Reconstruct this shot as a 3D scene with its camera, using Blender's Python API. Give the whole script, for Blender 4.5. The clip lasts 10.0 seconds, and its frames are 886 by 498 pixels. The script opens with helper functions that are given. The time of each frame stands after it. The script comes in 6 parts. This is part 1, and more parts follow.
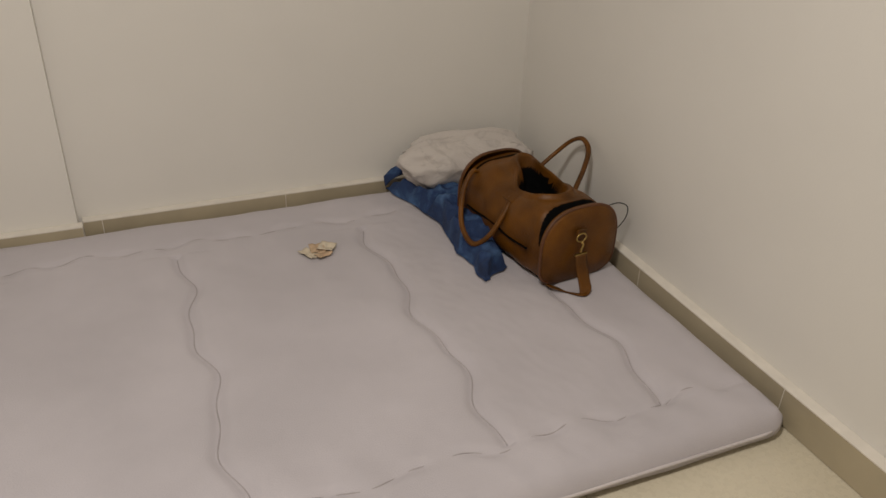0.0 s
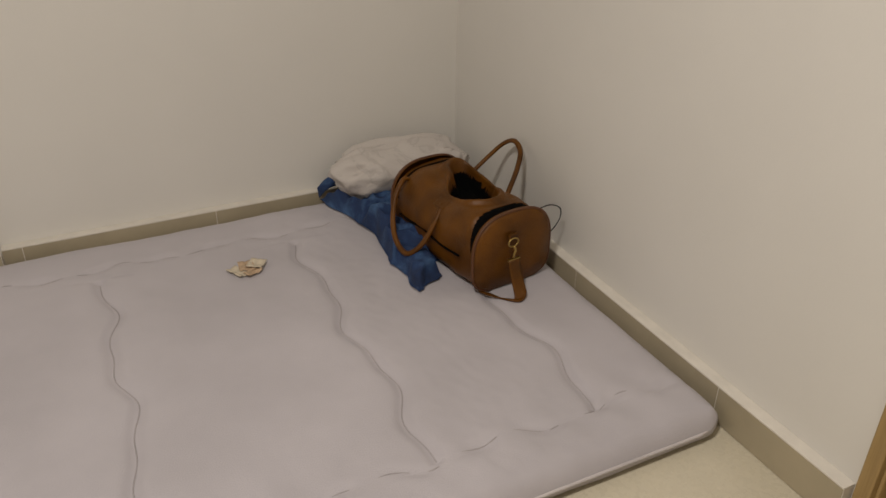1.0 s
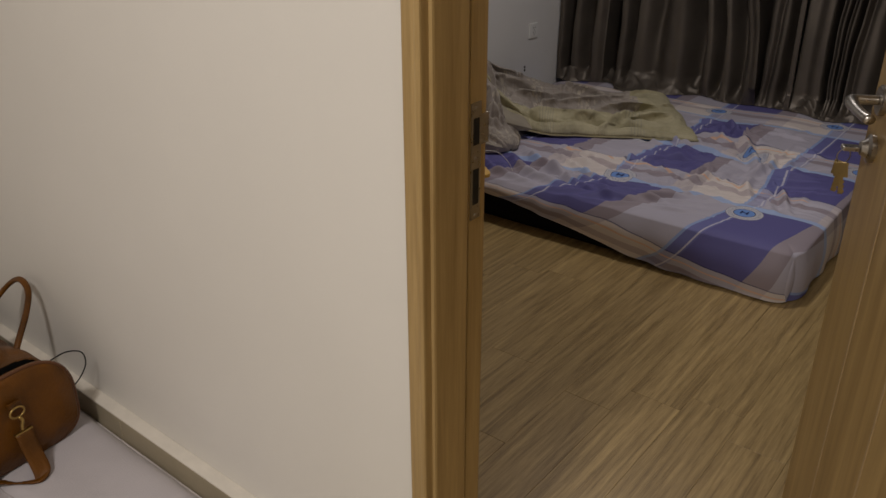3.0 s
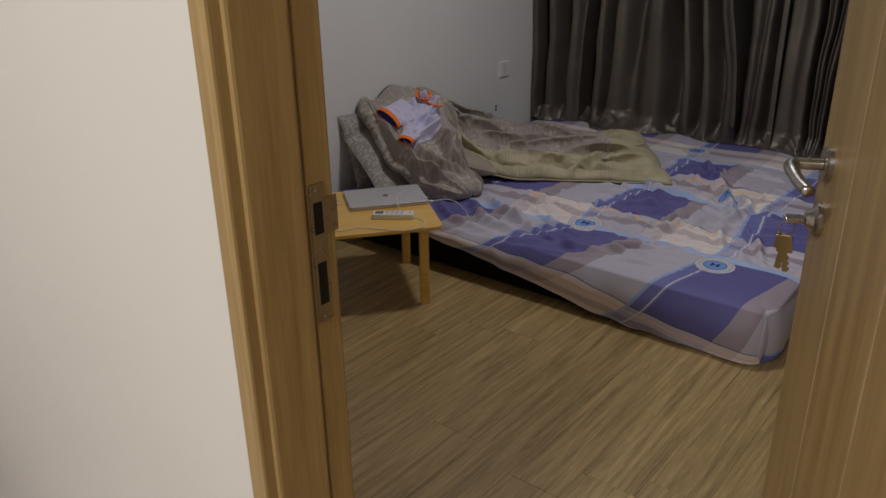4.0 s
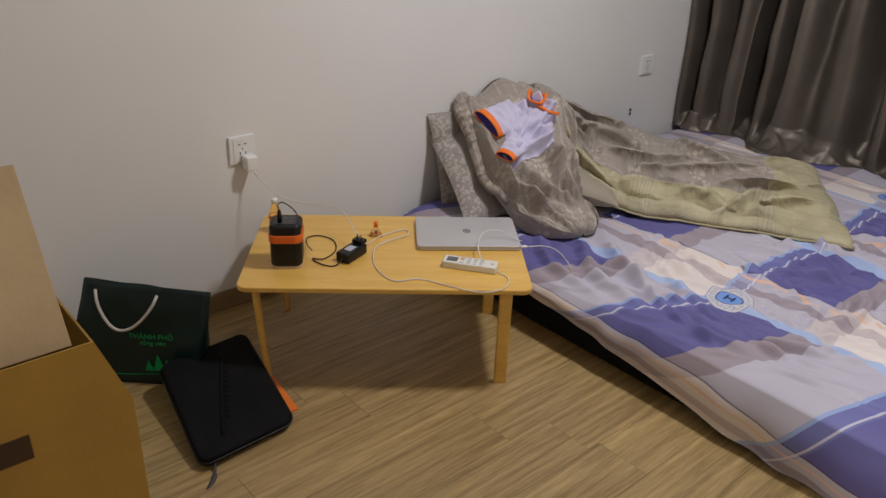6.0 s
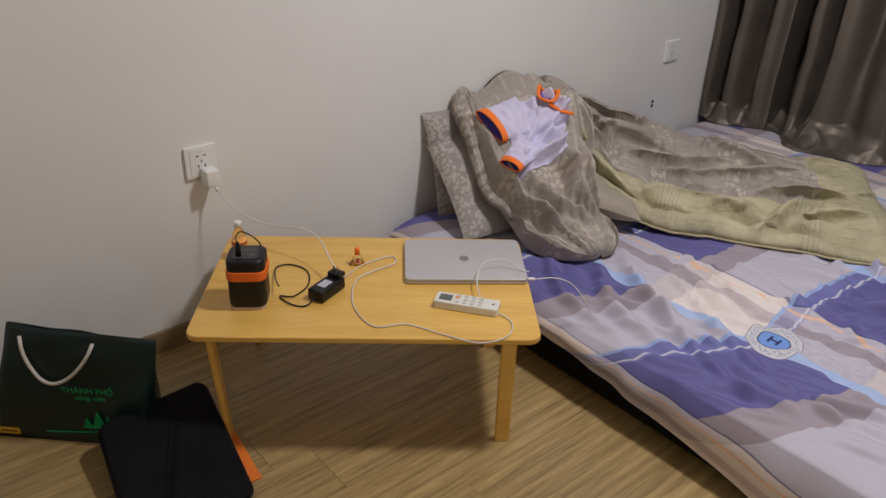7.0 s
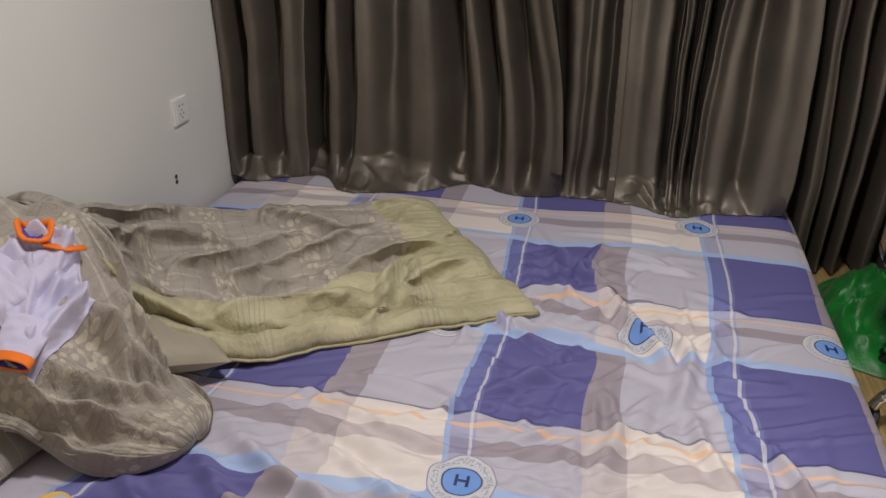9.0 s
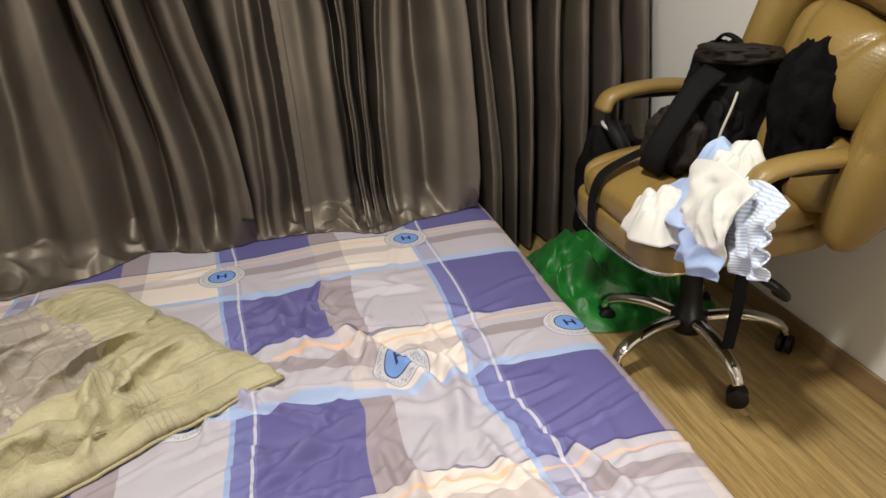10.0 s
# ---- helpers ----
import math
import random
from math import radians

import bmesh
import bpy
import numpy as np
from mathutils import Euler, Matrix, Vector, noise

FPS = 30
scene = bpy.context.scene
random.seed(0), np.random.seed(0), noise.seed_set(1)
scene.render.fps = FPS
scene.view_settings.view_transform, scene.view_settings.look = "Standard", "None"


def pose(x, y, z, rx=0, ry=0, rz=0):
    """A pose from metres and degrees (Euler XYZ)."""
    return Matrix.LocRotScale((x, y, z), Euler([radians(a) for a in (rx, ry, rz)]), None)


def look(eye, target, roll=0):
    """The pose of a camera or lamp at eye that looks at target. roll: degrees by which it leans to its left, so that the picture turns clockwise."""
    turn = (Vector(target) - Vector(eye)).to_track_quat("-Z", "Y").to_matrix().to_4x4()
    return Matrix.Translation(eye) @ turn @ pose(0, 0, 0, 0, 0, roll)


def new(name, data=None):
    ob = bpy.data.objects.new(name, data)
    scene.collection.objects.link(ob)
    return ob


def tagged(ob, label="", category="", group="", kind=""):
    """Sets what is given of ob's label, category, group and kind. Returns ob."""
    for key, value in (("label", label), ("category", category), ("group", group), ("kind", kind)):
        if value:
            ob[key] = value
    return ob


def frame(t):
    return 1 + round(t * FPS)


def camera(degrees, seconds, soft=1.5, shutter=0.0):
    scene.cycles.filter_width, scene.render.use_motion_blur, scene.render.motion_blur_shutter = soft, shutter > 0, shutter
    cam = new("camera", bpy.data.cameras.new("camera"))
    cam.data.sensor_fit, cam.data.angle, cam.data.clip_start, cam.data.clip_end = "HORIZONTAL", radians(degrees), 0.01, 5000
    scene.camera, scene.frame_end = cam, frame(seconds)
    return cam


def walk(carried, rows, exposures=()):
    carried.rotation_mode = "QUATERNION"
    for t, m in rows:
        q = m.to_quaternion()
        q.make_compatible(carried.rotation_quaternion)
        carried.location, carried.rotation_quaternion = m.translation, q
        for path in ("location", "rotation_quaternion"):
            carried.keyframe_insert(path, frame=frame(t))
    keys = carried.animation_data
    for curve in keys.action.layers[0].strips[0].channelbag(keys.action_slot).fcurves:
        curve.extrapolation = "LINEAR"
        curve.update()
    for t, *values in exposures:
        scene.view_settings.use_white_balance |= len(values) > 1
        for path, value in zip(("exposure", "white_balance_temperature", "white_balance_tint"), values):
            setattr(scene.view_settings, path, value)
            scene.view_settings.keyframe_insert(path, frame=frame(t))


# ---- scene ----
cam = camera(58.6, 10.0, soft=1.5)
PATH = [
    (0, (-1.42, -2.528, 1.312), (-0.715, -0.937, 0.326), 2.3),
    (0.5, (-1.356, -2.514, 1.295), (-0.631, -0.929, 0.314), 2.6),
    (1, (-1.288, -2.525, 1.312), (-0.519, -0.962, 0.33), 0.6),
    (1.5, (-1.204, -2.537, 1.332), (-0.221, -1.084, 0.371), -1.1),
    (2, (-1.13, -2.523, 1.331), (0.09, -1.239, 0.402), -0.4),
    (2.5, (-0.967, -2.532, 1.334), (0.425, -1.404, 0.446), 0.3),
    (4, (-0.49, -2.561, 1.333), (0.941, -1.398, 0.559), -0.9),
    (4.5, (-0.335, -2.425, 1.335), (1.119, -1.284, 0.57), -0.9),
    (5, (-0.141, -2.291, 1.306), (1.263, -1.093, 0.529), -0.8),
    (5.5, (0.016, -2.225, 1.32), (1.269, -0.893, 0.511), 2.5),
    (7, (0.434, -1.851, 1.305), (1.592, -0.516, 0.368), 2.0),
    (7.5, (0.595, -1.739, 1.294), (1.775, -0.419, 0.364), 2.7),
    (8, (0.691, -1.549, 1.311), (2.101, -0.479, 0.381), -0.8),
    (8.5, (0.833, -1.435, 1.283), (2.442, -0.708, 0.343), -0.1),
    (9, (0.997, -1.365, 1.272), (2.75, -0.979, 0.39), 0.6),
    (9.5, (1.115, -1.268, 1.237), (2.939, -1.338, 0.419), -3.1),
    (10, (1.199, -1.248, 1.236), (2.961, -1.669, 0.388), -3.7),
]
EXPOSURES = [
    (0.0, 0.04, 6550, 10), (2.0, -0.04, 6600, 10), (2.5, -0.10, 6600, 12), (4.0, 0.16, 6150, 11), (4.5, 0.47, 5980, 11), (5.5, 1.10, 6250, 11),
    (7.0, 1.25, 6250, 12), (8.0, 1.22, 6300, 13), (8.5, 1.20, 6150, 13), (9.0, 1.30, 6450, 8), (9.5, 1.52, 6750, 4), (10.0, 1.90, 6950, 4)]
walk(cam, [(t, look(eye, target, roll)) for t, eye, target, roll in PATH], EXPOSURES)

# ---- light ----
world = bpy.data.worlds.new("room_world")
scene.world = world
world.use_nodes = True
world.node_tree.nodes["Background"].inputs[0].default_value = (0.6, 0.7, 1.0, 1)
world.node_tree.nodes["Background"].inputs[1].default_value = 0.02


def ceiling_lamp(x, y, z, size, watts, colour):
    data = bpy.data.lights.new("ceiling_lamp_light", "AREA")
    data.shape, data.size, data.energy, data.color = "DISK", size, watts, colour
    ob = new("ceiling_lamp_light", data)
    ob.matrix_world = pose(x, y, z)
    return ob


ceiling_lamp(2.10, -1.34, 2.55, 0.26, 15.5, (1.0, 0.955, 0.93))
ceiling_lamp(-1.60, -2.10, 2.55, 0.36, 39, (1.0, 0.95, 0.895))

# ---- materials ----
MATS = {}


def nodes_of(name, rough=0.6, metal=0.0, sheen=0.0, coat=0.0):
    m = bpy.data.materials.new(name)
    m.use_nodes = True
    nt = m.node_tree
    b = nt.nodes["Principled BSDF"]
    b.inputs["Roughness"].default_value = rough
    b.inputs["Metallic"].default_value = metal
    b.inputs["Sheen Weight"].default_value = sheen
    b.inputs["Coat Weight"].default_value = coat
    return m, nt, b


def N(nt, kind, **kw):
    n = nt.nodes.new(kind)
    for k, v in kw.items():
        if k in ("operation", "blend_type", "data_type", "noise_dimensions", "wave_type", "bands_direction", "feature"):
            if k == "operation":
                n.operation = v
            elif k == "blend_type":
                n.blend_type = v
            elif k == "data_type":
                n.data_type = v
            elif k == "feature":
                n.feature = v
            elif k == "bands_direction":
                n.bands_direction = v
        else:
            n.inputs[k].default_value = v
    return n


def rgb(c):
    return (c[0], c[1], c[2], 1)


def ramp(nt, fac, stops, constant=False):
    r = nt.nodes.new("ShaderNodeValToRGB")
    r.color_ramp.interpolation = "CONSTANT" if constant else "LINEAR"
    while len(r.color_ramp.elements) < len(stops):
        r.color_ramp.elements.new(0.5)
    for e, (p, c) in zip(r.color_ramp.elements, stops):
        e.position, e.color = p, rgb(c)
    nt.links.new(fac, r.inputs[0])
    return r.outputs[0]


def mixc(nt, fac, a, b, mode="MIX"):
    m = nt.nodes.new("ShaderNodeMix")
    m.data_type, m.blend_type = "RGBA", mode
    for sock, v in ((m.inputs[0], fac), (m.inputs[6], a), (m.inputs[7], b)):
        if isinstance(v, (int, float)):
            sock.default_value = v
        elif isinstance(v, tuple):
            sock.default_value = rgb(v)
        else:
            nt.links.new(v, sock)
    return m.outputs[2]


def mth(nt, op, a, b=0.0, c=0.0):
    m = nt.nodes.new("ShaderNodeMath")
    m.operation = op
    for sock, v in zip(m.inputs, (a, b, c)):
        if isinstance(v, (int, float)):
            sock.default_value = v
        else:
            nt.links.new(v, sock)
    return m.outputs[0]


def coords(nt, kind="Object", scale=(1, 1, 1), rot=(0, 0, 0)):
    t = nt.nodes.new("ShaderNodeTexCoord")
    mp = nt.nodes.new("ShaderNodeMapping")
    mp.inputs["Scale"].default_value = scale
    mp.inputs["Rotation"].default_value = rot
    nt.links.new(t.outputs[kind], mp.inputs[0])
    return mp.outputs[0]


def noise_fac(nt, vec, scale, detail=4.0, rough=0.55, distort=0.0):
    n = nt.nodes.new("ShaderNodeTexNoise")
    n.inputs["Scale"].default_value, n.inputs["Detail"].default_value = scale, detail
    n.inputs["Roughness"].default_value, n.inputs["Distortion"].default_value = rough, distort
    nt.links.new(vec, n.inputs["Vector"])
    return n.outputs[0]


def bump(nt, b, height, strength, distance=0.01):
    n = nt.nodes.new("ShaderNodeBump")
    n.inputs["Strength"].default_value, n.inputs["Distance"].default_value = strength, distance
    nt.links.new(height, n.inputs["Height"])
    nt.links.new(n.outputs[0], b.inputs["Normal"])


def plain(name, colour, rough=0.6, metal=0.0, vary=0.12, scale=9.0, bumpy=0.0, bscale=120.0, sheen=0.0, coat=0.0, kind="Object", spec=0.5):
    """A surface of one colour with soft stains, fine grain and a little relief."""
    if name in MATS:
        return MATS[name]
    m, nt, b = nodes_of(name, rough, metal, sheen, coat)
    b.inputs["Specular IOR Level"].default_value = spec
    v = coords(nt, kind)
    big = noise_fac(nt, v, scale, 5)
    lo = tuple(max(0.0, c * (1 - vary)) for c in colour)
    hi = tuple(min(1.0, c * (1 + vary)) for c in colour)
    col = ramp(nt, big, [(0.3, lo), (0.7, hi)])
    nt.links.new(col, b.inputs["Base Color"])
    fine = noise_fac(nt, v, bscale, 3)
    r = mth(nt, "MULTIPLY_ADD", fine, 0.2, rough - 0.1)
    nt.links.new(r, b.inputs["Roughness"])
    if bumpy:
        bump(nt, b, fine, bumpy, 0.004)
    MATS[name] = m
    return m


def wood(name, dark, light, axis=(1, 12, 12), rough=0.45, scale=3.0, coat=0.0, random_piece=0.0):
    """Timber with long grain along the small axis of the scale, fine pores and streaks."""
    if name in MATS:
        return MATS[name]
    m, nt, b = nodes_of(name, rough, 0, 0, coat)
    t = nt.nodes.new("ShaderNodeTexCoord")
    vec = t.outputs["Object"]
    info = nt.nodes.new("ShaderNodeObjectInfo")
    if random_piece:
        add = nt.nodes.new("ShaderNodeVectorMath")
        add.operation = "MULTIPLY_ADD"
        nt.links.new(info.outputs["Random"], add.inputs[0])
        add.inputs[1].default_value = (17.0, 31.0, 5.0)
        nt.links.new(vec, add.inputs[2])
        vec = add.outputs[0]
    mp = nt.nodes.new("ShaderNodeMapping")
    mp.inputs["Scale"].default_value = axis
    nt.links.new(vec, mp.inputs[0])
    v = mp.outputs[0]
    g1 = noise_fac(nt, v, scale, 6, 0.6, 0.35)
    g2 = noise_fac(nt, v, scale * 6, 4, 0.65, 0.1)
    f = mth(nt, "ADD", mth(nt, "MULTIPLY", g1, 0.65), mth(nt, "MULTIPLY", g2, 0.35))
    mid = tuple((a + c) / 2 for a, c in zip(dark, light))
    col = ramp(nt, f, [(0.32, dark), (0.5, mid), (0.68, light)])
    if random_piece:
        tone = mth(nt, "MULTIPLY_ADD", info.outputs["Random"], random_piece, 1 - random_piece / 2)
        hsv = nt.nodes.new("ShaderNodeHueSaturation")
        nt.links.new(tone, hsv.inputs["Value"])
        nt.links.new(col, hsv.inputs["Color"])
        col = hsv.outputs[0]
    nt.links.new(col, b.inputs["Base Color"])
    nt.links.new(mth(nt, "MULTIPLY_ADD", g2, 0.25, rough - 0.12), b.inputs["Roughness"])
    bump(nt, b, g2, 0.12, 0.002)
    MATS[name] = m
    return m


WALL = plain("white_wall_paint", (0.74, 0.71, 0.66), 0.55, vary=0.03, scale=1.3, bumpy=0.06, bscale=160)
WALL_BED = plain("white_bedroom_paint", (0.76, 0.75, 0.73), 0.5, vary=0.03, scale=1.3, bumpy=0.06, bscale=160)
CEIL = plain("ceiling_paint", (0.8, 0.79, 0.77), 0.7, vary=0.02, scale=2)
TILE = plain("cream_floor_tile", (0.62, 0.56, 0.43), 0.28, vary=0.06, scale=4, bscale=60)
SKIRT = plain("beige_skirting_tile", (0.40, 0.34, 0.235), 0.35, vary=0.10, scale=5, bscale=70)
WHITE_TOP = plain("white_skirting_top", (0.74, 0.69, 0.61), 0.6, vary=0.06, scale=20, bumpy=0.1)
GROUT = plain("grey_grout", (0.42, 0.39, 0.33), 0.8)
PLANK = wood("laminate_plank", (0.160, 0.102, 0.036), (0.49, 0.345, 0.148), (1.6, 34, 34), 0.40, 2.0, random_piece=0.12)
OAK = wood("oak_door_veneer", (0.275, 0.172, 0.062), (0.49, 0.335, 0.140), (14, 14, 0.7), 0.42, 2.0)
OAK_DARK = wood("oak_door_groove", (0.12, 0.07, 0.03), (0.18, 0.11, 0.05), (14, 14, 0.7), 0.5, 2.0)
SKIRT_WOOD = wood("wood_skirting", (0.17, 0.11, 0.055), (0.30, 0.205, 0.11), (1.2, 16, 16), 0.45, 2.2)
PINE = wood("pale_pine", (0.60, 0.335, 0.058), (0.78, 0.50, 0.122), (1.0, 9, 9), 0.38, 2.4, coat=0.15)
STEEL = plain("brushed_steel", (0.45, 0.42, 0.38), 0.3, 1.0, 0.08, 30, coat=0.0)
BRASS = plain("brass_key", (0.34, 0.25, 0.11), 0.45, 1.0, 0.1, 40)
CHROME = plain("chrome", (0.75, 0.74, 0.72), 0.08, 1.0, 0.04, 20)
BLACK = plain("black_plastic", (0.006, 0.006, 0.007), 0.42, 0, 0.2, 30, spec=0.35)
BLACK_CLOTH = plain("black_nylon", (0.0045, 0.0045, 0.005), 0.8, 0, 0.35, 14, bumpy=0.35, bscale=260, spec=0.15)
WHITE_PLASTIC = plain("white_plastic", (0.78, 0.78, 0.76), 0.35, 0, 0.03, 20)

# ---- geometry helpers ----


def part(name, bm, material, parent=None, label="", smooth=False, category="", group="", kind="", angle=None):
    """Links a bmesh as one mesh object, under a thing or a part."""
    me = bpy.data.meshes.new(name)
    if smooth:
        for fc in bm.faces:
            fc.smooth = True
    if angle is not None:
        for e in bm.edges:
            if len(e.link_faces) == 2 and e.calc_face_angle(0) > radians(angle):
                e.smooth = False
    bm.to_mesh(me)
    bm.free()
    for mt in material if isinstance(material, (list, tuple)) else [material]:
        me.materials.append(mt)
    ob = new(name, me)
    if parent is not None:
        ob.parent = parent
    return tagged(ob, label, category, group, kind)


def empty(name, label, category, m=None, group="", kind=""):
    ob = new(name)
    ob.empty_display_size = 0.05
    if m is not None:
        ob.matrix_world = m
    return tagged(ob, label, category, group, kind)


def add_box(bm, lo, hi, bevel=0.0, m=None, seg=2):
    lo, hi = Vector(lo), Vector(hi)
    c, d = (lo + hi) / 2, hi - lo
    r = bmesh.ops.create_cube(bm, size=1.0)
    vs = r["verts"]
    bmesh.ops.scale(bm, vec=d, verts=vs)
    if bevel:
        es = list({e for v in vs for e in v.link_edges})
        out = bmesh.ops.bevel(bm, geom=es, offset=bevel, segments=seg, affect="EDGES", profile=0.6)
        vs = list({v for fc in out["faces"] for v in fc.verts} | {v for v in vs if v.is_valid})
    bmesh.ops.translate(bm, vec=c, verts=vs)
    if m is not None:
        bmesh.ops.transform(bm, matrix=m, verts=vs)
    return vs


def box(lo, hi, bevel=0.0, m=None, seg=2):
    bm = bmesh.new()
    add_box(bm, lo, hi, bevel, m, seg)
    return bm


def slab(outline, z0, z1, bevel=0.0, seg=2):
    """A prism over an outline in the plan, with rounded rims."""
    bm = bmesh.new()
    f = bm.faces.new([bm.verts.new((x, y, z0)) for x, y in outline])
    r = bmesh.ops.extrude_face_region(bm, geom=[f])
    vs = [g for g in r["geom"] if isinstance(g, bmesh.types.BMVert)]
    bmesh.ops.translate(bm, vec=(0, 0, z1 - z0), verts=vs)
    bmesh.ops.recalc_face_normals(bm, faces=bm.faces)
    if bevel:
        es = [e for e in bm.edges if abs(e.verts[0].co.z - e.verts[1].co.z) < 1e-6]
        bmesh.ops.bevel(bm, geom=es, offset=bevel, segments=seg, affect="EDGES", profile=0.6)
    return bm


def rounded(w, d, r, n=6, cx=0.0, cy=0.0):
    pts = []
    for sx, sy, a0 in ((1, 1, 0), (-1, 1, 90), (-1, -1, 180), (1, -1, 270)):
        for i in range(n + 1):
            a = radians(a0 + 90 * i / n)
            pts.append((cx + sx * (w / 2 - r) + r * math.cos(a), cy + sy * (d / 2 - r) + r * math.sin(a)))
    return pts


def spline(pts, n):
    """n points on a smooth line through the given ones."""
    P = [Vector(p) for p in pts]
    P = [P[0] * 2 - P[1]] + P + [P[-1] * 2 - P[-2]]
    out, m = [], len(P) - 3
    for i in range(n):
        u = i / (n - 1) * m
        k = min(int(u), m - 1)
        t = u - k
        a, b, c, d = P[k:k + 4]
        out.append(0.5 * ((2 * b) + (c - a) * t + (2 * a - 5 * b + 4 * c - d) * t * t + (3 * b - a - 3 * c + d) * t ** 3))
    return out


def tube(pts, r, sides=8, closed=False, flat=1.0, up=None, bm=None, caps=True):
    """A round or flattened strand along points; r may be a list."""
    bm = bm or bmesh.new()
    P = [Vector(p) for p in pts]
    n = len(P)
    R = r if isinstance(r, (list, tuple)) else [r] * n
    rings, ref = [], Vector(up) if up else None
    for i in range(n):
        a = P[(i - 1) % n] if closed or i > 0 else P[i]
        b = P[(i + 1) % n] if closed or i < n - 1 else P[i]
        t = (b - a).normalized()
        if ref is None:
            ref = Vector((0, 0, 1)) if abs(t.z) < 0.9 else Vector((1, 0, 0))
        side = t.cross(ref)
        if side.length < 1e-5:
            side = t.orthogonal()
        side.normalize()
        nrm = side.cross(t).normalized()
        if not up:
            ref = nrm
        rings.append([bm.verts.new(P[i] + R[i] * (math.cos(2 * math.pi * k / sides) * side + flat * math.sin(2 * math.pi * k / sides) * nrm)) for k in range(sides)])
    for i in range(n if closed else n - 1):
        A, B = rings[i], rings[(i + 1) % n]
        for k in range(sides):
            bm.faces.new((A[k], A[(k + 1) % sides], B[(k + 1) % sides], B[k]))
    if not closed and caps:
        bm.faces.new(rings[0][::-1])
        bm.faces.new(rings[-1])
    return bm


def lathe(profile, sides=24, bm=None, m=None):
    """Turns (radius, height) pairs round the z axis."""
    bm = bm or bmesh.new()
    rings = [[bm.verts.new((r * math.cos(2 * math.pi * k / sides), r * math.sin(2 * math.pi * k / sides), z)) for k in range(sides)] for r, z in profile]
    for A, B in zip(rings, rings[1:]):
        for k in range(sides):
            bm.faces.new((A[k], A[(k + 1) % sides], B[(k + 1) % sides], B[k]))
    bm.faces.new(rings[0][::-1])
    bm.faces.new(rings[-1])
    if m is not None:
        bmesh.ops.transform(bm, matrix=m, verts=[v for r in rings for v in r])
    return bm


def sheet(fn, nu, nv, uv=None, wrap=False, mats=None):
    """A surface from fn(u, v), u and v from 0 to 1; uv(u, v) gives flat places for the pattern."""
    bm = bmesh.new()
    g = [[bm.verts.new(fn(i / nu, j / nv)) for j in range(nv + 1)] for i in range(nu if wrap else nu + 1)]
    lay = bm.loops.layers.uv.new("flat") if uv else None
    for i in range(nu):
        for j in range(nv):
            i2 = (i + 1) % nu if wrap else i + 1
            f = bm.faces.new((g[i][j], g[i2][j], g[i2][j + 1], g[i][j + 1]))
            f.smooth = True
            if mats:
                f.material_index = mats((i + 0.5) / nu, (j + 0.5) / nv)
            if uv:
                for lp, (a, b) in zip(f.loops, ((i, j), (i + 1, j), (i + 1, j + 1), (i, j + 1))):
                    lp[lay].uv = uv(a / nu, b / nv)
    return bm


def nz(x, y, z=0.0, s=1.0):
    return noise.noise(Vector((x * s, y * s, z * s)))


def thick(ob, t, offset=-1.0, levels=0):
    md = ob.modifiers.new("thickness", "SOLIDIFY")
    md.thickness, md.offset = t, offset
    if levels:
        sm = ob.modifiers.new("smooth", "SUBSURF")
        sm.levels = sm.render_levels = levels
    return ob


def ribbon(pts, width, thickness, side, n=40):
    P = spline(pts, n)
    bm = bmesh.new()
    S = [Vector(side) * width / 2] * n if not isinstance(side, list) else [v * width / 2 for v in spline(side, n)]
    A = [[bm.verts.new(P[i] + S[i] * k) for k in (-1, -0.5, 0, 0.5, 1)] for i in range(n)]
    for a, b in zip(A, A[1:]):
        for k in range(4):
            bm.faces.new((a[k], a[k + 1], b[k + 1], b[k]))
    return bm


def smoothstep(a, b, x):
    t = min(1.0, max(0.0, (x - a) / (b - a)))
    return t * t * (3 - 2 * t)


# ---- the rooms ----
H = 2.6
NORTH, SOUTH, EAST = 0.015, -2.645, 4.14
DOOR_A, DOOR_B = -1.87, -2.60


def structure(name, bm, mat, label, category):
    return part(name, bm, mat, None, label, category=category, kind="structure")


structure("wall_hall_north", box((-3.4, 0.0, -0.02), (0.0, 0.12, H)), WALL, "smooth off-white painted wall behind the floor mattress", "wall")
structure("wall_hall_pier", box((-3.4, -0.035, -0.02), (-1.592, 0.0, H), 0.003), WALL, "shallow off-white pier standing proud of the wall", "wall")
bm = box((0.0, DOOR_A, -0.02), (0.10, 0.12, H))
add_box(bm, (0.0, -2.80, 2.10), (0.10, DOOR_A, H))
add_box(bm, (0.0, -4.2, -0.02), (0.10, DOOR_B - 0.045, H))
structure("wall_between_rooms", bm, WALL, "off-white partition wall with the bedroom doorway", "wall")
structure("wall_hall_west", box((-3.52, -4.3, -0.02), (-3.4, 0.12, H)), WALL, "plain off-white wall closing the hall", "wall")
structure("wall_hall_south", box((-3.4, -4.3, -0.02), (0.10, -4.2, H)), WALL, "plain off-white wall closing the hall", "wall")
structure("wall_bedroom_north", box((0.10, NORTH, -0.02), (EAST + 0.12, NORTH + 0.12, H)), WALL_BED, "white painted bedroom wall with two power sockets", "wall")
structure("wall_bedroom_south", box((0.10, SOUTH - 0.12, -0.02), (EAST + 0.12, SOUTH, H)), WALL_BED, "white painted bedroom wall behind the office chair", "wall")
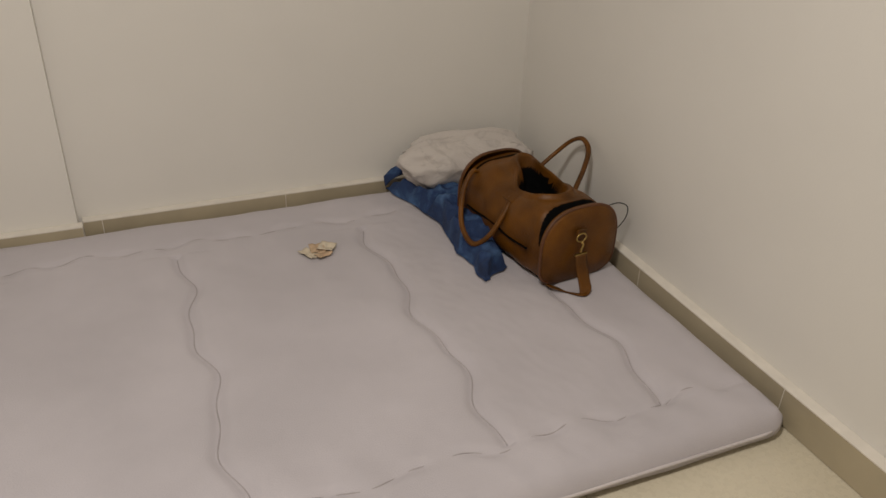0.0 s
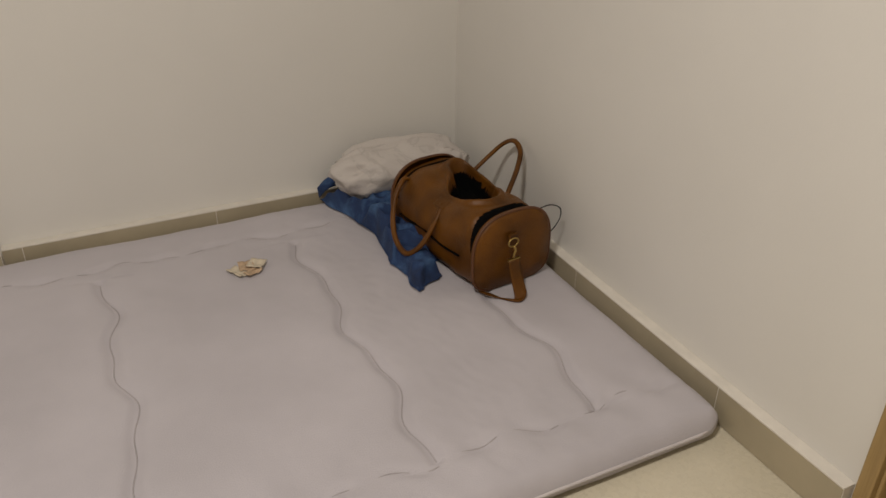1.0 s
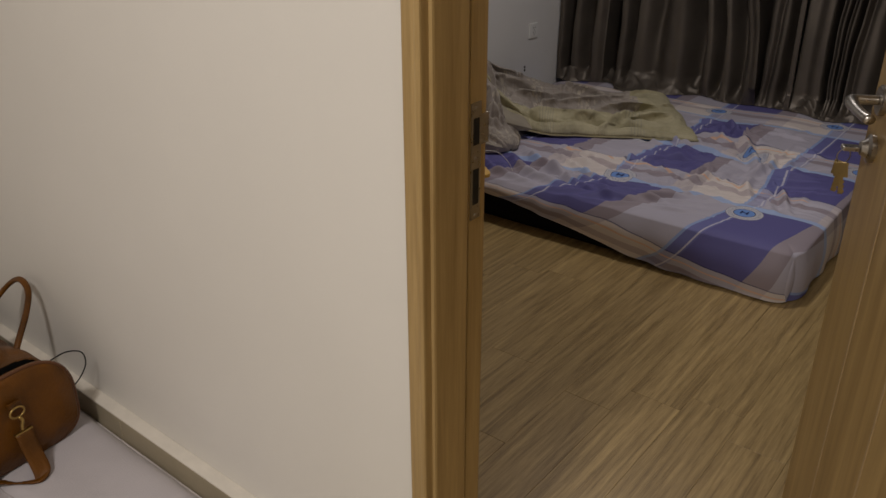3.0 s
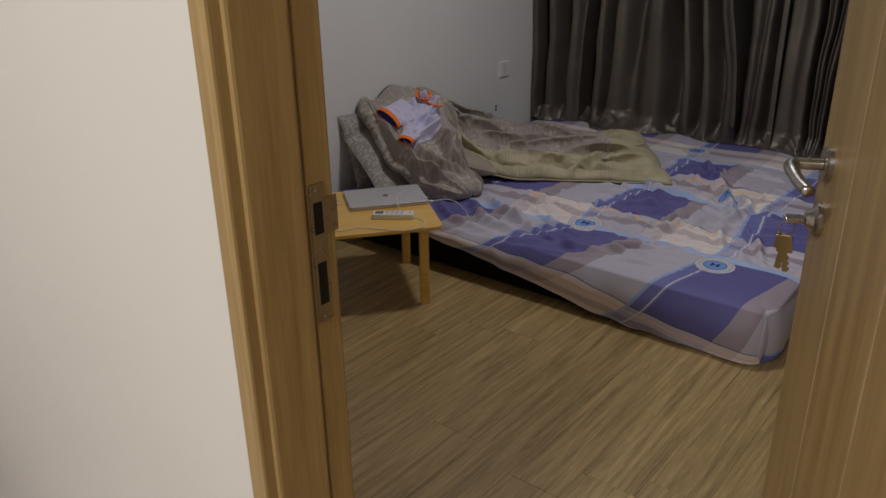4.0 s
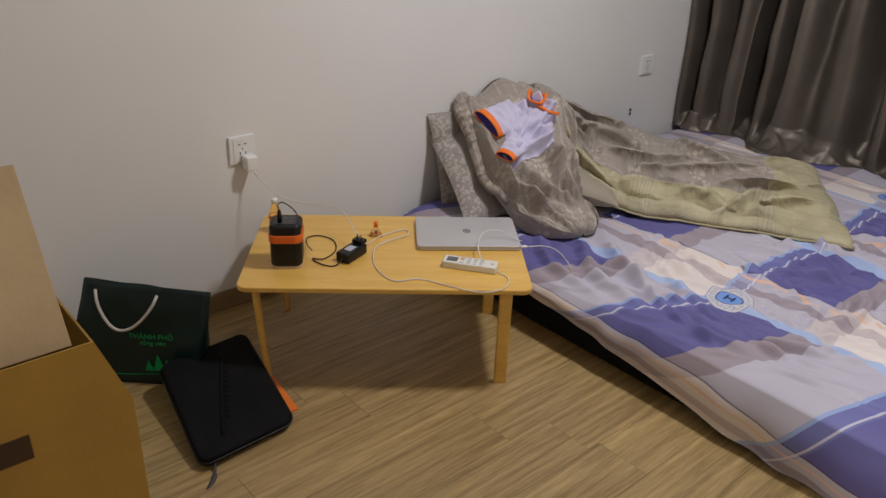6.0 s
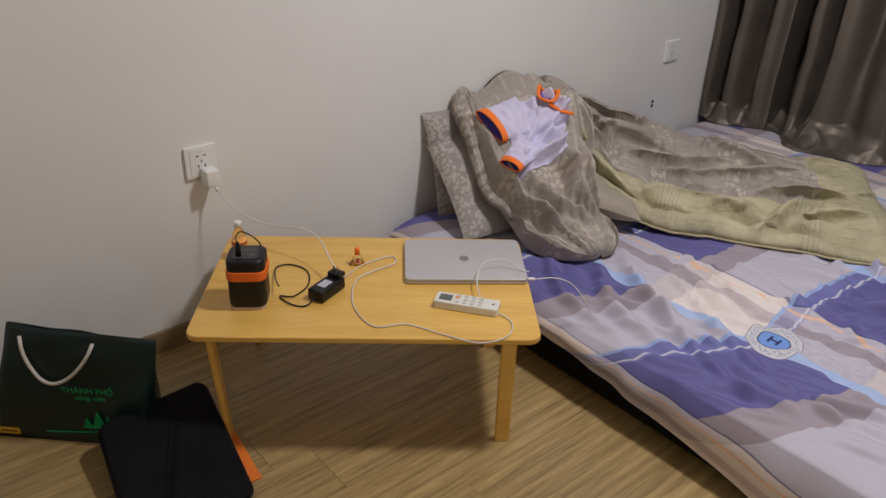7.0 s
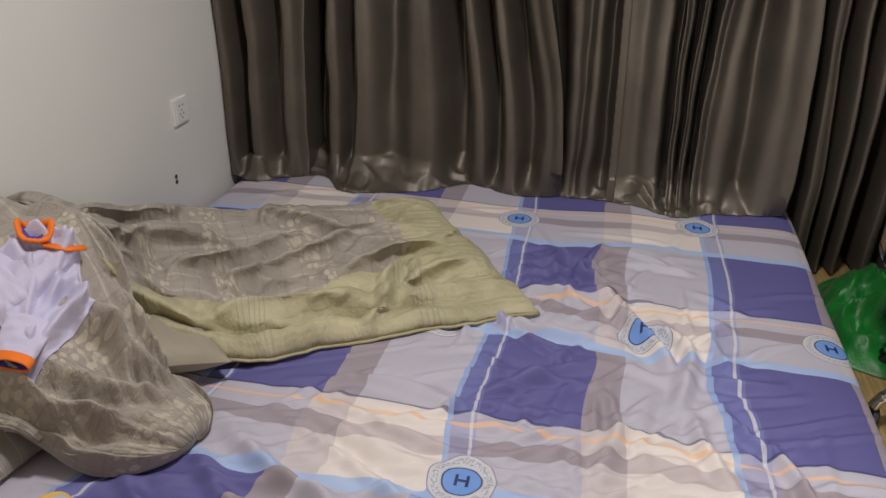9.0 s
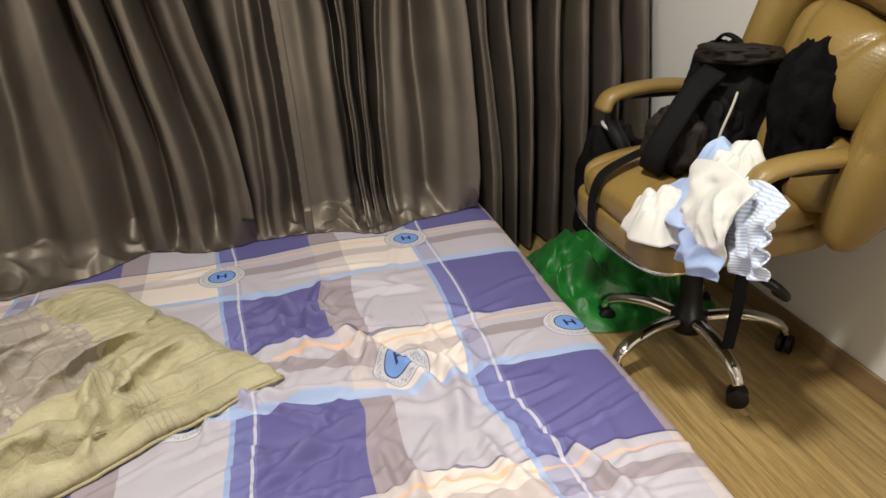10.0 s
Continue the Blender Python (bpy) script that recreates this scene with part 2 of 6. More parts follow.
structure("wall_bedroom_east", box((EAST, SOUTH, -0.02), (EAST + 0.12, NORTH, H)), WALL_BED, "bedroom wall hidden behind the curtains", "wall")
structure("ceiling_hall", box((-3.4, -4.2, H), (0.10, 0.0, H + 0.1)), CEIL, "plain white ceiling of the hall", "ceiling")
structure("ceiling_bedroom", box((0.10, SOUTH, H), (EAST, NORTH, H + 0.1)), CEIL, "plain white ceiling of the bedroom", "ceiling")
FLOOR_HALL = structure("floor_hall", box((-3.4, -4.2, -0.12), (0.02, 0.0, -0.003)), GROUT, "cream glazed floor tiles with thin joints", "floor")
FLOOR_BED = structure("floor_bedroom", box((0.02, SOUTH, -0.12), (EAST, NORTH, -0.004)), SKIRT_WOOD, "light brown wood laminate planks laid lengthwise", "floor")

for lx, ly, where in ((2.10, -1.34, "bedroom"), (-1.60, -2.10, "hall")):
    lamp = empty("ceiling_light", "round white flat ceiling light in the " + where, "lamp", pose(lx, ly, H))
    part("rim", lathe([(0.19, -0.03), (0.2, -0.02), (0.2, 0.0)], 32), WHITE_PLASTIC, lamp, smooth=True, angle=30)

# ---- skirting ----


def hall_skirting(name, start, end, inward, joints):
    """Tiles against the wall with a white mortar ledge on top; joints are distances from the start."""
    s, e, n = Vector((*start, 0)), Vector((*end, 0)), Vector((*inward, 0))
    way = (e - s).normalized()
    m = Matrix((way, n, (0, 0, 1))).transposed().to_4x4()
    m.translation = s
    base = empty(name, "beige skirting tiles with a white top ledge", "skirting", m, kind="structure")
    length = (e - s).length
    cuts = [0.0] + joints + [length]
    for a, b in zip(cuts, cuts[1:]):
        part("skirting_tile", box((a + 0.0012, 0.020, 0.001), (b - 0.0012, 0.034, 0.098), 0.001, seg=1), SKIRT, base)
    part("joint_mortar", box((0, 0.0, 0.001), (length, 0.0325, 0.0975)), WHITE_TOP, base)
    part("top_ledge", box((0, 0.0, 0.0983), (length, 0.0345, 0.1035), 0.002), WHITE_TOP, base)


hall_skirting("skirting_hall_east", (0.0, -0.036), (0.0, -1.842), (-1, 0), [0.245, 0.845, 1.445])
hall_skirting("skirting_hall_north", (-1.579, 0.0), (0.0, 0.0), (0, -1), [0.058, 0.655, 1.255])
hall_skirting("skirting_hall_pier", (-3.39, -0.035), (-1.579, -0.035), (0, -1), [0.6, 1.2])


def wood_skirting(name, lo, hi):
    return structure(name, box(lo, hi, 0.004), SKIRT_WOOD, "low brown wood skirting board along the bedroom wall", "skirting")


wood_skirting("skirting_bedroom_north", (0.13, NORTH - 0.012, 0.0), (EAST, NORTH, 0.065))
wood_skirting("skirting_bedroom_south", (0.13, SOUTH, 0.0), (EAST, SOUTH + 0.012, 0.065))
wood_skirting("skirting_bedroom_west", (0.10, -1.80, 0.0), (0.112, NORTH - 0.012, 0.065))

# ---- doorway ----
door = empty("door_1", "oak veneer door frame around the bedroom doorway", "door frame", pose(0, DOOR_A, 0), kind="structure")


def jamb(sign, y0):
    """One upright of the frame: casing, beads, lining, groove and rebate; sign says which way the opening lies."""
    def q(x0, a, x1, b, top=2.09, bevel=0.0015):
        ya, yb = y0 + sign * a, y0 + sign * b
        return box((x0, min(ya, yb) - DOOR_A, 0.0), (x1, max(ya, yb) - DOOR_A, top), bevel)
    part("casing", q(-0.012, -0.022, 0.0, 0.010, bevel=0.004), OAK, door)
    part("bead", q(-0.018, 0.004, 0.004, 0.016, bevel=0.004), OAK, door)
    part("lining", q(0.0, 0.0, 0.083, 0.022, bevel=0.005), OAK, door)
    part("groove", q(0.083, 0.0, 0.088, 0.012), OAK_DARK, door)
    part("rebate", q(0.088, 0.0, 0.128, 0.019, bevel=0.003), OAK, door)
    part("inner_casing", q(0.10, -0.045, 0.114, 0.0, bevel=0.003), OAK, door)


jamb(-1, DOOR_A)
jamb(1, DOOR_B - 0.045)
part("head_lining", box((-0.012, DOOR_B - 0.045 - DOOR_A, 2.06), (0.128, 0.0, 2.10), 0.003), OAK, door)
bm = box((0.0895, -0.0205, 0.868), (0.113, -0.0188, 1.048), 0.0004)
plate = part("strike_plate", bm, STEEL, door, "long dark steel strike plate")
for z0, z1 in ((0.985, 1.025), (0.892, 0.948)):
    part("latch_hole", box((0.094, -0.0212, z0), (0.108, -0.0200, z1), 0.0003), BLACK, plate)
part("strike_lip", box((0.112, -0.020, 0.982), (0.133, -0.0175, 1.028), 0.0008), STEEL, plate)
for z in (0.862 + 0.012, 0.965, 1.04):
    part("screw", lathe([(0.0032, 0), (0.003, 0.0008), (0.0012, 0.001)], 10, m=pose(0.101, -0.0206, z, 90)), STEEL, plate)

# door leaf, part open
FREE, HINGE = Vector((0.815, -2.270, 0)), Vector((0.135, -2.59, 0))
along = (HINGE - FREE).normalized()
out = Vector((along.y, -along.x, 0))
if out.y < 0:
    out = -out
leaf_m = Matrix((along, -out, (0, 0, 1))).transposed().to_4x4()
leaf_m.translation = FREE
W = (HINGE - FREE).length
leaf = empty("door_leaf", "oak veneer door standing ajar with steel lever and keys", "door", leaf_m)
part("panel", box((0, 0, 0.008), (W, 0.04, 2.05), 0.002), OAK, leaf)
part("edge_band", box((-0.003, 0.002, 0.008), (-0.0002, 0.038, 2.05), 0.001), OAK, leaf)
for gx in (0.19, 0.40, 0.61):
    part("inlay_strip", box((gx, -0.0015, 0.008), (gx + 0.006, 0.0, 2.05)), plain("pale_inlay", (0.42, 0.30, 0.16), 0.4), leaf)
hz = 0.983
part("rosette", lathe([(0.027, 0.0), (0.027, 0.007), (0.024, 0.010)], 28, m=pose(0.062, 0, hz, 90)), STEEL, leaf, "round brushed steel rosette", smooth=True, angle=30)
lever = [(0.062, -0.008, hz), (0.062, -0.030, hz), (0.062, -0.048, hz), (0.072, -0.056, hz - 0.001), (0.10, -0.058, hz - 0.002), (0.15, -0.056, hz - 0.004), (0.185, -0.050, hz - 0.005)]
part("lever", tube(spline(lever, 26), [0.0105] * 10 + [0.011] * 8 + [0.0095] * 8, 12, flat=0.85), STEEL, leaf, "curved brushed steel lever", smooth=True)
part("lock_rosette", lathe([(0.026, 0.0), (0.026, 0.008), (0.018, 0.012), (0.012, 0.022), (0.009, 0.023)], 28, m=pose(0.062, 0, hz - 0.088, 90)), STEEL, leaf, smooth=True, angle=30)
keys = empty("key_bunch", "brass keys hanging from the door lock", "keys", leaf_m)
part("key_bow", box((0.050, -0.052, hz - 0.093), (0.074, -0.024, hz - 0.085), 0.002), STEEL, keys)
ring = [(0.062 + 0.004 * math.sin(a), -0.046 + 0.011 * math.cos(a), hz - 0.105 + 0.015 * math.sin(a)) for a in [2 * math.pi * k / 20 for k in range(20)]]
part("key_ring", tube(ring, 0.0011, 6, closed=True), STEEL, keys, smooth=True)
for dx, tilt in ((0.0, 6), (0.006, -9)):
    km = pose(0.060 + dx, -0.046 - dx * 0.4, hz - 0.118, 0, tilt, 55)
    kb = bmesh.new()
    add_box(kb, (-0.013, -0.0012, -0.026), (0.013, 0.0012, 0.002), 0.001, km)
    add_box(kb, (-0.004, -0.0011, -0.058), (0.005, 0.0011, -0.025), 0.0008, km)
    for k in range(3):
        add_box(kb, (0.004, -0.001, -0.055 + 0.009 * k), (0.0068, 0.001, -0.050 + 0.009 * k), 0, km)
    part("key", kb, BRASS, keys)

# ---- floor mattress in the hall ----
FUT = plain("pale_lilac_cotton", (0.49, 0.455, 0.475), 0.8, 0, 0.07, 3.0, bumpy=0.25, bscale=300, sheen=0.15)
STITCH = plain("grey_stitching", (0.37, 0.335, 0.335), 0.85)
FX0, FX1, FY0, FY1 = -2.35, -0.052, -1.530, -0.052
seams = [-1.90, -1.318, -0.735, -0.312]


def seam_x(x0, y):
    return x0 + 0.018 * math.sin(y * 14 + x0 * 3) + 0.008 * math.sin(y * 31 + x0)


def futon_z(x, y):
    e = min(x - FX0, FX1 - x, y - FY0, FY1 - y)
    z = 0.082 - 0.030 * math.exp(-max(e, 0) / 0.022)
    for s in seams:
        if -1.40 < y < -0.32:
            d = abs(x - seam_x(s, y))
            z -= 0.012 * math.exp(-(d / 0.016) ** 2) - 0.003 * math.exp(-((d - 0.06) / 0.05) ** 2)
    for yy, amp in ((-0.245, 1.0), (-1.395, 1.0)):
        d = abs(y - yy - 0.012 * math.sin(x * 19) - 0.006 * math.sin(x * 43))
        z -= 0.010 * amp * (0.55 + 0.45 * math.sin(x * 37)) * math.exp(-(d / 0.016) ** 2)
        w = math.exp(-((y - yy) / 0.09) ** 2)
        z += 0.004 * w * math.sin(x * 52 + 3 * math.sin(y * 9)) * (0.4 + 0.6 * nz(x, y, 0, 3))
    z += 0.005 * nz(x, y, 1.0, 4) + 0.002 * nz(x, y, 2.0, 14)
    z += 0.0012 * math.exp(-((x + 0.55) / 0.25) ** 2) * nz(x * 1.5 + y, y * 0.6 - x, 3.0, 24)
    return z


futon = empty("floor_mattress", "pale lilac cotton quilted floor mattress on the tiles", "mattress", pose(0, 0, 0))


def fut_pt(u, v):
    x, y = FX0 + (FX1 - FX0) * u, FY0 + (FY1 - FY0) * v
    # rounded corners
    cx, cy = (FX0 + FX1) / 2, (FY0 + FY1) / 2
    hx, hy, r = (FX1 - FX0) / 2, (FY1 - FY0) / 2, 0.07
    dx, dy = abs(x - cx) - (hx - r), abs(y - cy) - (hy - r)
    if dx > 0 and dy > 0:
        L = math.hypot(dx, dy)
        lim = max(dx, dy)
        k = lim / L
        x = cx + math.copysign(hx - r + dx * k, x - cx)
        y = cy + math.copysign(hy - r + dy * k, y - cy)
    return (x, y, futon_z(x, y))


bm = sheet(fut_pt, 330, 220)
rim = [e for e in bm.edges if len(e.link_faces) == 1]
prev = rim
for drop, push in ((0.016, 0.010), (0.014, 0.003), (0.012, -0.014), (0.006, -0.03)):
    r = bmesh.ops.extrude_edge_only(bm, edges=prev)
    vs = [g for g in r["geom"] if isinstance(g, bmesh.types.BMVert)]
    prev = [g for g in r["geom"] if isinstance(g, bmesh.types.BMEdge) and len(g.link_faces) == 1]
    cx, cy = (FX0 + FX1) / 2, (FY0 + FY1) / 2
    for v in vs:
        d = Vector((v.co.x - cx, v.co.y - cy))
        ax, ay = abs(d.x) / (FX1 - FX0) * 2, abs(d.y) / (FY1 - FY0) * 2
        v.co.z = max(0.003, v.co.z - drop)
        if ax > 0.95:
            v.co.x += push * math.copysign(1, d.x)
        if ay > 0.93:
            v.co.y += push * math.copysign(1, d.y)
for f in bm.faces:
    f.smooth = True
part("cover", bm, FUT, futon)
for s in seams:
    pts = [(seam_x(s, y), y, futon_z(seam_x(s, y), y) + 0.0004) for y in np.linspace(-1.39, -0.33, 70)]
    part("seam_stitch", tube(pts, 0.0017, 5), STITCH, futon, smooth=True)
for yy in (-0.245, -1.395):
    for k in range(26):
        xa = FX0 + 0.1 + k * 0.086 + 0.02 * math.sin(k * 5.3)
        pts = [(x, yy + 0.012 * math.sin(x * 19) + 0.006 * math.sin(x * 43)) for x in np.linspace(xa, xa + 0.05 + 0.025 * math.sin(k * 2.9), 6)]
        if xa + 0.05 < FX1 - 0.1:
            part("tuft_stitch", tube([(x, y, futon_z(x, y) + 0.0002) for x, y in pts], [0.0004, 0.0013, 0.0016, 0.0016, 0.0013, 0.0004], 5), STITCH, futon, smooth=True)
edge = []
for k in range(160):
    a = k / 160
    per = 2 * (FX1 - FX0 + FY1 - FY0)
    d = a * per
    if d < FX1 - FX0:
        x, y = FX0 + d, FY0
    elif d < FX1 - FX0 + FY1 - FY0:
        x, y = FX1, FY0 + d - (FX1 - FX0)
    elif d < 2 * (FX1 - FX0) + FY1 - FY0:
        x, y = FX1 - (d - (FX1 - FX0) - (FY1 - FY0)), FY1
    else:
        x, y = FX0, FY1 - (d - 2 * (FX1 - FX0) - (FY1 - FY0))
    ux, uy = (x - FX0) / (FX1 - FX0), (y - FY0) / (FY1 - FY0)
    px, py, _ = fut_pt(ux, uy)
    px += 0.011 * (1 if ux > 0.99 else -1 if ux < 0.01 else 0)
    py += 0.011 * (1 if uy > 0.99 else -1 if uy < 0.01 else 0)
    edge.append((px, py, 0.034))
part("piping", tube(edge, 0.0045, 6, closed=True), plain("pale_piping", (0.58, 0.53, 0.525), 0.7), futon, smooth=True)

# ---- bed ----
BX0, BX1, BY0, BY1, BH = 1.825, 3.74, -1.985, -0.03, 0.205
mattress = part("bed_mattress", slab(rounded(BX1 - BX0 - 0.02, BY1 - BY0 - 0.03, 0.09, 8, (BX0 + BX1) / 2, (BY0 + BY1) / 2), 0.0, BH - 0.062, 0.03, 3), plain("black_mattress_ticking", (0.006, 0.0055, 0.006), 0.9, bumpy=0.2, spec=0.2), None, "thick dark mattress lying straight on the floor", category="mattress", smooth=True, angle=40)

EMBLEMS = [(2.05, -1.715), (2.14, -1.155), (3.405, -1.095), (3.465, -1.67), (2.808, -1.950), (2.755, -1.50), (2.70, -0.99)]


def plaid():
    """Purple, lavender and cream plaid printed on satin cotton, in the flat places of the cloth."""
    m, nt, b = nodes_of("plaid_satin_cotton", 0.68, 0, 0.0)
    t = nt.nodes.new("ShaderNodeUVMap")
    t.uv_map = "flat"
    wob = nt.nodes.new("ShaderNodeTexNoise")
    wob.inputs["Scale"].default_value, wob.inputs["Detail"].default_value = 2.2, 2
    nt.links.new(t.outputs[0], wob.inputs["Vector"])
    off = nt.nodes.new("ShaderNodeVectorMath")
    off.operation = "MULTIPLY_ADD"
    nt.links.new(wob.outputs["Color"], off.inputs[0])
    off.inputs[1].default_value = (0.07, 0.07, 0)
    nt.links.new(t.outputs[0], off.inputs[2])
    sep = nt.nodes.new("ShaderNodeSeparateXYZ")
    nt.links.new(off.outputs[0], sep.inputs[0])
    v = mth(nt, "FRACT", mth(nt, "MULTIPLY", mth(nt, "SUBTRACT", sep.outputs[0], 2.06 + 0.035 - 5.8), 1 / 0.583))
    w = mth(nt, "FRACT", mth(nt, "MULTIPLY", mth(nt, "SUBTRACT", -1.67 + 0.035 + 5.8, sep.outputs[1]), 1 / 0.58))
    PUR, MAU, LAV, CRE = (0.110, 0.102, 0.285), (0.315, 0.268, 0.305), (0.46, 0.435, 0.51), (0.70, 0.63, 0.60)
    SKY, NAVY, ORA, WHI = (0.335, 0.455, 0.72), (0.018, 0.022, 0.10), (0.80, 0.47, 0.26), (0.68, 0.66, 0.70)
    prow = ramp(nt, w, [(0, PUR), (0.5, MAU), (0.64, LAV)], True)
    brow = ramp(nt, w, [(0, LAV), (0.5, (0.55, 0.49, 0.50)), (0.64, CRE)], True)
    stripe = ramp(nt, w, [(0, MAU), (0.5, (0.36, 0.31, 0.34)), (0.64, (0.52, 0.45, 0.46))], True)

    def band(x, a, bb):
        return mth(nt, "MULTIPLY", mth(nt, "GREATER_THAN", x, a), mth(nt, "LESS_THAN", x, bb))
    col = mixc(nt, mth(nt, "GREATER_THAN", v, 0.44), brow, prow)
    col = mixc(nt, band(v, 0.235, 0.315), col, stripe)
    vb = band(w, 0.0, 0.115)
    col = mixc(nt, mth(nt, "MULTIPLY", vb, 0.38), col, (0.20, 0.23, 0.50))
    col = mixc(nt, mth(nt, "MULTIPLY", band(v, 0.0, 0.05), 0.85), col, SKY)
    col = mixc(nt, mth(nt, "MULTIPLY", band(v, 0.375, 0.390), 0.7), col, ORA)
    col = mixc(nt, mth(nt, "MULTIPLY", band(v, 0.437, 0.448), 0.6), col, NAVY)
    col = mixc(nt, mth(nt, "MULTIPLY", band(w, 0.0, 0.021), 0.7), col, SKY)
    col = mixc(nt, mth(nt, "MULTIPLY", band(w, 0.091, 0.103), 0.65), col, WHI)
    # printed round badges
    near = None
    plan = coords(nt, "Object", (1, 1, 0))
    for ex, ey in EMBLEMS:
        d = nt.nodes.new("ShaderNodeVectorMath")
        d.operation = "DISTANCE"
        nt.links.new(plan, d.inputs[0])
        d.inputs[1].default_value = (ex, ey, 0)
        near = d.outputs["Value"] if near is None else mth(nt, "MINIMUM", near, d.outputs["Value"])
    disc = ramp(nt, mth(nt, "MULTIPLY", near, 10.0), [(0, (0.16, 0.30, 0.66)), (0.37, (0.03, 0.04, 0.14)), (0.40, (0.48, 0.47, 0.52)), (0.43, (0.56, 0.55, 0.58)), (0.66, (0.25, 0.24, 0.32))], True)
    col = mixc(nt, mth(nt, "LESS_THAN", near, 0.0685), col, disc)
    ringed = mth(nt, "MULTIPLY", mth(nt, "GREATER_THAN", near, 0.047), mth(nt, "LESS_THAN", near, 0.060))
    specks = mth(nt, "GREATER_THAN", noise_fac(nt, plan, 190, 1), 0.52)
    col = mixc(nt, mth(nt, "MULTIPLY", mth(nt, "MULTIPLY", ringed, specks), 0.65), col, (0.22, 0.24, 0.36))
    fine = noise_fac(nt, t.outputs[0], 700, 2)
    col = mixc(nt, 0.08, col, fine, "OVERLAY")
    nt.links.new(col, b.inputs["Base Color"])
    small = noise_fac(nt, t.outputs[0], 14, 4, 0.5, 0.6)
    bump(nt, b, small, 0.10, 0.014)
    return m


PLAID = plaid()


def ridge(x, y, deg, scale, stretch, seed, sharp=2.6):
    """Soft creases that run along a direction of the plan."""
    c, q = math.cos(radians(deg)), math.sin(radians(deg))
    a, b = x * c + y * q, -x * q + y * c
    w = 0.25 * nz(x, y, seed + 7, 2.3)
    n = nz(a * scale / stretch, (b + w * 0.25) * scale, seed, 1.0)
    return max(0.0, 1 - abs(n) * sharp) ** 1.6


def fold_field(x0, x1, y0, y1, nx, ny, folds, swell=0.0, freq=2.0, seed=1):
    """Heights of folds drawn as lines over a rectangle: each is (points, height, half width). Gives a function of x and y."""
    X, Y = np.meshgrid(np.linspace(x0, x1, nx), np.linspace(y0, y1, ny), indexing="ij")
    Z = np.zeros_like(X)
    for pts, h, w in folds:
        P = spline([(q[0], q[1], 0) for q in pts], 3 * len(pts) + 4)
        best, where = np.full_like(X, 1e9), np.zeros_like(X)
        n = len(P) - 1
        for i in range(n):
            ax, ay, bx, by = P[i].x, P[i].y, P[i + 1].x, P[i + 1].y
            dx, dy = bx - ax, by - ay
            t = np.clip(((X - ax) * dx + (Y - ay) * dy) / (dx * dx + dy * dy + 1e-12), 0, 1)
            d = (X - ax - t * dx) ** 2 + (Y - ay - t * dy) ** 2
            m = d < best
            best[m], where[m] = d[m], ((i + t) / n)[m]
        taper = np.sin(np.pi * np.clip(where, 0.02, 0.98)) ** 0.6
        d = np.sqrt(best)
        Z += h * taper * (np.exp(-(d / w) ** 2) - 0.42 * np.exp(-((d - 1.9 * w) / (1.1 * w)) ** 2))
    if swell:
        cx, cy = np.linspace(x0, x1, 40), np.linspace(y0, y1, 40)
        C = np.array([[noise.noise(Vector((a * freq, c * freq, seed))) for c in cy] for a in cx])
        gi, gj = np.linspace(0, 38.999, nx), np.linspace(0, 38.999, ny)
        i0, j0 = gi.astype(int), gj.astype(int)
        fi, fj = (gi - i0)[:, None], (gj - j0)[None, :]
        fi, fj = fi * fi * (3 - 2 * fi), fj * fj * (3 - 2 * fj)
        Z += swell * ((C[i0][:, j0] * (1 - fi) + C[i0 + 1][:, j0] * fi) * (1 - fj) + (C[i0][:, j0 + 1] * (1 - fi) + C[i0 + 1][:, j0 + 1] * fi) * fj)
    L = Z.tolist()

    def at(x, y):
        u = min(max((x - x0) / (x1 - x0), 0.0), 0.99999) * (nx - 1)
        v = min(max((y - y0) / (y1 - y0), 0.0), 0.99999) * (ny - 1)
        i, j = int(u), int(v)
        fu, fv = u - i, v - j
        return (L[i][j] * (1 - fu) + L[i + 1][j] * fu) * (1 - fv) + (L[i][j + 1] * (1 - fu) + L[i + 1][j + 1] * fu) * fv
    return at


def stray_folds(n, seed, x0, x1, y0, y1, deg, spread, length, height, width):
    """Folds of one general direction scattered over a patch."""
    rnd, out = random.Random(seed), []
    for _ in range(n):
        x, y = rnd.uniform(x0, x1), rnd.uniform(y0, y1)
        a, L = radians(deg + rnd.uniform(-spread, spread)), rnd.uniform(*length)
        c, q = math.cos(a), math.sin(a)
        k = rnd.uniform(-0.10, 0.10) * L
        out.append(([(x - c * L / 2, y - q * L / 2), (x - q * k, y + c * k), (x + c * L / 2, y + q * L / 2)], rnd.uniform(*height), rnd.uniform(*width)))
    return out


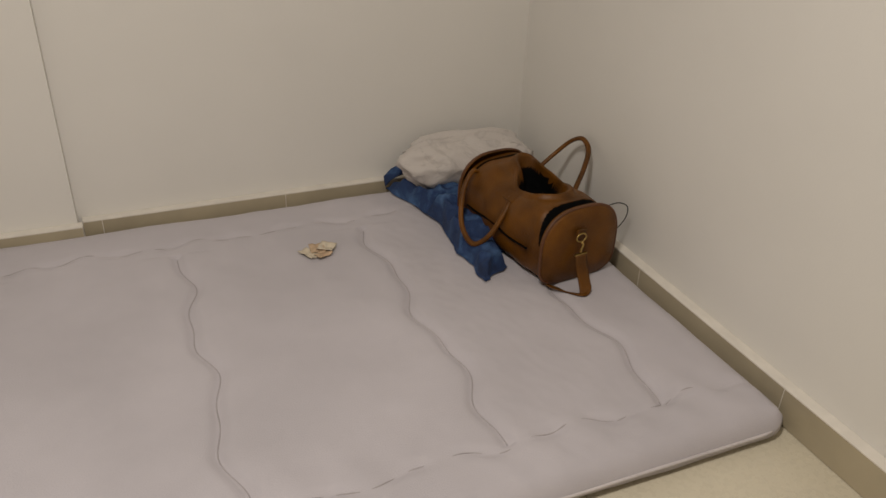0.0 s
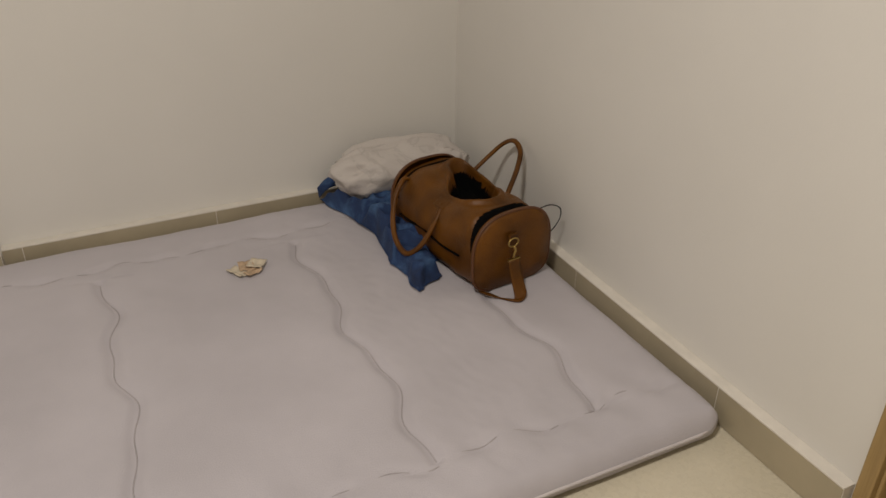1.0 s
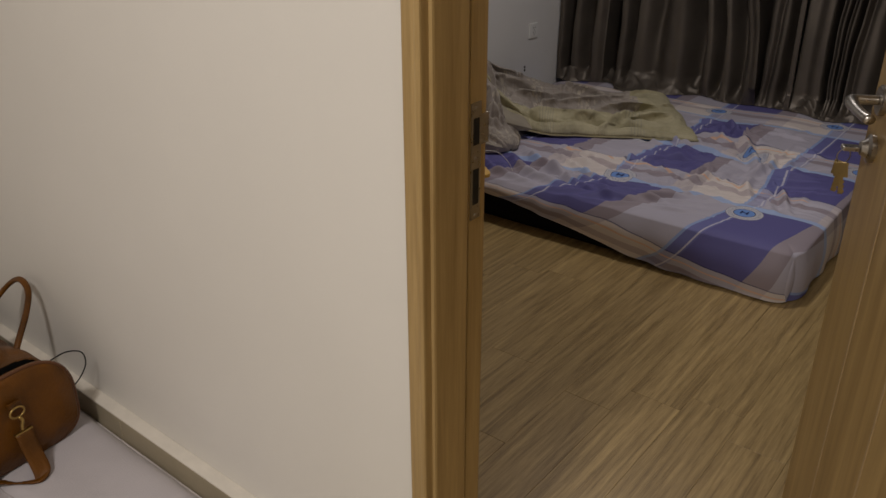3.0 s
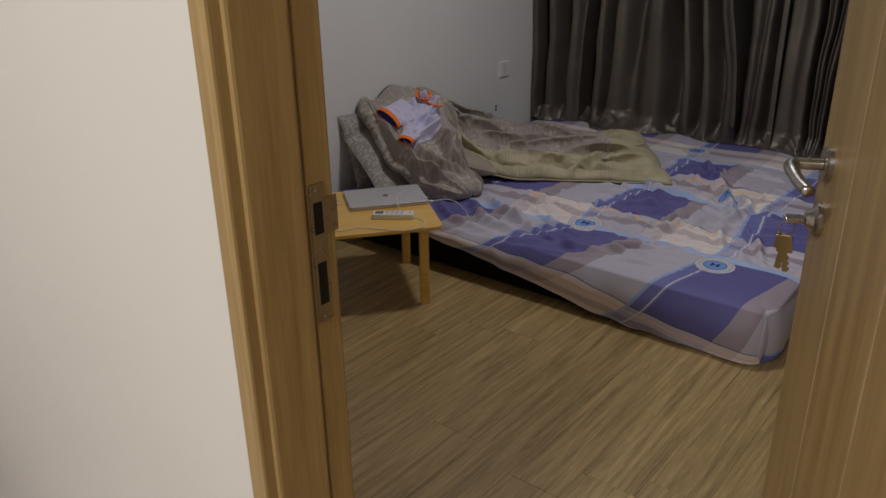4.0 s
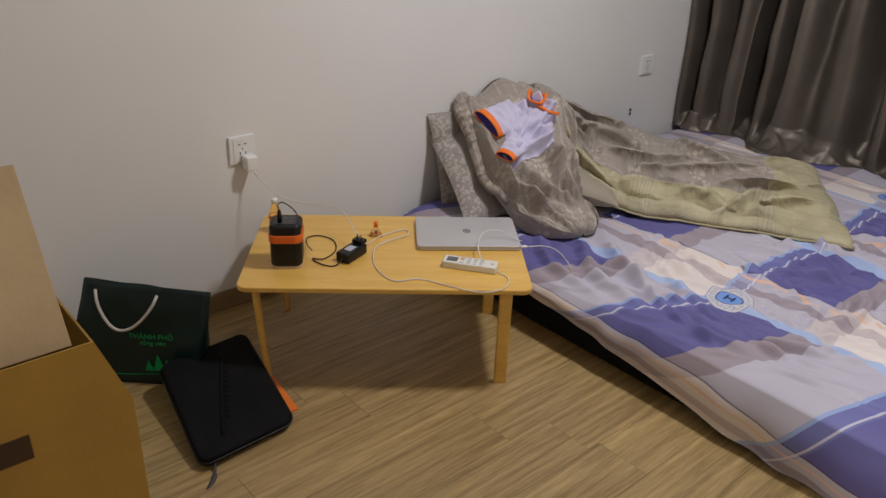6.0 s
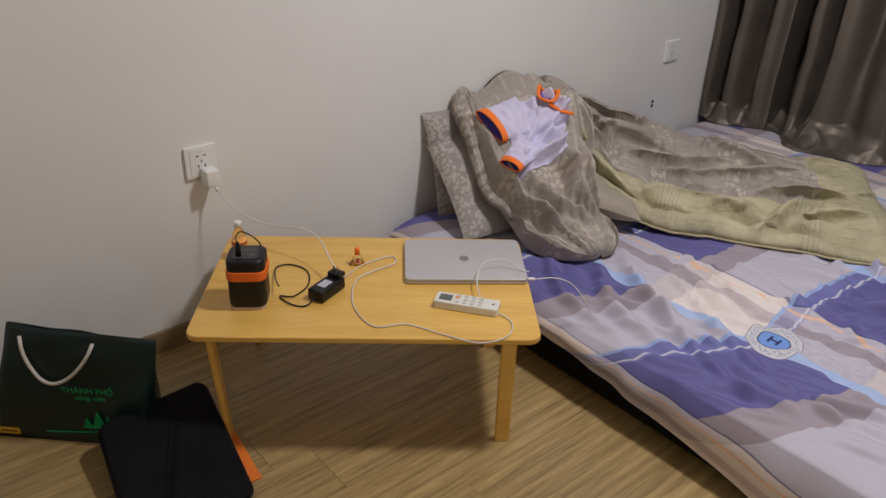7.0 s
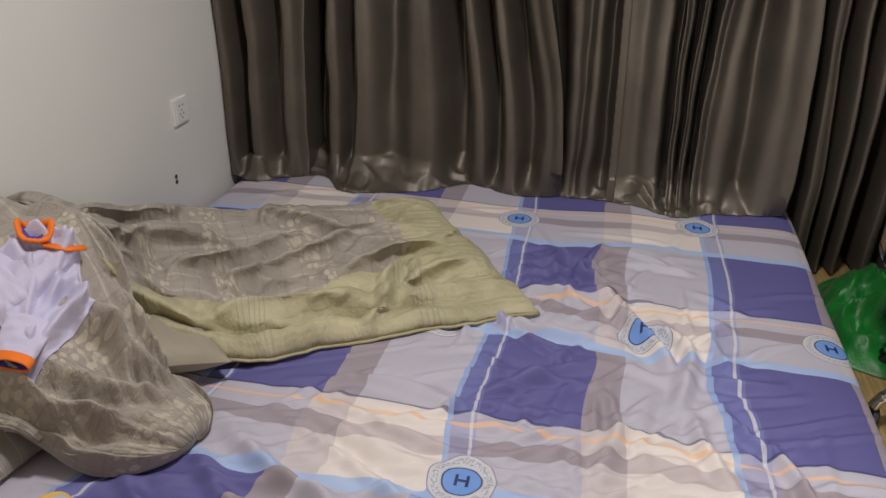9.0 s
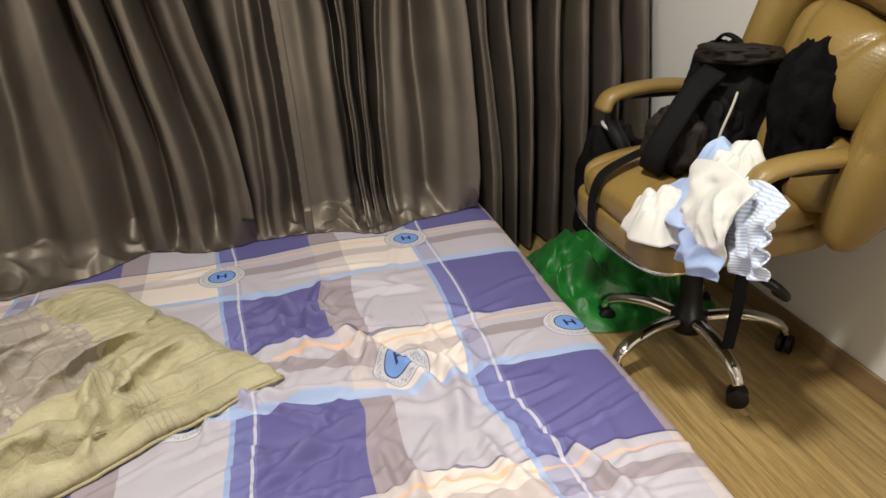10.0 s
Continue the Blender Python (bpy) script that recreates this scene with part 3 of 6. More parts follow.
SHEET_FOLDS = [
    ([(2.30, -0.66), (2.05, -1.10), (1.95, -1.45)], 0.014, 0.014),
    ([(2.36, -0.70), (2.22, -1.10), (2.10, -1.50)], 0.012, 0.013),
    ([(2.16, -0.66), (1.98, -1.00), (1.88, -1.30)], 0.014, 0.013),
    ([(2.98, -1.38), (2.84, -1.45), (2.66, -1.55), (2.55, -1.58)], 0.030, 0.022),
    ([(2.84, -1.52), (2.72, -1.60), (2.60, -1.60), (2.45, -1.56)], 0.026, 0.018),
    ([(2.62, -1.60), (2.58, -1.70), (2.60, -1.80)], 0.022, 0.017),
    ([(3.20, -1.20), (3.10, -1.28), (3.00, -1.40)], 0.024, 0.018),
    ([(3.14, -1.15), (3.12, -1.30), (3.06, -1.42)], 0.018, 0.013),
    ([(2.98, -1.12), (2.92, -1.28), (2.93, -1.42)], 0.022, 0.018),
    ([(2.76, -1.10), (2.72, -1.28), (2.70, -1.45)], 0.020, 0.018),
    ([(2.40, -1.12), (2.52, -1.25), (2.62, -1.40)], 0.020, 0.018),
    ([(2.50, -1.52), (2.34, -1.44), (2.16, -1.40)], 0.018, 0.020),
    ([(2.47, -1.60), (2.34, -1.62), (2.22, -1.68)], 0.020, 0.016),
    ([(2.42, -1.74), (2.30, -1.78), (2.18, -1.84)], 0.016, 0.014),
    ([(2.22, -0.62), (2.05, -0.85), (1.98, -1.15)], 0.020, 0.022),
    ([(2.12, -0.60), (1.95, -0.80), (1.90, -1.05)], 0.018, 0.018),
    ([(2.30, -0.72), (2.18, -1.00), (2.12, -1.30)], 0.016, 0.022),
    ([(2.02, -0.50), (1.90, -0.66), (1.86, -0.90)], 0.018, 0.016),
    ([(2.42, -0.85), (2.38, -1.05), (2.28, -1.25)], 0.014, 0.020),
]
SHEET_FOLDS += stray_folds(16, 5, 1.86, 2.15, -1.5, -0.6, 100, 14, (0.25, 0.6), (0.006, 0.013), (0.010, 0.018))
SHEET_FOLDS += stray_folds(10, 6, 2.2, 2.5, -1.95, -1.3, 15, 30, (0.15, 0.3), (0.005, 0.012), (0.009, 0.015))
SHEET_FOLDS += stray_folds(12, 7, 2.5, 3.2, -1.7, -1.05, 60, 70, (0.12, 0.28), (0.006, 0.014), (0.009, 0.016))
SHEET_FOLDS += stray_folds(8, 8, 2.6, 3.5, -1.95, -0.9, 170, 40, (0.25, 0.5), (0.003, 0.007), (0.014, 0.024))
SHEET_FOLDS += stray_folds(34, 15, 1.9, 2.6, -1.75, -0.65, 112, 22, (0.18, 0.55), (0.004, 0.010), (0.007, 0.013))
SHEET_FOLDS += stray_folds(26, 16, 2.3, 3.0, -1.8, -1.0, 150, 45, (0.10, 0.30), (0.004, 0.010), (0.006, 0.011))
SHEET_FOLDS += stray_folds(14, 17, 3.0, 3.5, -1.95, -0.2, 120, 40, (0.15, 0.35), (0.003, 0.006), (0.010, 0.018))
SHEET_FOLDS += stray_folds(44, 21, 1.85, 2.5, -1.9, -0.6, 108, 16, (0.3, 0.7), (0.003, 0.007), (0.006, 0.010))
SHEET_FOLDS += stray_folds(22, 22, 2.7, 3.2, -1.55, -1.1, 120, 60, (0.10, 0.30), (0.008, 0.018), (0.008, 0.013))
SHEET_Z = fold_field(1.5, 3.80, -2.3, 0.25, 470, 520, SHEET_FOLDS, 0.011, 2.4, 3)


def bed_top(x, y):
    """Height of the sheet: a slack, rumpled top over the mattress."""
    flat = min(1.0, sum(math.exp(-((x - ex) ** 2 + (y - ey) ** 2) / 0.0075) for ex, ey in EMBLEMS[:5]))
    return BH + SHEET_Z(x, y) * (1 - 0.85 * flat)


def print_place(x, y):
    """Where the print lies on the cloth: drawn a little together round the gathered creases."""
    ox = oy = 0.0
    for cx, cy, rad in ((2.62, -1.52, 0.28), (3.08, -1.28, 0.2)):
        k = math.exp(-((x - cx) ** 2 + (y - cy) ** 2) / (rad * rad))
        ox += 0.14 * (x - cx) * k + 0.05 * k * nz(x, y, cx, 3)
        oy += 0.14 * (y - cy) * k + 0.05 * k * nz(x, y, cy, 3)
    k = smoothstep(2.5, 1.95, x) * smoothstep(-1.9, -1.2, y)
    ox += 0.15 * smoothstep(-1.30, -2.0, y) * smoothstep(2.02, 1.80, x)
    slope = SHEET_Z(x + 0.01, y) - SHEET_Z(x - 0.01, y)
    # towards the front edge the cloth is dragged along the bed
    m = max(0.0, 2.14 - x)
    oy -= (0.15 + 0.22 * smoothstep(-2.0, -1.0, y)) * (m + 1.2 * m * m)
    return (x + ox + 0.045 * k * nz(x, y, 3, 2.2) + slope * 0.03, y + oy + 0.045 * k * nz(x, y, 6, 2.2))


def bed_sheet_pt(u, v):
    """u runs over the front edge and across, v along the bed; both ends hang down the sides."""
    D = 0.245
    fx = BX0 - D + (BX1 - BX0 + D) * u
    fy = BY0 - D + (BY1 - BY0 + 2 * D) * v
    x, y = max(fx, BX0), min(max(fy, BY0), BY1)
    dx, dy0, dy1 = BX0 - fx, BY0 - fy, fy - BY1
    # round the top edges and the near corner
    cx, cy = BX0 + 0.075, BY0 + 0.075
    z = bed_top(x, y)
    over = max(dx, 0)
    over_y = max(dy0, dy1, 0)
    d = math.hypot(over, over_y) if (over > 0 and over_y > 0) else max(over, over_y)
    ex, ey0, ey1 = x - BX0, y - BY0, BY1 - y
    z -= 0.016 * (math.exp(-ex / 0.03) + math.exp(-ey0 / 0.03) + math.exp(-ey1 / 0.03))
    if x < cx and y < cy:
        q = Vector((x - cx, y - cy))
        L = q.length
        if L > 1e-6:
            k = max(abs(q.x), abs(q.y)) / L
            x, y = cx + q.x * k, cy + q.y * k
    if d > 0:
        hem = 0.006 + 0.125 * smoothstep(-1.65, -0.55, y) * (1 if over >= over_y else 0.0)
        full = z - hem
        f = min(1.0, d / D)
        wav = 0.010 * math.sin(24 * y + 6 * nz(x, y, 3, 3)) * f if over >= over_y else 0.010 * math.sin(30 * x) * f
        bulge = 0.020 * math.sin(math.pi * min(1, f * 1.05)) + 0.004 + 0.022 * f
        nx = -1.0 if over > 0 else 0.0
        ny = -1.0 if dy0 > 0 else (1.0 if dy1 > 0 else 0.0)
        if nx and ny:
            nx, ny = nx * over / d, ny * over_y / d
        lim = 0.012 if ny > 0 else 1.0
        x += nx * (bulge + wav * 0.5)
        y += ny * min(lim, (0.5 if ny < 0 else 1.0) * bulge + wav * 0.5)
        z -= full * f
        z += 0.006 * nz(fx, fy, 6, 9) * f
        z = max(z, 0.004)
    return (x, y, z)


bed_sheet = part("bed_sheet", sheet(bed_sheet_pt, 400, 440, lambda u, v: print_place(BX0 - 0.245 + (BX1 - BX0 + 0.245) * u, BY0 - 0.245 + (BY1 - BY0 + 0.49) * v)), PLAID, None, "rumpled purple lavender and cream plaid bed sheet on the mattress", category="bed sheet")
for ex, ey in EMBLEMS[:6]:
    for a0, a1, b0, b1 in ((-0.014, -0.008, -0.014, 0.014), (0.008, 0.014, -0.014, 0.014), (-0.008, 0.008, -0.0025, 0.0025)):
        def mark(u, v, ex=ex, ey=ey, a0=a0, a1=a1, b0=b0, b1=b1):
            y, x = ey + a0 + (a1 - a0) * u, ex + b0 + (b1 - b0) * v
            return (x, y, bed_sheet_pt((x - BX0 + 0.245) / (BX1 - BX0 + 0.245), (y - BY0 + 0.245) / (BY1 - BY0 + 0.49))[2] + 0.0015)
        part("printed_bar", sheet(mark, 4, 6), plain("navy_print", (0.02, 0.03, 0.12), 0.5), bed_sheet)

# ---- curtains ----


def satin(name, col):
    m, nt, b = nodes_of(name, 0.5, 0.62, 0.0)
    v = coords(nt, "Object", (1, 1, 1))
    f = noise_fac(nt, v, 5, 4)
    nt.links.new(ramp(nt, f, [(0.3, tuple(c * 0.85 for c in col)), (0.7, tuple(c * 1.15 for c in col))]), b.inputs["Base Color"])
    fine = noise_fac(nt, coords(nt, "Object", (1, 1, 0.08)), 420, 2)
    nt.links.new(mth(nt, "MULTIPLY_ADD", fine, 0.10, 0.45), b.inputs["Roughness"])
    h = mth(nt, "ADD", noise_fac(nt, coords(nt, "Object", (1, 1, 0.35)), 14, 4, 0.55, 1.0), mth(nt, "MULTIPLY", noise_fac(nt, v, 45, 3, 0.6, 0.8), 0.25))
    bump(nt, b, h, 0.05, 0.02)
    b.inputs["Specular IOR Level"].default_value = 0.6
    return m


SATIN = satin("taupe_satin", (0.150, 0.128, 0.105))


# folds from north to south: place along the rail, place near the bed, depth behind the front line
FOLDS = [
    (0.06, 0.06, 0.05), (-0.01, -0.005, 0.0), (-0.055, -0.045, 0.055), (-0.11, -0.10, 0.0), (-0.175, -0.165, 0.05), (-0.245, -0.235, 0.0),
    (-0.30, -0.275, 0.015), (-0.335, -0.305, 0.24), (-0.37, -0.34, 0.24), (-0.395, -0.375, 0.0), (-0.445, -0.415, 0.045), (-0.50, -0.46, 0.0),
    (-0.585, -0.57, 0.046), (-0.675, -0.715, 0.0), (-0.72, -0.84, 0.08), (-0.77, -0.915, 0.0), (-0.83, -0.97, 0.065), (-0.895, -1.02, 0.0),
    (-0.945, -1.09, 0.055), (-1.01, -1.165, -0.02), (-1.065, -1.215, -0.035), (-1.082, -1.205, 0.22), (-1.165, -1.222, 0.22), (-1.188, -1.233, 0.01), (-1.25, -1.262, 0.022), (-1.28, -1.292, 0.004),
    (-1.322, -1.343, 0.055), (-1.375, -1.395, -0.012)]
FOLDS_SOUTH = [
    (-1.372, -1.392, 0.012), (-1.425, -1.437, 0.016), (-1.485, -1.51, 0.0), (-1.502, -1.536, 0.24), (-1.526, -1.552, 0.24), (-1.543, -1.562, 0.0),
    (-1.563, -1.578, 0.01), (-1.578, -1.585, 0.20), (-1.599, -1.592, 0.20), (-1.616, -1.603, 0.0), (-1.632, -1.614, 0.01), (-1.648, -1.622, 0.24),
    (-1.688, -1.632, 0.24), (-1.71, -1.648, 0.0), (-1.745, -1.675, 0.02), (-1.775, -1.715, 0.004), (-1.82, -1.795, 0.05), (-1.866, -1.885, 0.0), (-1.918, -1.95, -0.02),
    (-1.944, -1.975, 0.10), (-1.968, -1.99, 0.10), (-2.006, -2.016, 0.0), (-2.032, -2.052, 0.006), (-2.062, -2.072, 0.07), (-2.115, -2.105, 0.0),
    (-2.145, -2.130, 0.07), (-2.20, -2.162, 0.0), (-2.243, -2.195, 0.10), (-2.262, -2.215, 0.10), (-2.30, -2.245, 0.0), (-2.345, -2.30, 0.045),
    (-2.39, -2.355, 0.0), (-2.435, -2.41, 0.07), (-2.49, -2.48, 0.0), (-2.54, -2.535, 0.04), (-2.60, -2.60, 0.0)]
HEM = spline([(3.53, 0.06, 0), (3.54, 0.0, 0), (3.50, -0.1, 0), (3.56, -0.2, 0), (3.61, -0.33, 0), (3.485, -0.44, 0), (3.51, -0.59, 0), (3.56, -0.72, 0), (3.665, -0.88, 0), (3.60, -1.05, 0), (3.62, -1.25, 0), (3.60, -1.39, 0), (3.575, -1.49, 0), (3.525, -1.60, 0), (3.575, -1.70, 0), (3.60, -1.80, 0), (3.62, -1.95, 0), (3.66, -2.3, 0), (3.66, -2.7, 0)], 260)


def hem_x(y):
    """How far forward the hem lies on the bed."""
    for p, q in zip(HEM, HEM[1:]):
        if q.y <= y:
            return p.x + (q.x - p.x) * min(1.0, max(0.0, (p.y - y) / max(1e-6, p.y - q.y)))
    return HEM[-1].x


def curtain(folds, seed, label, cols):
    """A gathered panel from the rail down; over the bed its hem lies forward on the sheet."""
    # a deep slit slants back behind the fold beside it, away from the lamp
    tucked = []
    for i, (y, low, d) in enumerate(folds):
        if d < 0.15:
            tucked.append((y, low, d))
        elif y > -1.3 and folds[i - 1][2] < 0.1:
            tucked.append((y + 0.040, low + 0.035, d))
        elif y < -1.3 and folds[i + 1][2] < 0.1:
            tucked.append((y - 0.030, low - 0.025, d))
    folds = tucked
    n = len(folds) - 1

    def fold(u, t):
        """Place along the wall and depth of the folds, for a share of the folds and of the way down."""
        k = min(int(u * n), n - 1)
        q = u * n - k
        A, B = folds[k], folds[k + 1]
        swing = smoothstep(0.45, 1.0, t)
        ya, yb = A[0] + (A[1] - A[0]) * swing, B[0] + (B[1] - B[0]) * swing
        e = 0.5 - 0.5 * math.cos(math.pi * q)
        # round ridges, narrow valleys
        e = e ** 1.7 if B[2] > A[2] else 1 - (1 - e) ** 1.7
        d = A[2] + (B[2] - A[2]) * e
        d = d * 3.0 if d < 0.09 else 0.27 + (d - 0.09) * 0.7
        return ya + (yb - ya) * q, d

    def pt(u, v):
        t = min(1.0, v / 0.76)
        y, d = fold(u, t)
        mid = smoothstep(0.0, 0.04, u) * smoothstep(1.0, 0.96, u)
        y += mid * (0.022 * nz(y * 2.2, t * 2.0, seed + 2, 2.0) * t + 0.006 * nz(y * 6, t * 7, seed + 12, 2.0))
        on_bed = smoothstep(-2.03, -1.93, y)
        ztop, zlow = 2.48, 0.295 * on_bed + 0.012 * (1 - on_bed)
        z = ztop + (zlow - ztop) * t
        front = 3.625 - 0.095 * smoothstep(-0.45, 0.0, y) + 0.010 * nz(y, 0, seed + 3, 3) + 0.06 * smoothstep(1.0, 0.55, t) * smoothstep(-0.1, -0.6, y)
        slack = smoothstep(0.62, 1.0, t)
        x = front + d * (1 - 0.45 * slack * on_bed) + 0.022 * nz(y * 1.6, z * 1.3, seed + 9, 2.0) * t
        if v > 0.76:
            w = (v - 0.76) / 0.24
            goal = hem_x(y) + 0.010 * nz(y * 14, 4, seed + 8, 1.8) + 0.006 * nz(y * 31, 4, seed + 8, 1.8)
            ease = w * w * (3 - 2 * w) * 0.5 + 0.5 * w
            xf = x + (goal - x) * ease
            lay = bed_top(min(xf, 3.62), max(min(y, -0.05), BY0 + 0.02)) + 0.004
            drop = (1 - w) ** 2.6
            roll = 0.034 * max(0.0, 0.5 - 1.5 * abs(nz(xf * 5 + y * 1.5, y * 3.2 - xf * 2, seed + 1, 2.2))) + 0.030 * max(0.0, nz(xf * 4 - y * 2, y * 6, seed + 7, 2.0))
            bunch = 0.03 * math.exp(-((y + 1.50) / 0.05) ** 2) * abs(math.sin(w * 9 + y * 40))
            tuck = 0.035 * math.exp(-((y + 0.22) / 0.10) ** 2) + 0.03 * math.exp(-((y + 0.06) / 0.06) ** 2)
            carry = 0.30 * max(0.0, 0.05 - d) * (1 - w)
            zz = lay + (z - lay) * drop + (roll + bunch + tuck * math.sin(math.pi * min(1, w * 1.3)) ** 2 + carry) * math.sin(math.pi * min(1.0, w * 1.02)) ** 0.7
            x = x + (xf - x) * on_bed
            z = z + (zz - z) * on_bed
        return (x, min(y, NORTH - 0.012), max(z, 0.006))

    c = empty("curtain", label, "curtain", pose(0, 0, 0), group="curtains")
    part("drape", sheet(pt, cols, 170), SATIN, c)
    return c, pt


c, pt = curtain(FOLDS, 11, "dark taupe satin curtain trailing on the bed", 460)
thread = plain("taupe_seam_thread", (0.21, 0.175, 0.15), 0.45, bumpy=0.2)
seam = [Vector(pt(0.9999, k / 150)) + Vector((-0.002, 0, 0)) for k in range(150)]
o = part("side_hem", ribbon([q + Vector((0, 0.012, 0)) for q in seam], 0.026, 0, (0, 1, 0), 150), SATIN, c, "double folded side hem", smooth=True)
thick(o, 0.003, 0)
for k in range(2, 146, 2):
    q = seam[k] + Vector((-0.002, 0.024, 0))
    part("hem_stitch", tube([q, q + Vector((-0.0005, -0.001, -0.012))], 0.0012, 4), thread, c)
curtain(FOLDS_SOUTH, 23, "dark taupe satin curtain hanging beside the bed to the floor", 520)
part("curtain_rail", tube([(3.70, NORTH, 2.5), (3.70, SOUTH, 2.5)], 0.012, 10), STEEL, None, "plain steel curtain rail near the ceiling", category="curtain rail", smooth=True)

# ---- bedding ----


def quilt_cloth():
    m, nt, b = nodes_of("taupe_quilt_cotton", 0.8, 0, 0.0)
    t = nt.nodes.new("ShaderNodeUVMap")
    t.uv_map = "flat"
    sep = nt.nodes.new("ShaderNodeSeparateXYZ")
    nt.links.new(t.outputs[0], sep.inputs[0])
    big = noise_fac(nt, t.outputs[0], 6, 4)
    col = ramp(nt, big, [(0.3, (0.31, 0.27, 0.235)), (0.7, (0.40, 0.352, 0.31))])

    def line(axis, period, width, shift=0.0):
        fr = mth(nt, "FRACT", mth(nt, "MULTIPLY", mth(nt, "ADD", sep.outputs[axis], 10 + shift), 1 / period))
        return mth(nt, "LESS_THAN", fr, width)
    col = mixc(nt, mth(nt, "MULTIPLY", line(1, 0.055, 0.10), 0.50), col, (0.50, 0.455, 0.40))
    col = mixc(nt, mth(nt, "MULTIPLY", line(0, 0.045, 0.09), 0.35), col, (0.25, 0.215, 0.185))
    # bands of pale pebble spots
    vo = nt.nodes.new("ShaderNodeTexVoronoi")
    vo.inputs["Scale"].default_value = 62
    nt.links.new(t.outputs[0], vo.inputs["Vector"])
    spot = mth(nt, "LESS_THAN", vo.outputs["Distance"], 0.42)
    zone = mth(nt, "LESS_THAN", mth(nt, "FRACT", mth(nt, "MULTIPLY", mth(nt, "ADD", sep.outputs[0], 10.03), 1 / 0.21)), 0.33)
    col = mixc(nt, mth(nt, "MULTIPLY", mth(nt, "MULTIPLY", spot, zone), 0.80), col, (0.53, 0.47, 0.38))
    nt.links.new(col, b.inputs["Base Color"])
    # quilting rows and soft creases
    row = mth(nt, "FRACT", mth(nt, "MULTIPLY", mth(nt, "ADD", sep.outputs[1], 10), 1 / 0.022))
    puff = mth(nt, "SINE", mth(nt, "MULTIPLY", row, 3.1416))
    h = mth(nt, "ADD", mth(nt, "MULTIPLY", puff, 0.25), noise_fac(nt, t.outputs[0], 26, 5, 0.6, 1.2))
    h = mth(nt, "ADD", h, mth(nt, "MULTIPLY", noise_fac(nt, t.outputs[0], 75, 3, 0.6, 1.5), 0.5))
    bump(nt, b, h, 0.65, 0.012)
    return m


QUILT = quilt_cloth()
OLIVE = plain("olive_beige_lining", (0.40, 0.355, 0.215), 0.75, 0, 0.14, 16, bumpy=0.8, bscale=55)
CREST = spline([(2.28, -0.025, 0.355), (2.275, -0.050, 0.470), (2.245, -0.165, 0.462), (2.160, -0.315, 0.365), (2.105, -0.455, 0.262), (2.115, -0.610, 0.205)], 101)
BREADTH = spline([(0.150, 0, 0), (0.190, 0, 0), (0.210, 0, 0), (0.178, 0, 0), (0.142, 0, 0), (0.150, 0, 0)], 101)


HEAP_FOLDS = [
    ([(0.10, -0.16), (0.16, 0.0), (0.14, 0.16)], 0.030, 0.020),
    ([(0.18, -0.24), (0.36, -0.21), (0.55, -0.13), (0.66, -0.03)], 0.028, 0.024),
    ([(0.16, 0.22), (0.34, 0.20), (0.48, 0.14)], 0.026, 0.020),
    ([(0.42, 0.02), (0.54, 0.06), (0.64, 0.14)], 0.030, 0.020),
    ([(0.40, 0.10), (0.52, 0.15), (0.60, 0.22)], 0.024, 0.016),
    ([(0.46, -0.10), (0.58, -0.02), (0.68, 0.06)], 0.022, 0.018),
    ([(0.08, 0.05), (0.22, 0.12), (0.36, 0.10)], 0.018, 0.016),
    ([(0.50, -0.18), (0.60, -0.10), (0.72, -0.08)], 0.018, 0.014),
]
HEAP_FOLDS = [(p, h * 1.5, w) for p, h, w in HEAP_FOLDS]
HEAP_FOLDS += stray_folds(30, 31, 0.05, 0.72, -0.27, 0.27, 25, 50, (0.10, 0.30), (0.010, 0.026), (0.009, 0.017))
HEAP_FOLDS += stray_folds(24, 33, 0.05, 0.74, -0.29, 0.29, 70, 60, (0.05, 0.12), (0.002, 0.004), (0.007, 0.010))
HEAP_Z = fold_field(0.0, 0.75, -0.32, 0.32, 260, 220, HEAP_FOLDS, 0.022, 6.0, 5)


def heap_at(s, a, off=0.0):
    """A place on the heap: s down the slope, a across it from -1 to 1, off the cloth by some metres."""
    s = min(max(s, 0.0), 1.0)
    k = s * 99.999
    i, t = int(k), k - int(k)
    c = CREST[i].lerp(CREST[i + 1], t)
    way = (CREST[i + 1] - CREST[i]).normalized()
    across = Vector((0.97, -0.22, 0.0))
    nrm = across.cross(way).normalized()
    if nrm.z < 0 or (s < 0.1 and nrm.y > 0.5):
        nrm = -nrm
    w = BREADTH[i].x
    ph = a * radians(118)
    tip = math.sqrt(max(0.0, 1 - (max(0.0, s - 0.80) / 0.20) ** 2))
    w *= 0.12 + 0.88 * tip
    T = 0.112 * (0.10 + 0.90 * tip) * (1 - 0.15 * smoothstep(0.5, 0.8, s))
    ring = smoothstep(0.62, 0.45, s)
    rimw = (1 + 1.6 * ring) * math.exp(-((abs(a) - 0.60) / 0.13) ** 2) - 1.2 * ring * math.exp(-(a / 0.30) ** 2) * smoothstep(0.08, 0.25, s)
    crease = HEAP_Z(s * 0.75, a * 0.3)
    bulk = T * math.cos(ph) + 0.014 * rimw + crease * math.cos(ph * 0.6) + 0.012 * nz(a * 2, s * 4, 3, 1.0)
    p = c + across * (w * math.sin(ph) * (1 + 0.10 * nz(s * 4, a, 8, 1.2))) + nrm * (bulk + off)
    p.y = min(p.y, NORTH - 0.012)
    p.z = max(p.z, 0.212 if off == 0 else 0.216)
    return p


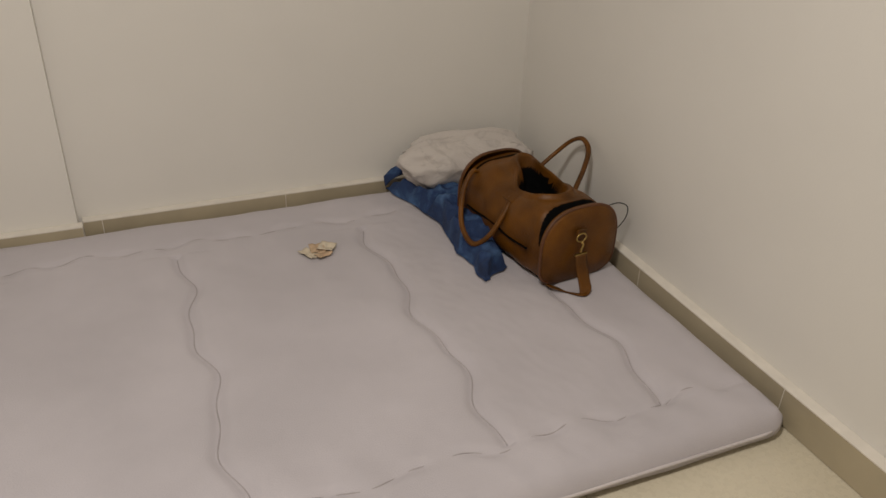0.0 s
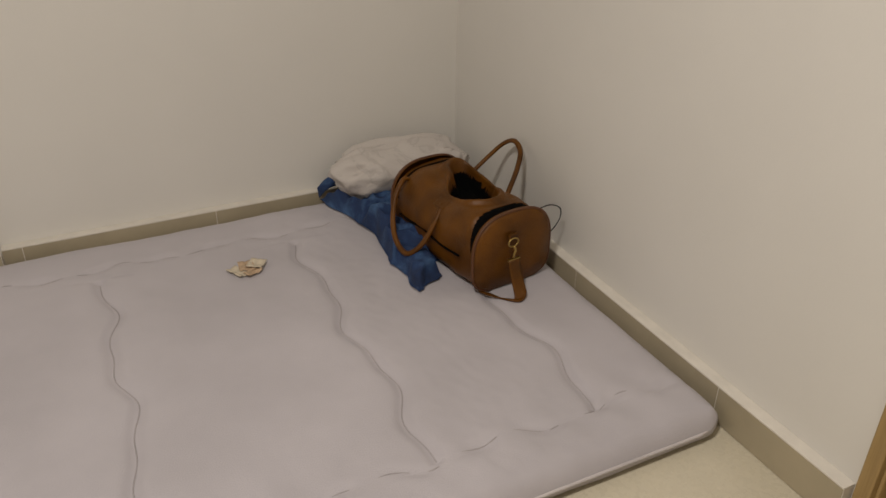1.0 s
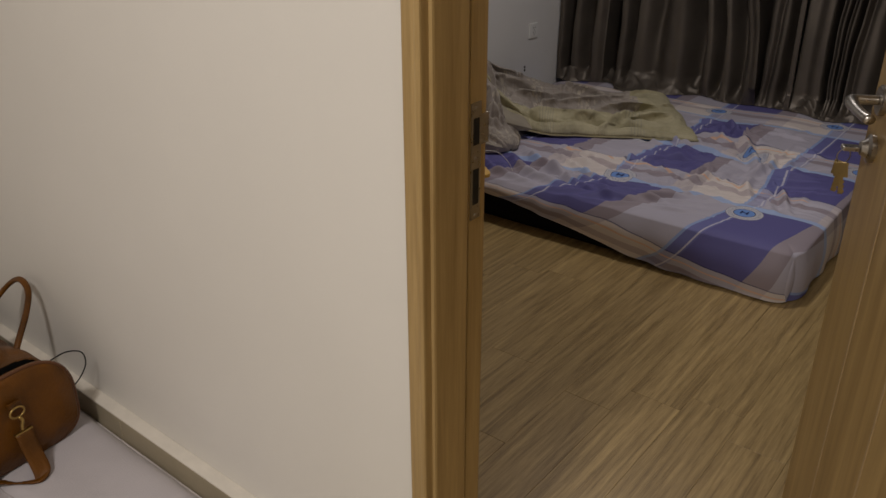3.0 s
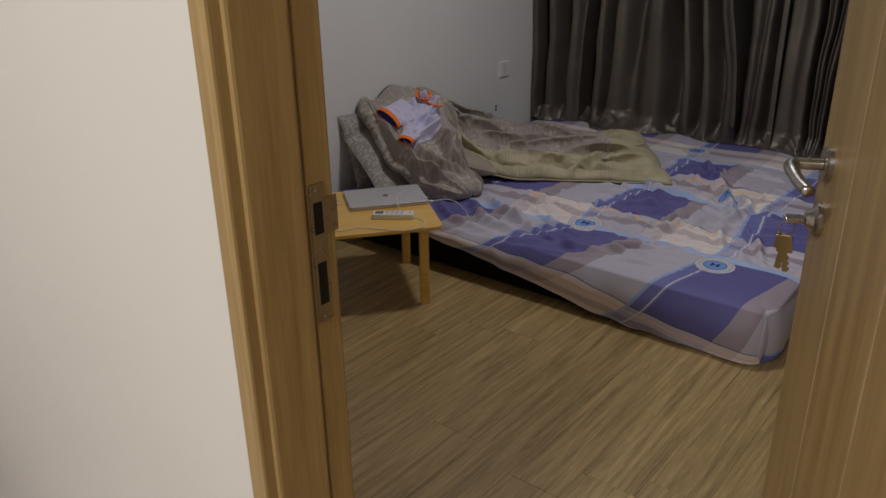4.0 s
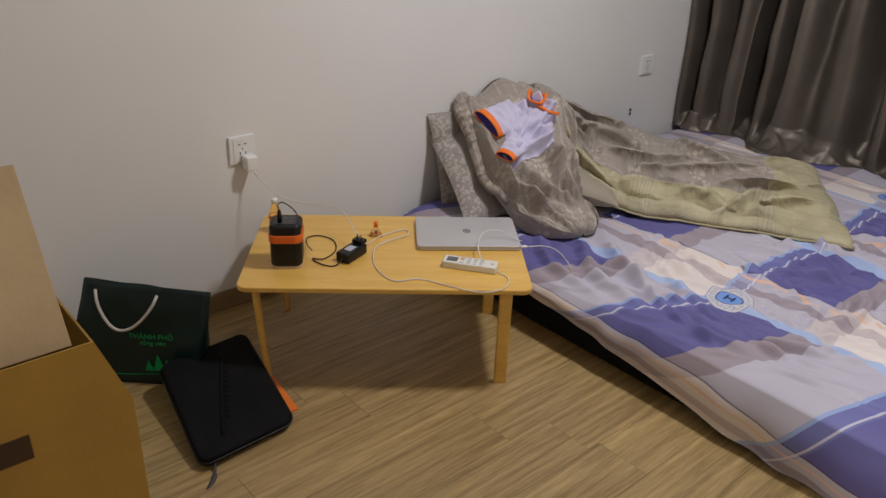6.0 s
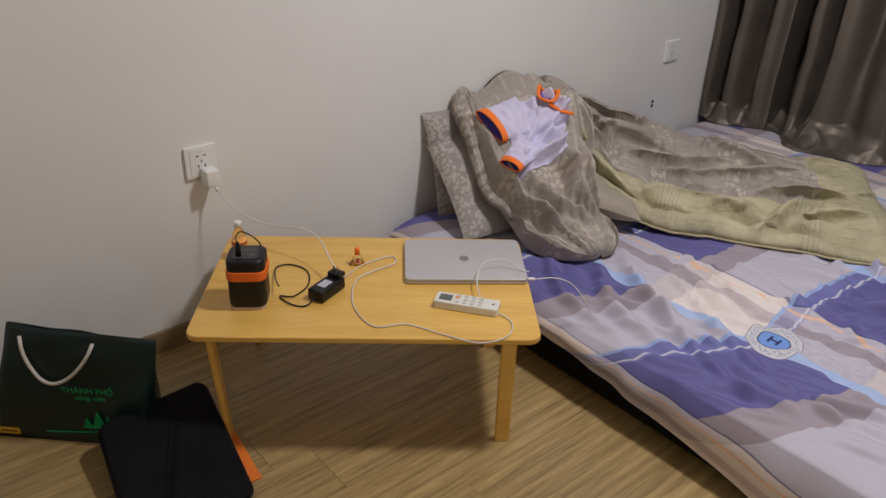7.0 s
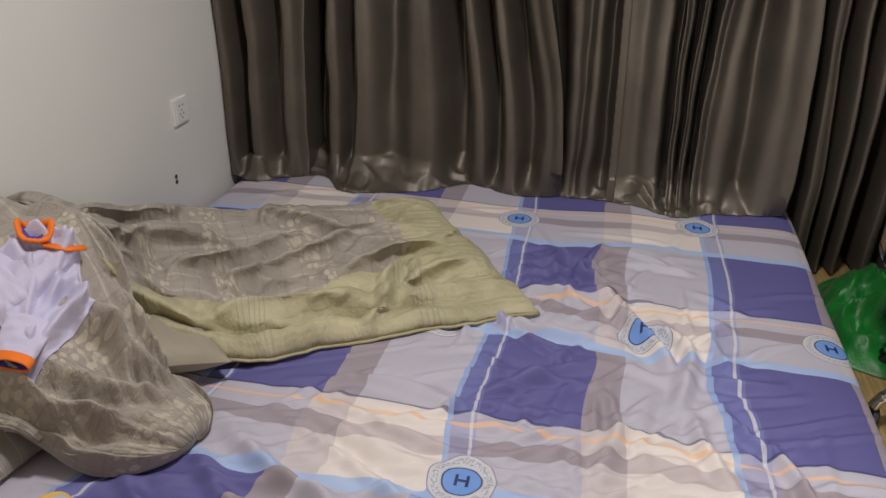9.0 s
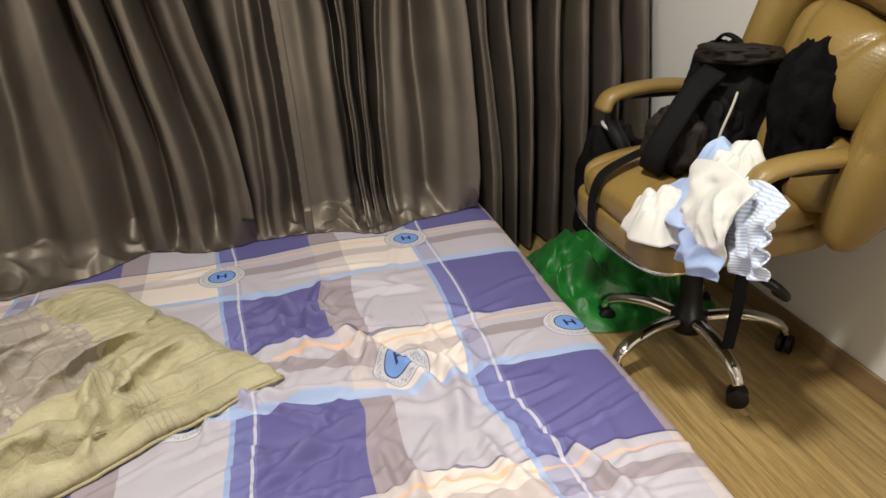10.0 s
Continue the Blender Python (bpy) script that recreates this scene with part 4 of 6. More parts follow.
quilt = empty("quilt", "crumpled taupe striped quilt heaped on the pillows, olive lining folded over", "quilt", pose(0, 0, 0))
RIM = spline([(0.74, -0.80, 0), (0.58, -0.84, 0), (0.40, -0.82, 0), (0.24, -0.66, 0), (0.13, -0.32, 0), (0.10, 0.05, 0), (0.13, 0.42, 0), (0.24, 0.68, 0), (0.40, 0.80, 0), (0.52, 0.82, 0)], 121)


def rim_pt(u, v):
    """The plump rolled edge of the quilt round the hollow that holds the shirt."""
    k = min(int(u * 120), 119)
    at = [heap_at(RIM[j].x, RIM[j].y, 0.004) for j in (max(k - 2, 0), k, min(k + 3, 120))]
    way = (at[2] - at[0]).normalized()
    side = way.cross(Vector((0.35, -0.55, 0.75))).normalized()
    up = side.cross(way).normalized()
    r = (0.036 + 0.007 * nz(u * 7, 0, 3, 1.0)) * math.sin(math.pi * min(1.0, max(0.0, u * 0.96 + 0.02))) ** 0.5
    a = 2 * math.pi * v
    r *= 1 + 0.16 * nz(u * 16, math.sin(a) * 1.3, 4, 1.0) + 0.10 * (0.5 - abs(nz(u * 34 + v, math.cos(a), 8, 1.0)) * 2)
    p = at[1] + side * (r * 1.15 * math.cos(a)) + up * (r * math.sin(a))
    p.y, p.z = min(p.y, NORTH - 0.012), max(p.z, 0.212)
    return p


part("rolled_rim", sheet(lambda u, v: rim_pt(v, 1 - u), 28, 200, lambda u, v: (1.1 * v, 0.24 * u), wrap=True), QUILT, quilt)
ob = part("rolled_end", sheet(lambda u, v: heap_at(u, 2 * v - 1), 210, 180, lambda u, v: (0.75 * u, 0.62 * v)), QUILT, quilt)

FRONT = [(2.285, -0.265, 0.452), (2.305, -0.335, 0.385), (2.350, -0.450, 0.262), (2.435, -0.645, 0.218), (2.615, -0.92, 0.212), (2.812, -1.225, 0.209)]
BACK = [(2.42, -0.06, 0.43), (2.62, -0.04, 0.39), (2.86, -0.05, 0.31), (3.08, -0.20, 0.25), (3.28, -0.48, 0.225), (3.43, -0.78, 0.212)]
FR, BK = spline(FRONT, 201), spline(BACK, 201)


TAIL_FOLDS = [
    ([(0.10, 0.50), (0.35, 0.40), (0.60, 0.44), (0.80, 0.40)], 0.058, 0.030),
    ([(0.25, 0.58), (0.45, 0.52), (0.62, 0.55)], 0.051, 0.024),
    ([(0.55, 0.26), (0.75, 0.32), (0.95, 0.44)], 0.054, 0.020),
    ([(0.70, 0.22), (0.90, 0.30), (1.05, 0.42)], 0.044, 0.017),
    ([(0.15, 0.30), (0.35, 0.26), (0.50, 0.30)], 0.051, 0.022),
    ([(0.05, 0.42), (0.20, 0.36), (0.30, 0.34)], 0.051, 0.019),
    ([(0.85, 0.56), (1.00, 0.46), (1.16, 0.40)], 0.041, 0.019),
    ([(0.95, 0.20), (1.08, 0.28), (1.20, 0.30)], 0.044, 0.017),
    ([(1.02, 0.10), (1.14, 0.18), (1.24, 0.22)], 0.034, 0.014),
    ([(0.60, 0.08), (0.80, 0.12), (1.00, 0.09)], 0.037, 0.015),
    ([(0.30, 0.06), (0.50, 0.09), (0.70, 0.06)], 0.031, 0.012),
]
TAIL_FOLDS += stray_folds(38, 41, 0.05, 1.25, 0.04, 0.58, 20, 60, (0.08, 0.26), (0.010, 0.022), (0.008, 0.014))
TAIL_FOLDS += stray_folds(110, 43, 0.03, 1.28, 0.02, 0.60, 40, 60, (0.05, 0.16), (0.002, 0.005), (0.006, 0.010))
TAIL_Z = fold_field(0.0, 1.3, 0.0, 0.62, 420, 220, TAIL_FOLDS, 0.06, 4.5, 7)


def tail_pt(u, v):
    """u runs from the heap to the far corner, v from under the front edge over the top to the back."""
    vv = max(0.0, (v - 0.05) / 0.95)
    i, q = min(int(u * 200), 199), u * 200 - min(int(u * 200), 199)
    f, b = FR[i].lerp(FR[i + 1], q), BK[i].lerp(BK[i + 1], q)
    p = f.lerp(b, vv)
    e = vv * 0.60
    end = smoothstep(1.0, 0.80, u)
    x, y = p.x, p.y
    ground = max(p.z, 0.206)
    rnd_front = math.sqrt(max(0.0, 1 - (1 - min(e / 0.022, 1.0)) ** 2))
    rnd_back = math.sqrt(max(0.0, 1 - (1 - min((0.60 - e) / 0.06, 1.0)) ** 2))
    rnd_end = math.sqrt(max(0.0, 1 - (1 - min((1 - u) / 0.05, 1.0)) ** 2))
    body = rnd_front * rnd_back * rnd_end
    z = ground + body * (0.026 + 0.018 * end + 0.045 * (1 - u) * smoothstep(0.0, 0.25, u) * smoothstep(0.05, 0.25, e))
    z += body * 0.045 * math.tanh(1.35 * TAIL_Z(u * 1.3, vv * 0.62) / 0.045) * (0.7 + 0.3 * smoothstep(0.10, 0.2, e)) * (0.45 + 0.55 * smoothstep(0.0, 0.35, u))
    # turned border: a lower lap, a crease, and a plump fold behind it
    amp = (0.75 + 0.5 * nz(u * 6, 2, 5, 1.2)) * (0.25 + 0.75 * end)
    at = 0.058 + 0.012 * nz(u * 5, 7, 2, 1.0)
    z += amp * body * (0.012 * math.exp(-((e - 0.028) / 0.018) ** 2) - 0.026 * math.exp(-((e - at) / 0.010) ** 2) + 0.050 * math.exp(-((e - at - 0.040) / 0.026) ** 2) - 0.030 * math.exp(-((e - at - 0.092) / 0.020) ** 2))
    z -= body * 0.022 * math.exp(-((vv - 0.55 - 0.2 * u) / 0.04) ** 2) * smoothstep(0.15, 0.4, u) * end
    # folds lean over towards the front
    lean = (f - b).normalized()
    over = body * (0.9 * max(0.0, TAIL_Z(u * 1.3, vv * 0.62)) + amp * 0.040 * math.exp(-((e - at - 0.028) / 0.020) ** 2))
    x, y = x + lean.x * min(over, 0.05), y + lean.y * min(over, 0.05)
    if v < 0.05:
        # tucked back under
        k = 1 - v / 0.05
        x, y, z = x + 0.05 * k * 0.75, y + 0.05 * k * 0.6, ground - 0.004 * k
    x += 0.024 * nz(x * 3, y * 3, 4, 2) + 0.007 * nz(x * 12, y * 12, 8, 2)
    y += 0.020 * nz(x * 3, y * 3, 14, 2) + 0.007 * nz(x * 12, y * 12, 18, 2)
    return (x, min(y, NORTH - 0.02), z)


def bordered_quilt():
    """The quilt cloth with its olive lining turned over along the border."""
    m = QUILT.copy()
    m.name = "taupe_quilt_with_olive_border"
    nt = m.node_tree
    b = [q for q in nt.nodes if q.type == "BSDF_PRINCIPLED"][0]
    taupe = b.inputs["Base Color"].links[0].from_socket
    t = nt.nodes.new("ShaderNodeUVMap")
    t.uv_map = "flat"
    sep = nt.nodes.new("ShaderNodeSeparateXYZ")
    nt.links.new(t.outputs[0], sep.inputs[0])
    wob = mth(nt, "MULTIPLY_ADD", noise_fac(nt, t.outputs[0], 7, 3), 0.05, -0.025)
    far = mth(nt, "MAXIMUM", mth(nt, "SUBTRACT", sep.outputs[0], 0.85), 0.0)
    lim = mth(nt, "ADD", mth(nt, "MULTIPLY_ADD", far, 0.45, 0.142), wob)
    front = mth(nt, "LESS_THAN", sep.outputs[1], lim)
    side = mth(nt, "GREATER_THAN", mth(nt, "ADD", sep.outputs[0], wob), 1.135)
    mask = mth(nt, "MAXIMUM", front, side)
    n1 = noise_fac(nt, t.outputs[0], 9, 5, 0.65)
    olive = ramp(nt, n1, [(0.3, (0.36, 0.325, 0.20)), (0.7, (0.54, 0.49, 0.325))])
    st = mth(nt, "LESS_THAN", mth(nt, "FRACT", mth(nt, "MULTIPLY", mth(nt, "ADD", sep.outputs[0], 3), 1 / 0.012)), 0.3)
    zone = mth(nt, "LESS_THAN", mth(nt, "FRACT", mth(nt, "MULTIPLY", mth(nt, "ADD", sep.outputs[0], 3.02), 1 / 0.34)), 0.20)
    olive = mixc(nt, mth(nt, "MULTIPLY", mth(nt, "MULTIPLY", st, zone), 0.5), olive, (0.30, 0.28, 0.23))
    nt.links.new(mixc(nt, mask, taupe, olive), b.inputs["Base Color"])
    return m


ob = part("spread", sheet(tail_pt, 240, 150, lambda u, v: (u * 1.3, max(0.0, v - 0.05) * 0.65)), bordered_quilt(), quilt, "taupe quilt length with turned olive border")
thick(ob, 0.006, -1)
rim = [Vector(tail_pt(k / 80, 0.05)) for k in range(81)]
part("bound_edge", tube(rim, 0.004, 8), OLIVE, quilt, smooth=True)


def cushion(w, d, h, seed, crease=0.008, nu=60, nv=44):
    """A stuffed pillow with pinched corners, lying in its own plane."""
    def pt(u, v):
        a = u * 2 - 1
        vv = v * 2
        top = vv <= 1
        b = (vv if top else 2 - vv) * 2 - 1
        e = (1 - abs(a) ** 2.6) * (1 - abs(b) ** 2.6)
        z = h / 2 * max(e, 0) ** 0.55 * (1 if top else -1)
        x = a * w / 2 * (1 - 0.05 * (1 - b * b) * abs(a) ** 3)
        y = b * d / 2 * (1 - 0.05 * (1 - a * a) * abs(b) ** 3)
        z += crease * nz(x * 1.5, y * 1.5, seed + (0 if top else 5), 9) * max(e, 0) ** 0.5
        z += crease * 0.8 * (1 - abs(nz(x, y * 1.3, seed + 3, 7)) * 3) * max(e, 0) ** 0.5
        return (x, y, z)
    return sheet(pt, nu, nv * 2, lambda u, v: (u * w, (v if v < 0.5 else 1 - v) * 2 * d))


def case_cloth():
    m, nt, b = nodes_of("grey_striped_pillowcase", 0.75, 0, 0.15)
    t = nt.nodes.new("ShaderNodeUVMap")
    t.uv_map = "flat"
    sep = nt.nodes.new("ShaderNodeSeparateXYZ")
    nt.links.new(t.outputs[0], sep.inputs[0])
    big = noise_fac(nt, t.outputs[0], 7, 4)
    col = ramp(nt, big, [(0.3, (0.24, 0.215, 0.195)), (0.7, (0.31, 0.275, 0.25))])
    ln = mth(nt, "LESS_THAN", mth(nt, "FRACT", mth(nt, "MULTIPLY", sep.outputs[0], 1 / 0.038)), 0.10)
    col = mixc(nt, mth(nt, "MULTIPLY", ln, 0.3), col, (0.45, 0.41, 0.37))
    vo = nt.nodes.new("ShaderNodeTexVoronoi")
    vo.inputs["Scale"].default_value = 75
    nt.links.new(t.outputs[0], vo.inputs["Vector"])
    spot = mth(nt, "MULTIPLY", mth(nt, "LESS_THAN", vo.outputs["Distance"], 0.45), mth(nt, "LESS_THAN", sep.outputs[0], 0.075))
    col = mixc(nt, mth(nt, "MULTIPLY", spot, 0.6), col, (0.48, 0.44, 0.40))
    nt.links.new(col, b.inputs["Base Color"])
    bump(nt, b, noise_fac(nt, t.outputs[0], 30, 4, 0.6, 1), 0.35, 0.01)
    return m


CASE = case_cloth()
p = part("pillow", cushion(0.62, 0.44, 0.115, 3), CASE, None, "grey striped pillow leaning on the wall under the quilt", category="pillow", group="bed pillows")
p.matrix_world = pose(2.21, -0.195, 0.335, 33, 0, -14)
p = part("pillow", cushion(0.60, 0.40, 0.10, 8), CASE, None, "grey striped pillow standing upright against the wall", category="pillow", group="bed pillows")
p.matrix_world = pose(2.235, -0.062, 0.325, 74, 0, -3)
p = part("pillow", cushion(0.34, 0.26, 0.11, 14), plain("beige_pillow_cotton", (0.33, 0.29, 0.225), 0.75, 0, 0.08, 8, bumpy=0.3, bscale=60), None, "beige pillow half covered by the quilt", category="pillow", group="bed pillows")
p.matrix_world = pose(2.355, -0.375, 0.275, 16, 6, 50)

# polo shirt on the heap
LILAC = plain("lilac_knit", (0.56, 0.53, 0.70), 0.8, 0, 0.06, 10, bumpy=0.3, bscale=220, sheen=0.2)
ORANGE = plain("orange_trim", (0.85, 0.185, 0.012), 0.7, 0, 0.06, 20)
VIOLET = plain("violet_lining", (0.07, 0.05, 0.30), 0.8, 0, 0.1, 20)
shirt = empty("polo_shirt", "crumpled lilac polo shirt with orange collar and cuffs on the quilt", "shirt", pose(0, 0, 0))


def patch(corners, nu, nv, up, amp, seed):
    """A rumpled piece of cloth over four (s, a) places of the heap."""
    A, B, C, D = [Vector((p, q, 0)) for p, q in corners]
    wr = fold_field(0, 1, 0, 1, 60, 60, stray_folds(9, seed, 0.1, 0.9, 0.1, 0.9, 50 * seed, 50, (0.3, 0.9), (amp * 0.8, amp * 1.5), (0.05, 0.09)), amp, 3.0, seed)

    def pt(u, v):
        q = A.lerp(B, u).lerp(D.lerp(C, u), v)
        ed = min(u, 1 - u, v, 1 - v)
        s, a = q.x + 0.02 * nz(u * 1.5, v * 1.5, seed, 1.3), q.y + 0.035 * nz(u * 1.5, v * 1.5, seed + 4, 1.3)
        k = smoothstep(0, 0.14, ed)
        return heap_at(s, a, 0.005 + up * k + k * wr(u, v))
    return sheet(pt, nu, nv)


part("body", patch([(0.39, -0.26), (0.42, 0.27), (0.60, 0.10), (0.665, -0.46)], 80, 80, 0.020, 0.016, 3), LILAC, shirt)
part("shoulder", patch([(0.40, -0.12), (0.42, 0.27), (0.50, 0.22), (0.52, -0.14)], 50, 40, 0.030, 0.012, 9), LILAC, shirt)


def lofted_sleeve(a, b, c, d, mouth_up, name):
    """A short sleeve from its open mouth (a to b) to the shoulder (c to d), with a ribbed band and a violet inside."""
    A, B, C, D = heap_at(*a, 0.016), heap_at(*b, 0.016), heap_at(*c, 0.022), heap_at(*d, 0.022)
    out = (heap_at((a[0] + b[0]) / 2, (a[1] + b[1]) / 2, 0.1) - heap_at((a[0] + b[0]) / 2, (a[1] + b[1]) / 2, 0.0)).normalized()

    def loft(u, v, grow=0.0):
        P, Q = A.lerp(C, v), B.lerp(D, v)
        mid, half = (P + Q) / 2, (Q - P) / 2
        t = 2 * math.pi * u
        up = (mouth_up * (1 - 0.35 * v) + grow)
        p = mid + half * (1 + grow / half.length) * math.cos(t) + out * up * (math.sin(t) if math.sin(t) > 0 else 0.45 * math.sin(t))
        return p + out * 0.007 * nz(u * 6, v * 4, 3, 1.4) * smoothstep(0.1, 0.4, v)
    part(name, sheet(lambda u, v: loft(u, 0.10 + 0.9 * v), 48, 26, wrap=True), LILAC, shirt)
    o = part("cuff", sheet(lambda u, v: loft(u, 0.19 * v, 0.0016), 48, 5, wrap=True), ORANGE, shirt, "orange ribbed band")
    thick(o, 0.003, 0)
    o = part("inside", sheet(lambda u, v: loft(u, 0.03 + 0.5 * v, -0.003 - 0.010 * v), 40, 8, wrap=True), VIOLET, shirt, "violet inside of the opening")
    return o


lofted_sleeve((0.38, -0.67), (0.51, -0.45), (0.39, -0.20), (0.52, -0.16), 0.028, "sleeve")
lofted_sleeve((0.585, -0.63), (0.645, -0.52), (0.52, -0.32), (0.60, -0.14), 0.020, "sleeve")
ring = [heap_at(0.415 + 0.030 * math.cos(t), 0.04 + 0.065 * math.sin(t), 0.044 + 0.012 * math.cos(t)) for t in [2 * math.pi * k / 36 for k in range(36)]]
part("collar", tube(ring, 0.009, 8, closed=True, flat=0.55), ORANGE, shirt, "orange ribbed collar", smooth=True)
bm2 = bmesh.new()
bm2.faces.new([bm2.verts.new(q - Vector((0, 0, 0.004))) for q in ring])
part("inside", bm2, VIOLET, shirt, "violet inside of the collar")
part("placket", tube([heap_at(0.445, 0.03, 0.046), heap_at(0.475, 0.12, 0.046), heap_at(0.490, 0.22, 0.036)], 0.010, 8, flat=0.4), ORANGE, shirt, smooth=True)

# ---- low table ----
TM = pose(1.398, -0.4715, 0.0, 0, 0, -38.4)
TZ = 0.318
table = empty("low_table", "low pine folding table with rounded corners beside the bed", "table", TM)
part("tabletop", slab(rounded(0.785, 0.485, 0.03, 6), TZ - 0.015, TZ, 0.004, 3), PINE, table, smooth=True, angle=35)


def leg(x, y, w, d, lean, name="leg"):
    o = part(name, slab(rounded(w, d, min(w, d) * 0.4, 4), 0.0, TZ - 0.0155, 0.004), PINE, table, smooth=True, angle=40)
    sh = Matrix.Identity(4)
    sh[0][2] = -lean / TZ
    o.data.transform(Matrix.Translation((x + lean, y, 0)) @ sh)


leg(0.325, -0.205, 0.036, 0.016, 0.0)
leg(0.325, 0.185, 0.036, 0.016, 0.0)
leg(-0.352, -0.195, 0.016, 0.034, 0.022)
leg(-0.352, 0.200, 0.016, 0.034, 0.022)
for sx in (0.325, -0.345):
    part("apron_rail", box((sx - 0.010, -0.19, TZ - 0.040), (sx + 0.010, 0.19, TZ - 0.0155), 0.003), PINE, table)


def on_table(x, y, rz=0.0, z=TZ):
    return pose(x, y, z, 0, 0, rz)


# portable power station
ps = empty("power_station", "small black portable power station with an orange strap", "power station", on_table(1.125, -0.375, -36))
ps.scale = (0.93, 0.93, 1.08)
part("foot", slab(rounded(0.088, 0.088, 0.02, 6), 0.0, 0.007, 0.002), plain("pale_foot", (0.55, 0.42, 0.28), 0.5), ps)
part("body", slab(rounded(0.092, 0.092, 0.022, 8), 0.0072, 0.118, 0.008, 3), BLACK, ps, smooth=True, angle=40)
o = part("strap", slab(rounded(0.098, 0.098, 0.024, 8), 0.072, 0.093, 0.002), plain("orange_silicone", (0.80, 0.15, 0.01), 0.55), ps, "orange silicone strap", smooth=True, angle=40)
part("panel", slab(rounded(0.062, 0.062, 0.01, 5), 0.1182, 0.1195, 0.0004), plain("charcoal_panel", (0.03, 0.03, 0.032), 0.45), ps)
for px, py in ((-0.018, 0.014), (0.0, 0.014), (0.018, 0.014), (0.016, -0.012)):
    part("port", box((px - 0.006, py - 0.003, 0.1196), (px + 0.006, py + 0.003, 0.1201)), plain("grey_port", (0.12, 0.12, 0.12), 0.4), ps)
part("plug", lathe([(0.007, 0.1196), (0.007, 0.135), (0.005, 0.148), (0.003, 0.152)], 12, m=pose(-0.016, -0.014, 0)), BLACK, ps, smooth=True)
part("plug_lead", tube(spline([(-0.016, -0.014, 0.150), (-0.020, -0.008, 0.160), (-0.012, 0.02, 0.160), (0.012, 0.035, 0.142), (0.03, 0.051, 0.11), (0.036, 0.054, 0.05), (0.04, 0.056, 0.008)], 24), 0.0016, 6), BLACK, ps, smooth=True)

ad = empty("power_adapter", "black mains adapter block with a pale label", "adapter", on_table(1.285, -0.452, 20))
part("body", box((-0.046, -0.022, 0.0), (0.046, 0.022, 0.030), 0.006, seg=3), BLACK, ad, smooth=True, angle=40)
part("label_sticker", box((-0.022, -0.011, 0.0302), (0.010, 0.011, 0.0306)), plain("grey_sticker", (0.45, 0.47, 0.52), 0.5), ad)
part("plug_head", box((0.026, -0.018, 0.030), (0.052, 0.018, 0.042), 0.004), BLACK, ad)
for py in (-0.006, 0.006):
    part("prong", box((0.034, py - 0.0008, 0.042), (0.040, py + 0.0008, 0.056)), STEEL, ad)

WHITE_CABLE = plain("white_cable", (0.66, 0.64, 0.61), 0.5)
part("black_cable", tube(spline([(1.187, -0.40, TZ + 0.03), (1.215, -0.33, TZ + 0.012), (1.25, -0.275, TZ + 0.004), (1.287, -0.283, TZ + 0.003), (1.302, -0.335, TZ + 0.003), (1.268, -0.395, TZ + 0.003), (1.214, -0.42, TZ + 0.003), (1.188, -0.40, TZ + 0.003), (1.190, -0.445, TZ + 0.003), (1.212, -0.474, TZ + 0.003), (1.243, -0.468, TZ + 0.012)], 70), 0.0018, 6), BLACK, None, "thin black power lead looped on the table", category="cable", smooth=True)
part("white_cable", tube(spline([(1.328, -0.432, TZ + 0.035), (1.365, -0.415, TZ + 0.004), (1.428, -0.392, TZ + 0.003), (1.515, -0.398, TZ + 0.003), (1.500, -0.435, TZ + 0.003), (1.430, -0.440, TZ + 0.007), (1.368, -0.453, TZ + 0.006), (1.304, -0.535, TZ + 0.003), (1.288, -0.637, TZ + 0.003), (1.353, -0.677, TZ + 0.003), (1.395, -0.766, TZ + 0.003), (1.435, -0.832, TZ + 0.003), (1.500, -0.850, TZ + 0.003), (1.547, -0.815, TZ + 0.003), (1.548, -0.765, TZ + 0.005), (1.545, -0.72, TZ + 0.012), (1.575, -0.665, TZ + 0.03), (1.63, -0.625, TZ + 0.045), (1.69, -0.635, TZ + 0.040), (1.715, -0.675, TZ + 0.020), (1.735, -0.685, TZ + 0.012)], 130), 0.0016, 6), WHITE_CABLE, None, "white charging cable winding over the table", category="cable", smooth=True)

lap = empty("laptop", "closed silver aluminium laptop on the low table", "laptop", on_table(1.6445, -0.539, -37.2))
ALU = plain("silver_aluminium", (0.52, 0.51, 0.52), 0.42, 0.35, 0.03, 6, bscale=500)
part("base", slab(rounded(0.304, 0.212, 0.012, 6), 0.0015, 0.0085, 0.002), ALU, lap, smooth=True, angle=40)
part("lid", slab(rounded(0.304, 0.212, 0.012, 6), 0.0092, 0.0155, 0.002, 3), ALU, lap, smooth=True, angle=40)
for fx in (-0.13, 0.13):
    for fy in (-0.085, 0.085):
        part("foot", lathe([(0.006, 0.0), (0.006, 0.0016)], 12, m=pose(fx, fy, 0)), BLACK, lap)
part("emblem", slab([(0.013 * math.cos(t) * (1 - 0.12 * math.cos(2 * t)), 0.015 * math.sin(t)) for t in [2 * math.pi * k / 24 for k in range(24)]], 0.0155, 0.0158), plain("dark_mirror_emblem", (0.34, 0.33, 0.33), 0.25, 0.8), lap)
part("charging_plug", tube([(0.152, -0.088, 0.006), (0.168, -0.088, 0.006), (0.173, -0.088, 0.006)], [0.0042, 0.0042, 0.0025], 10), WHITE_PLASTIC, lap, smooth=True, angle=40)
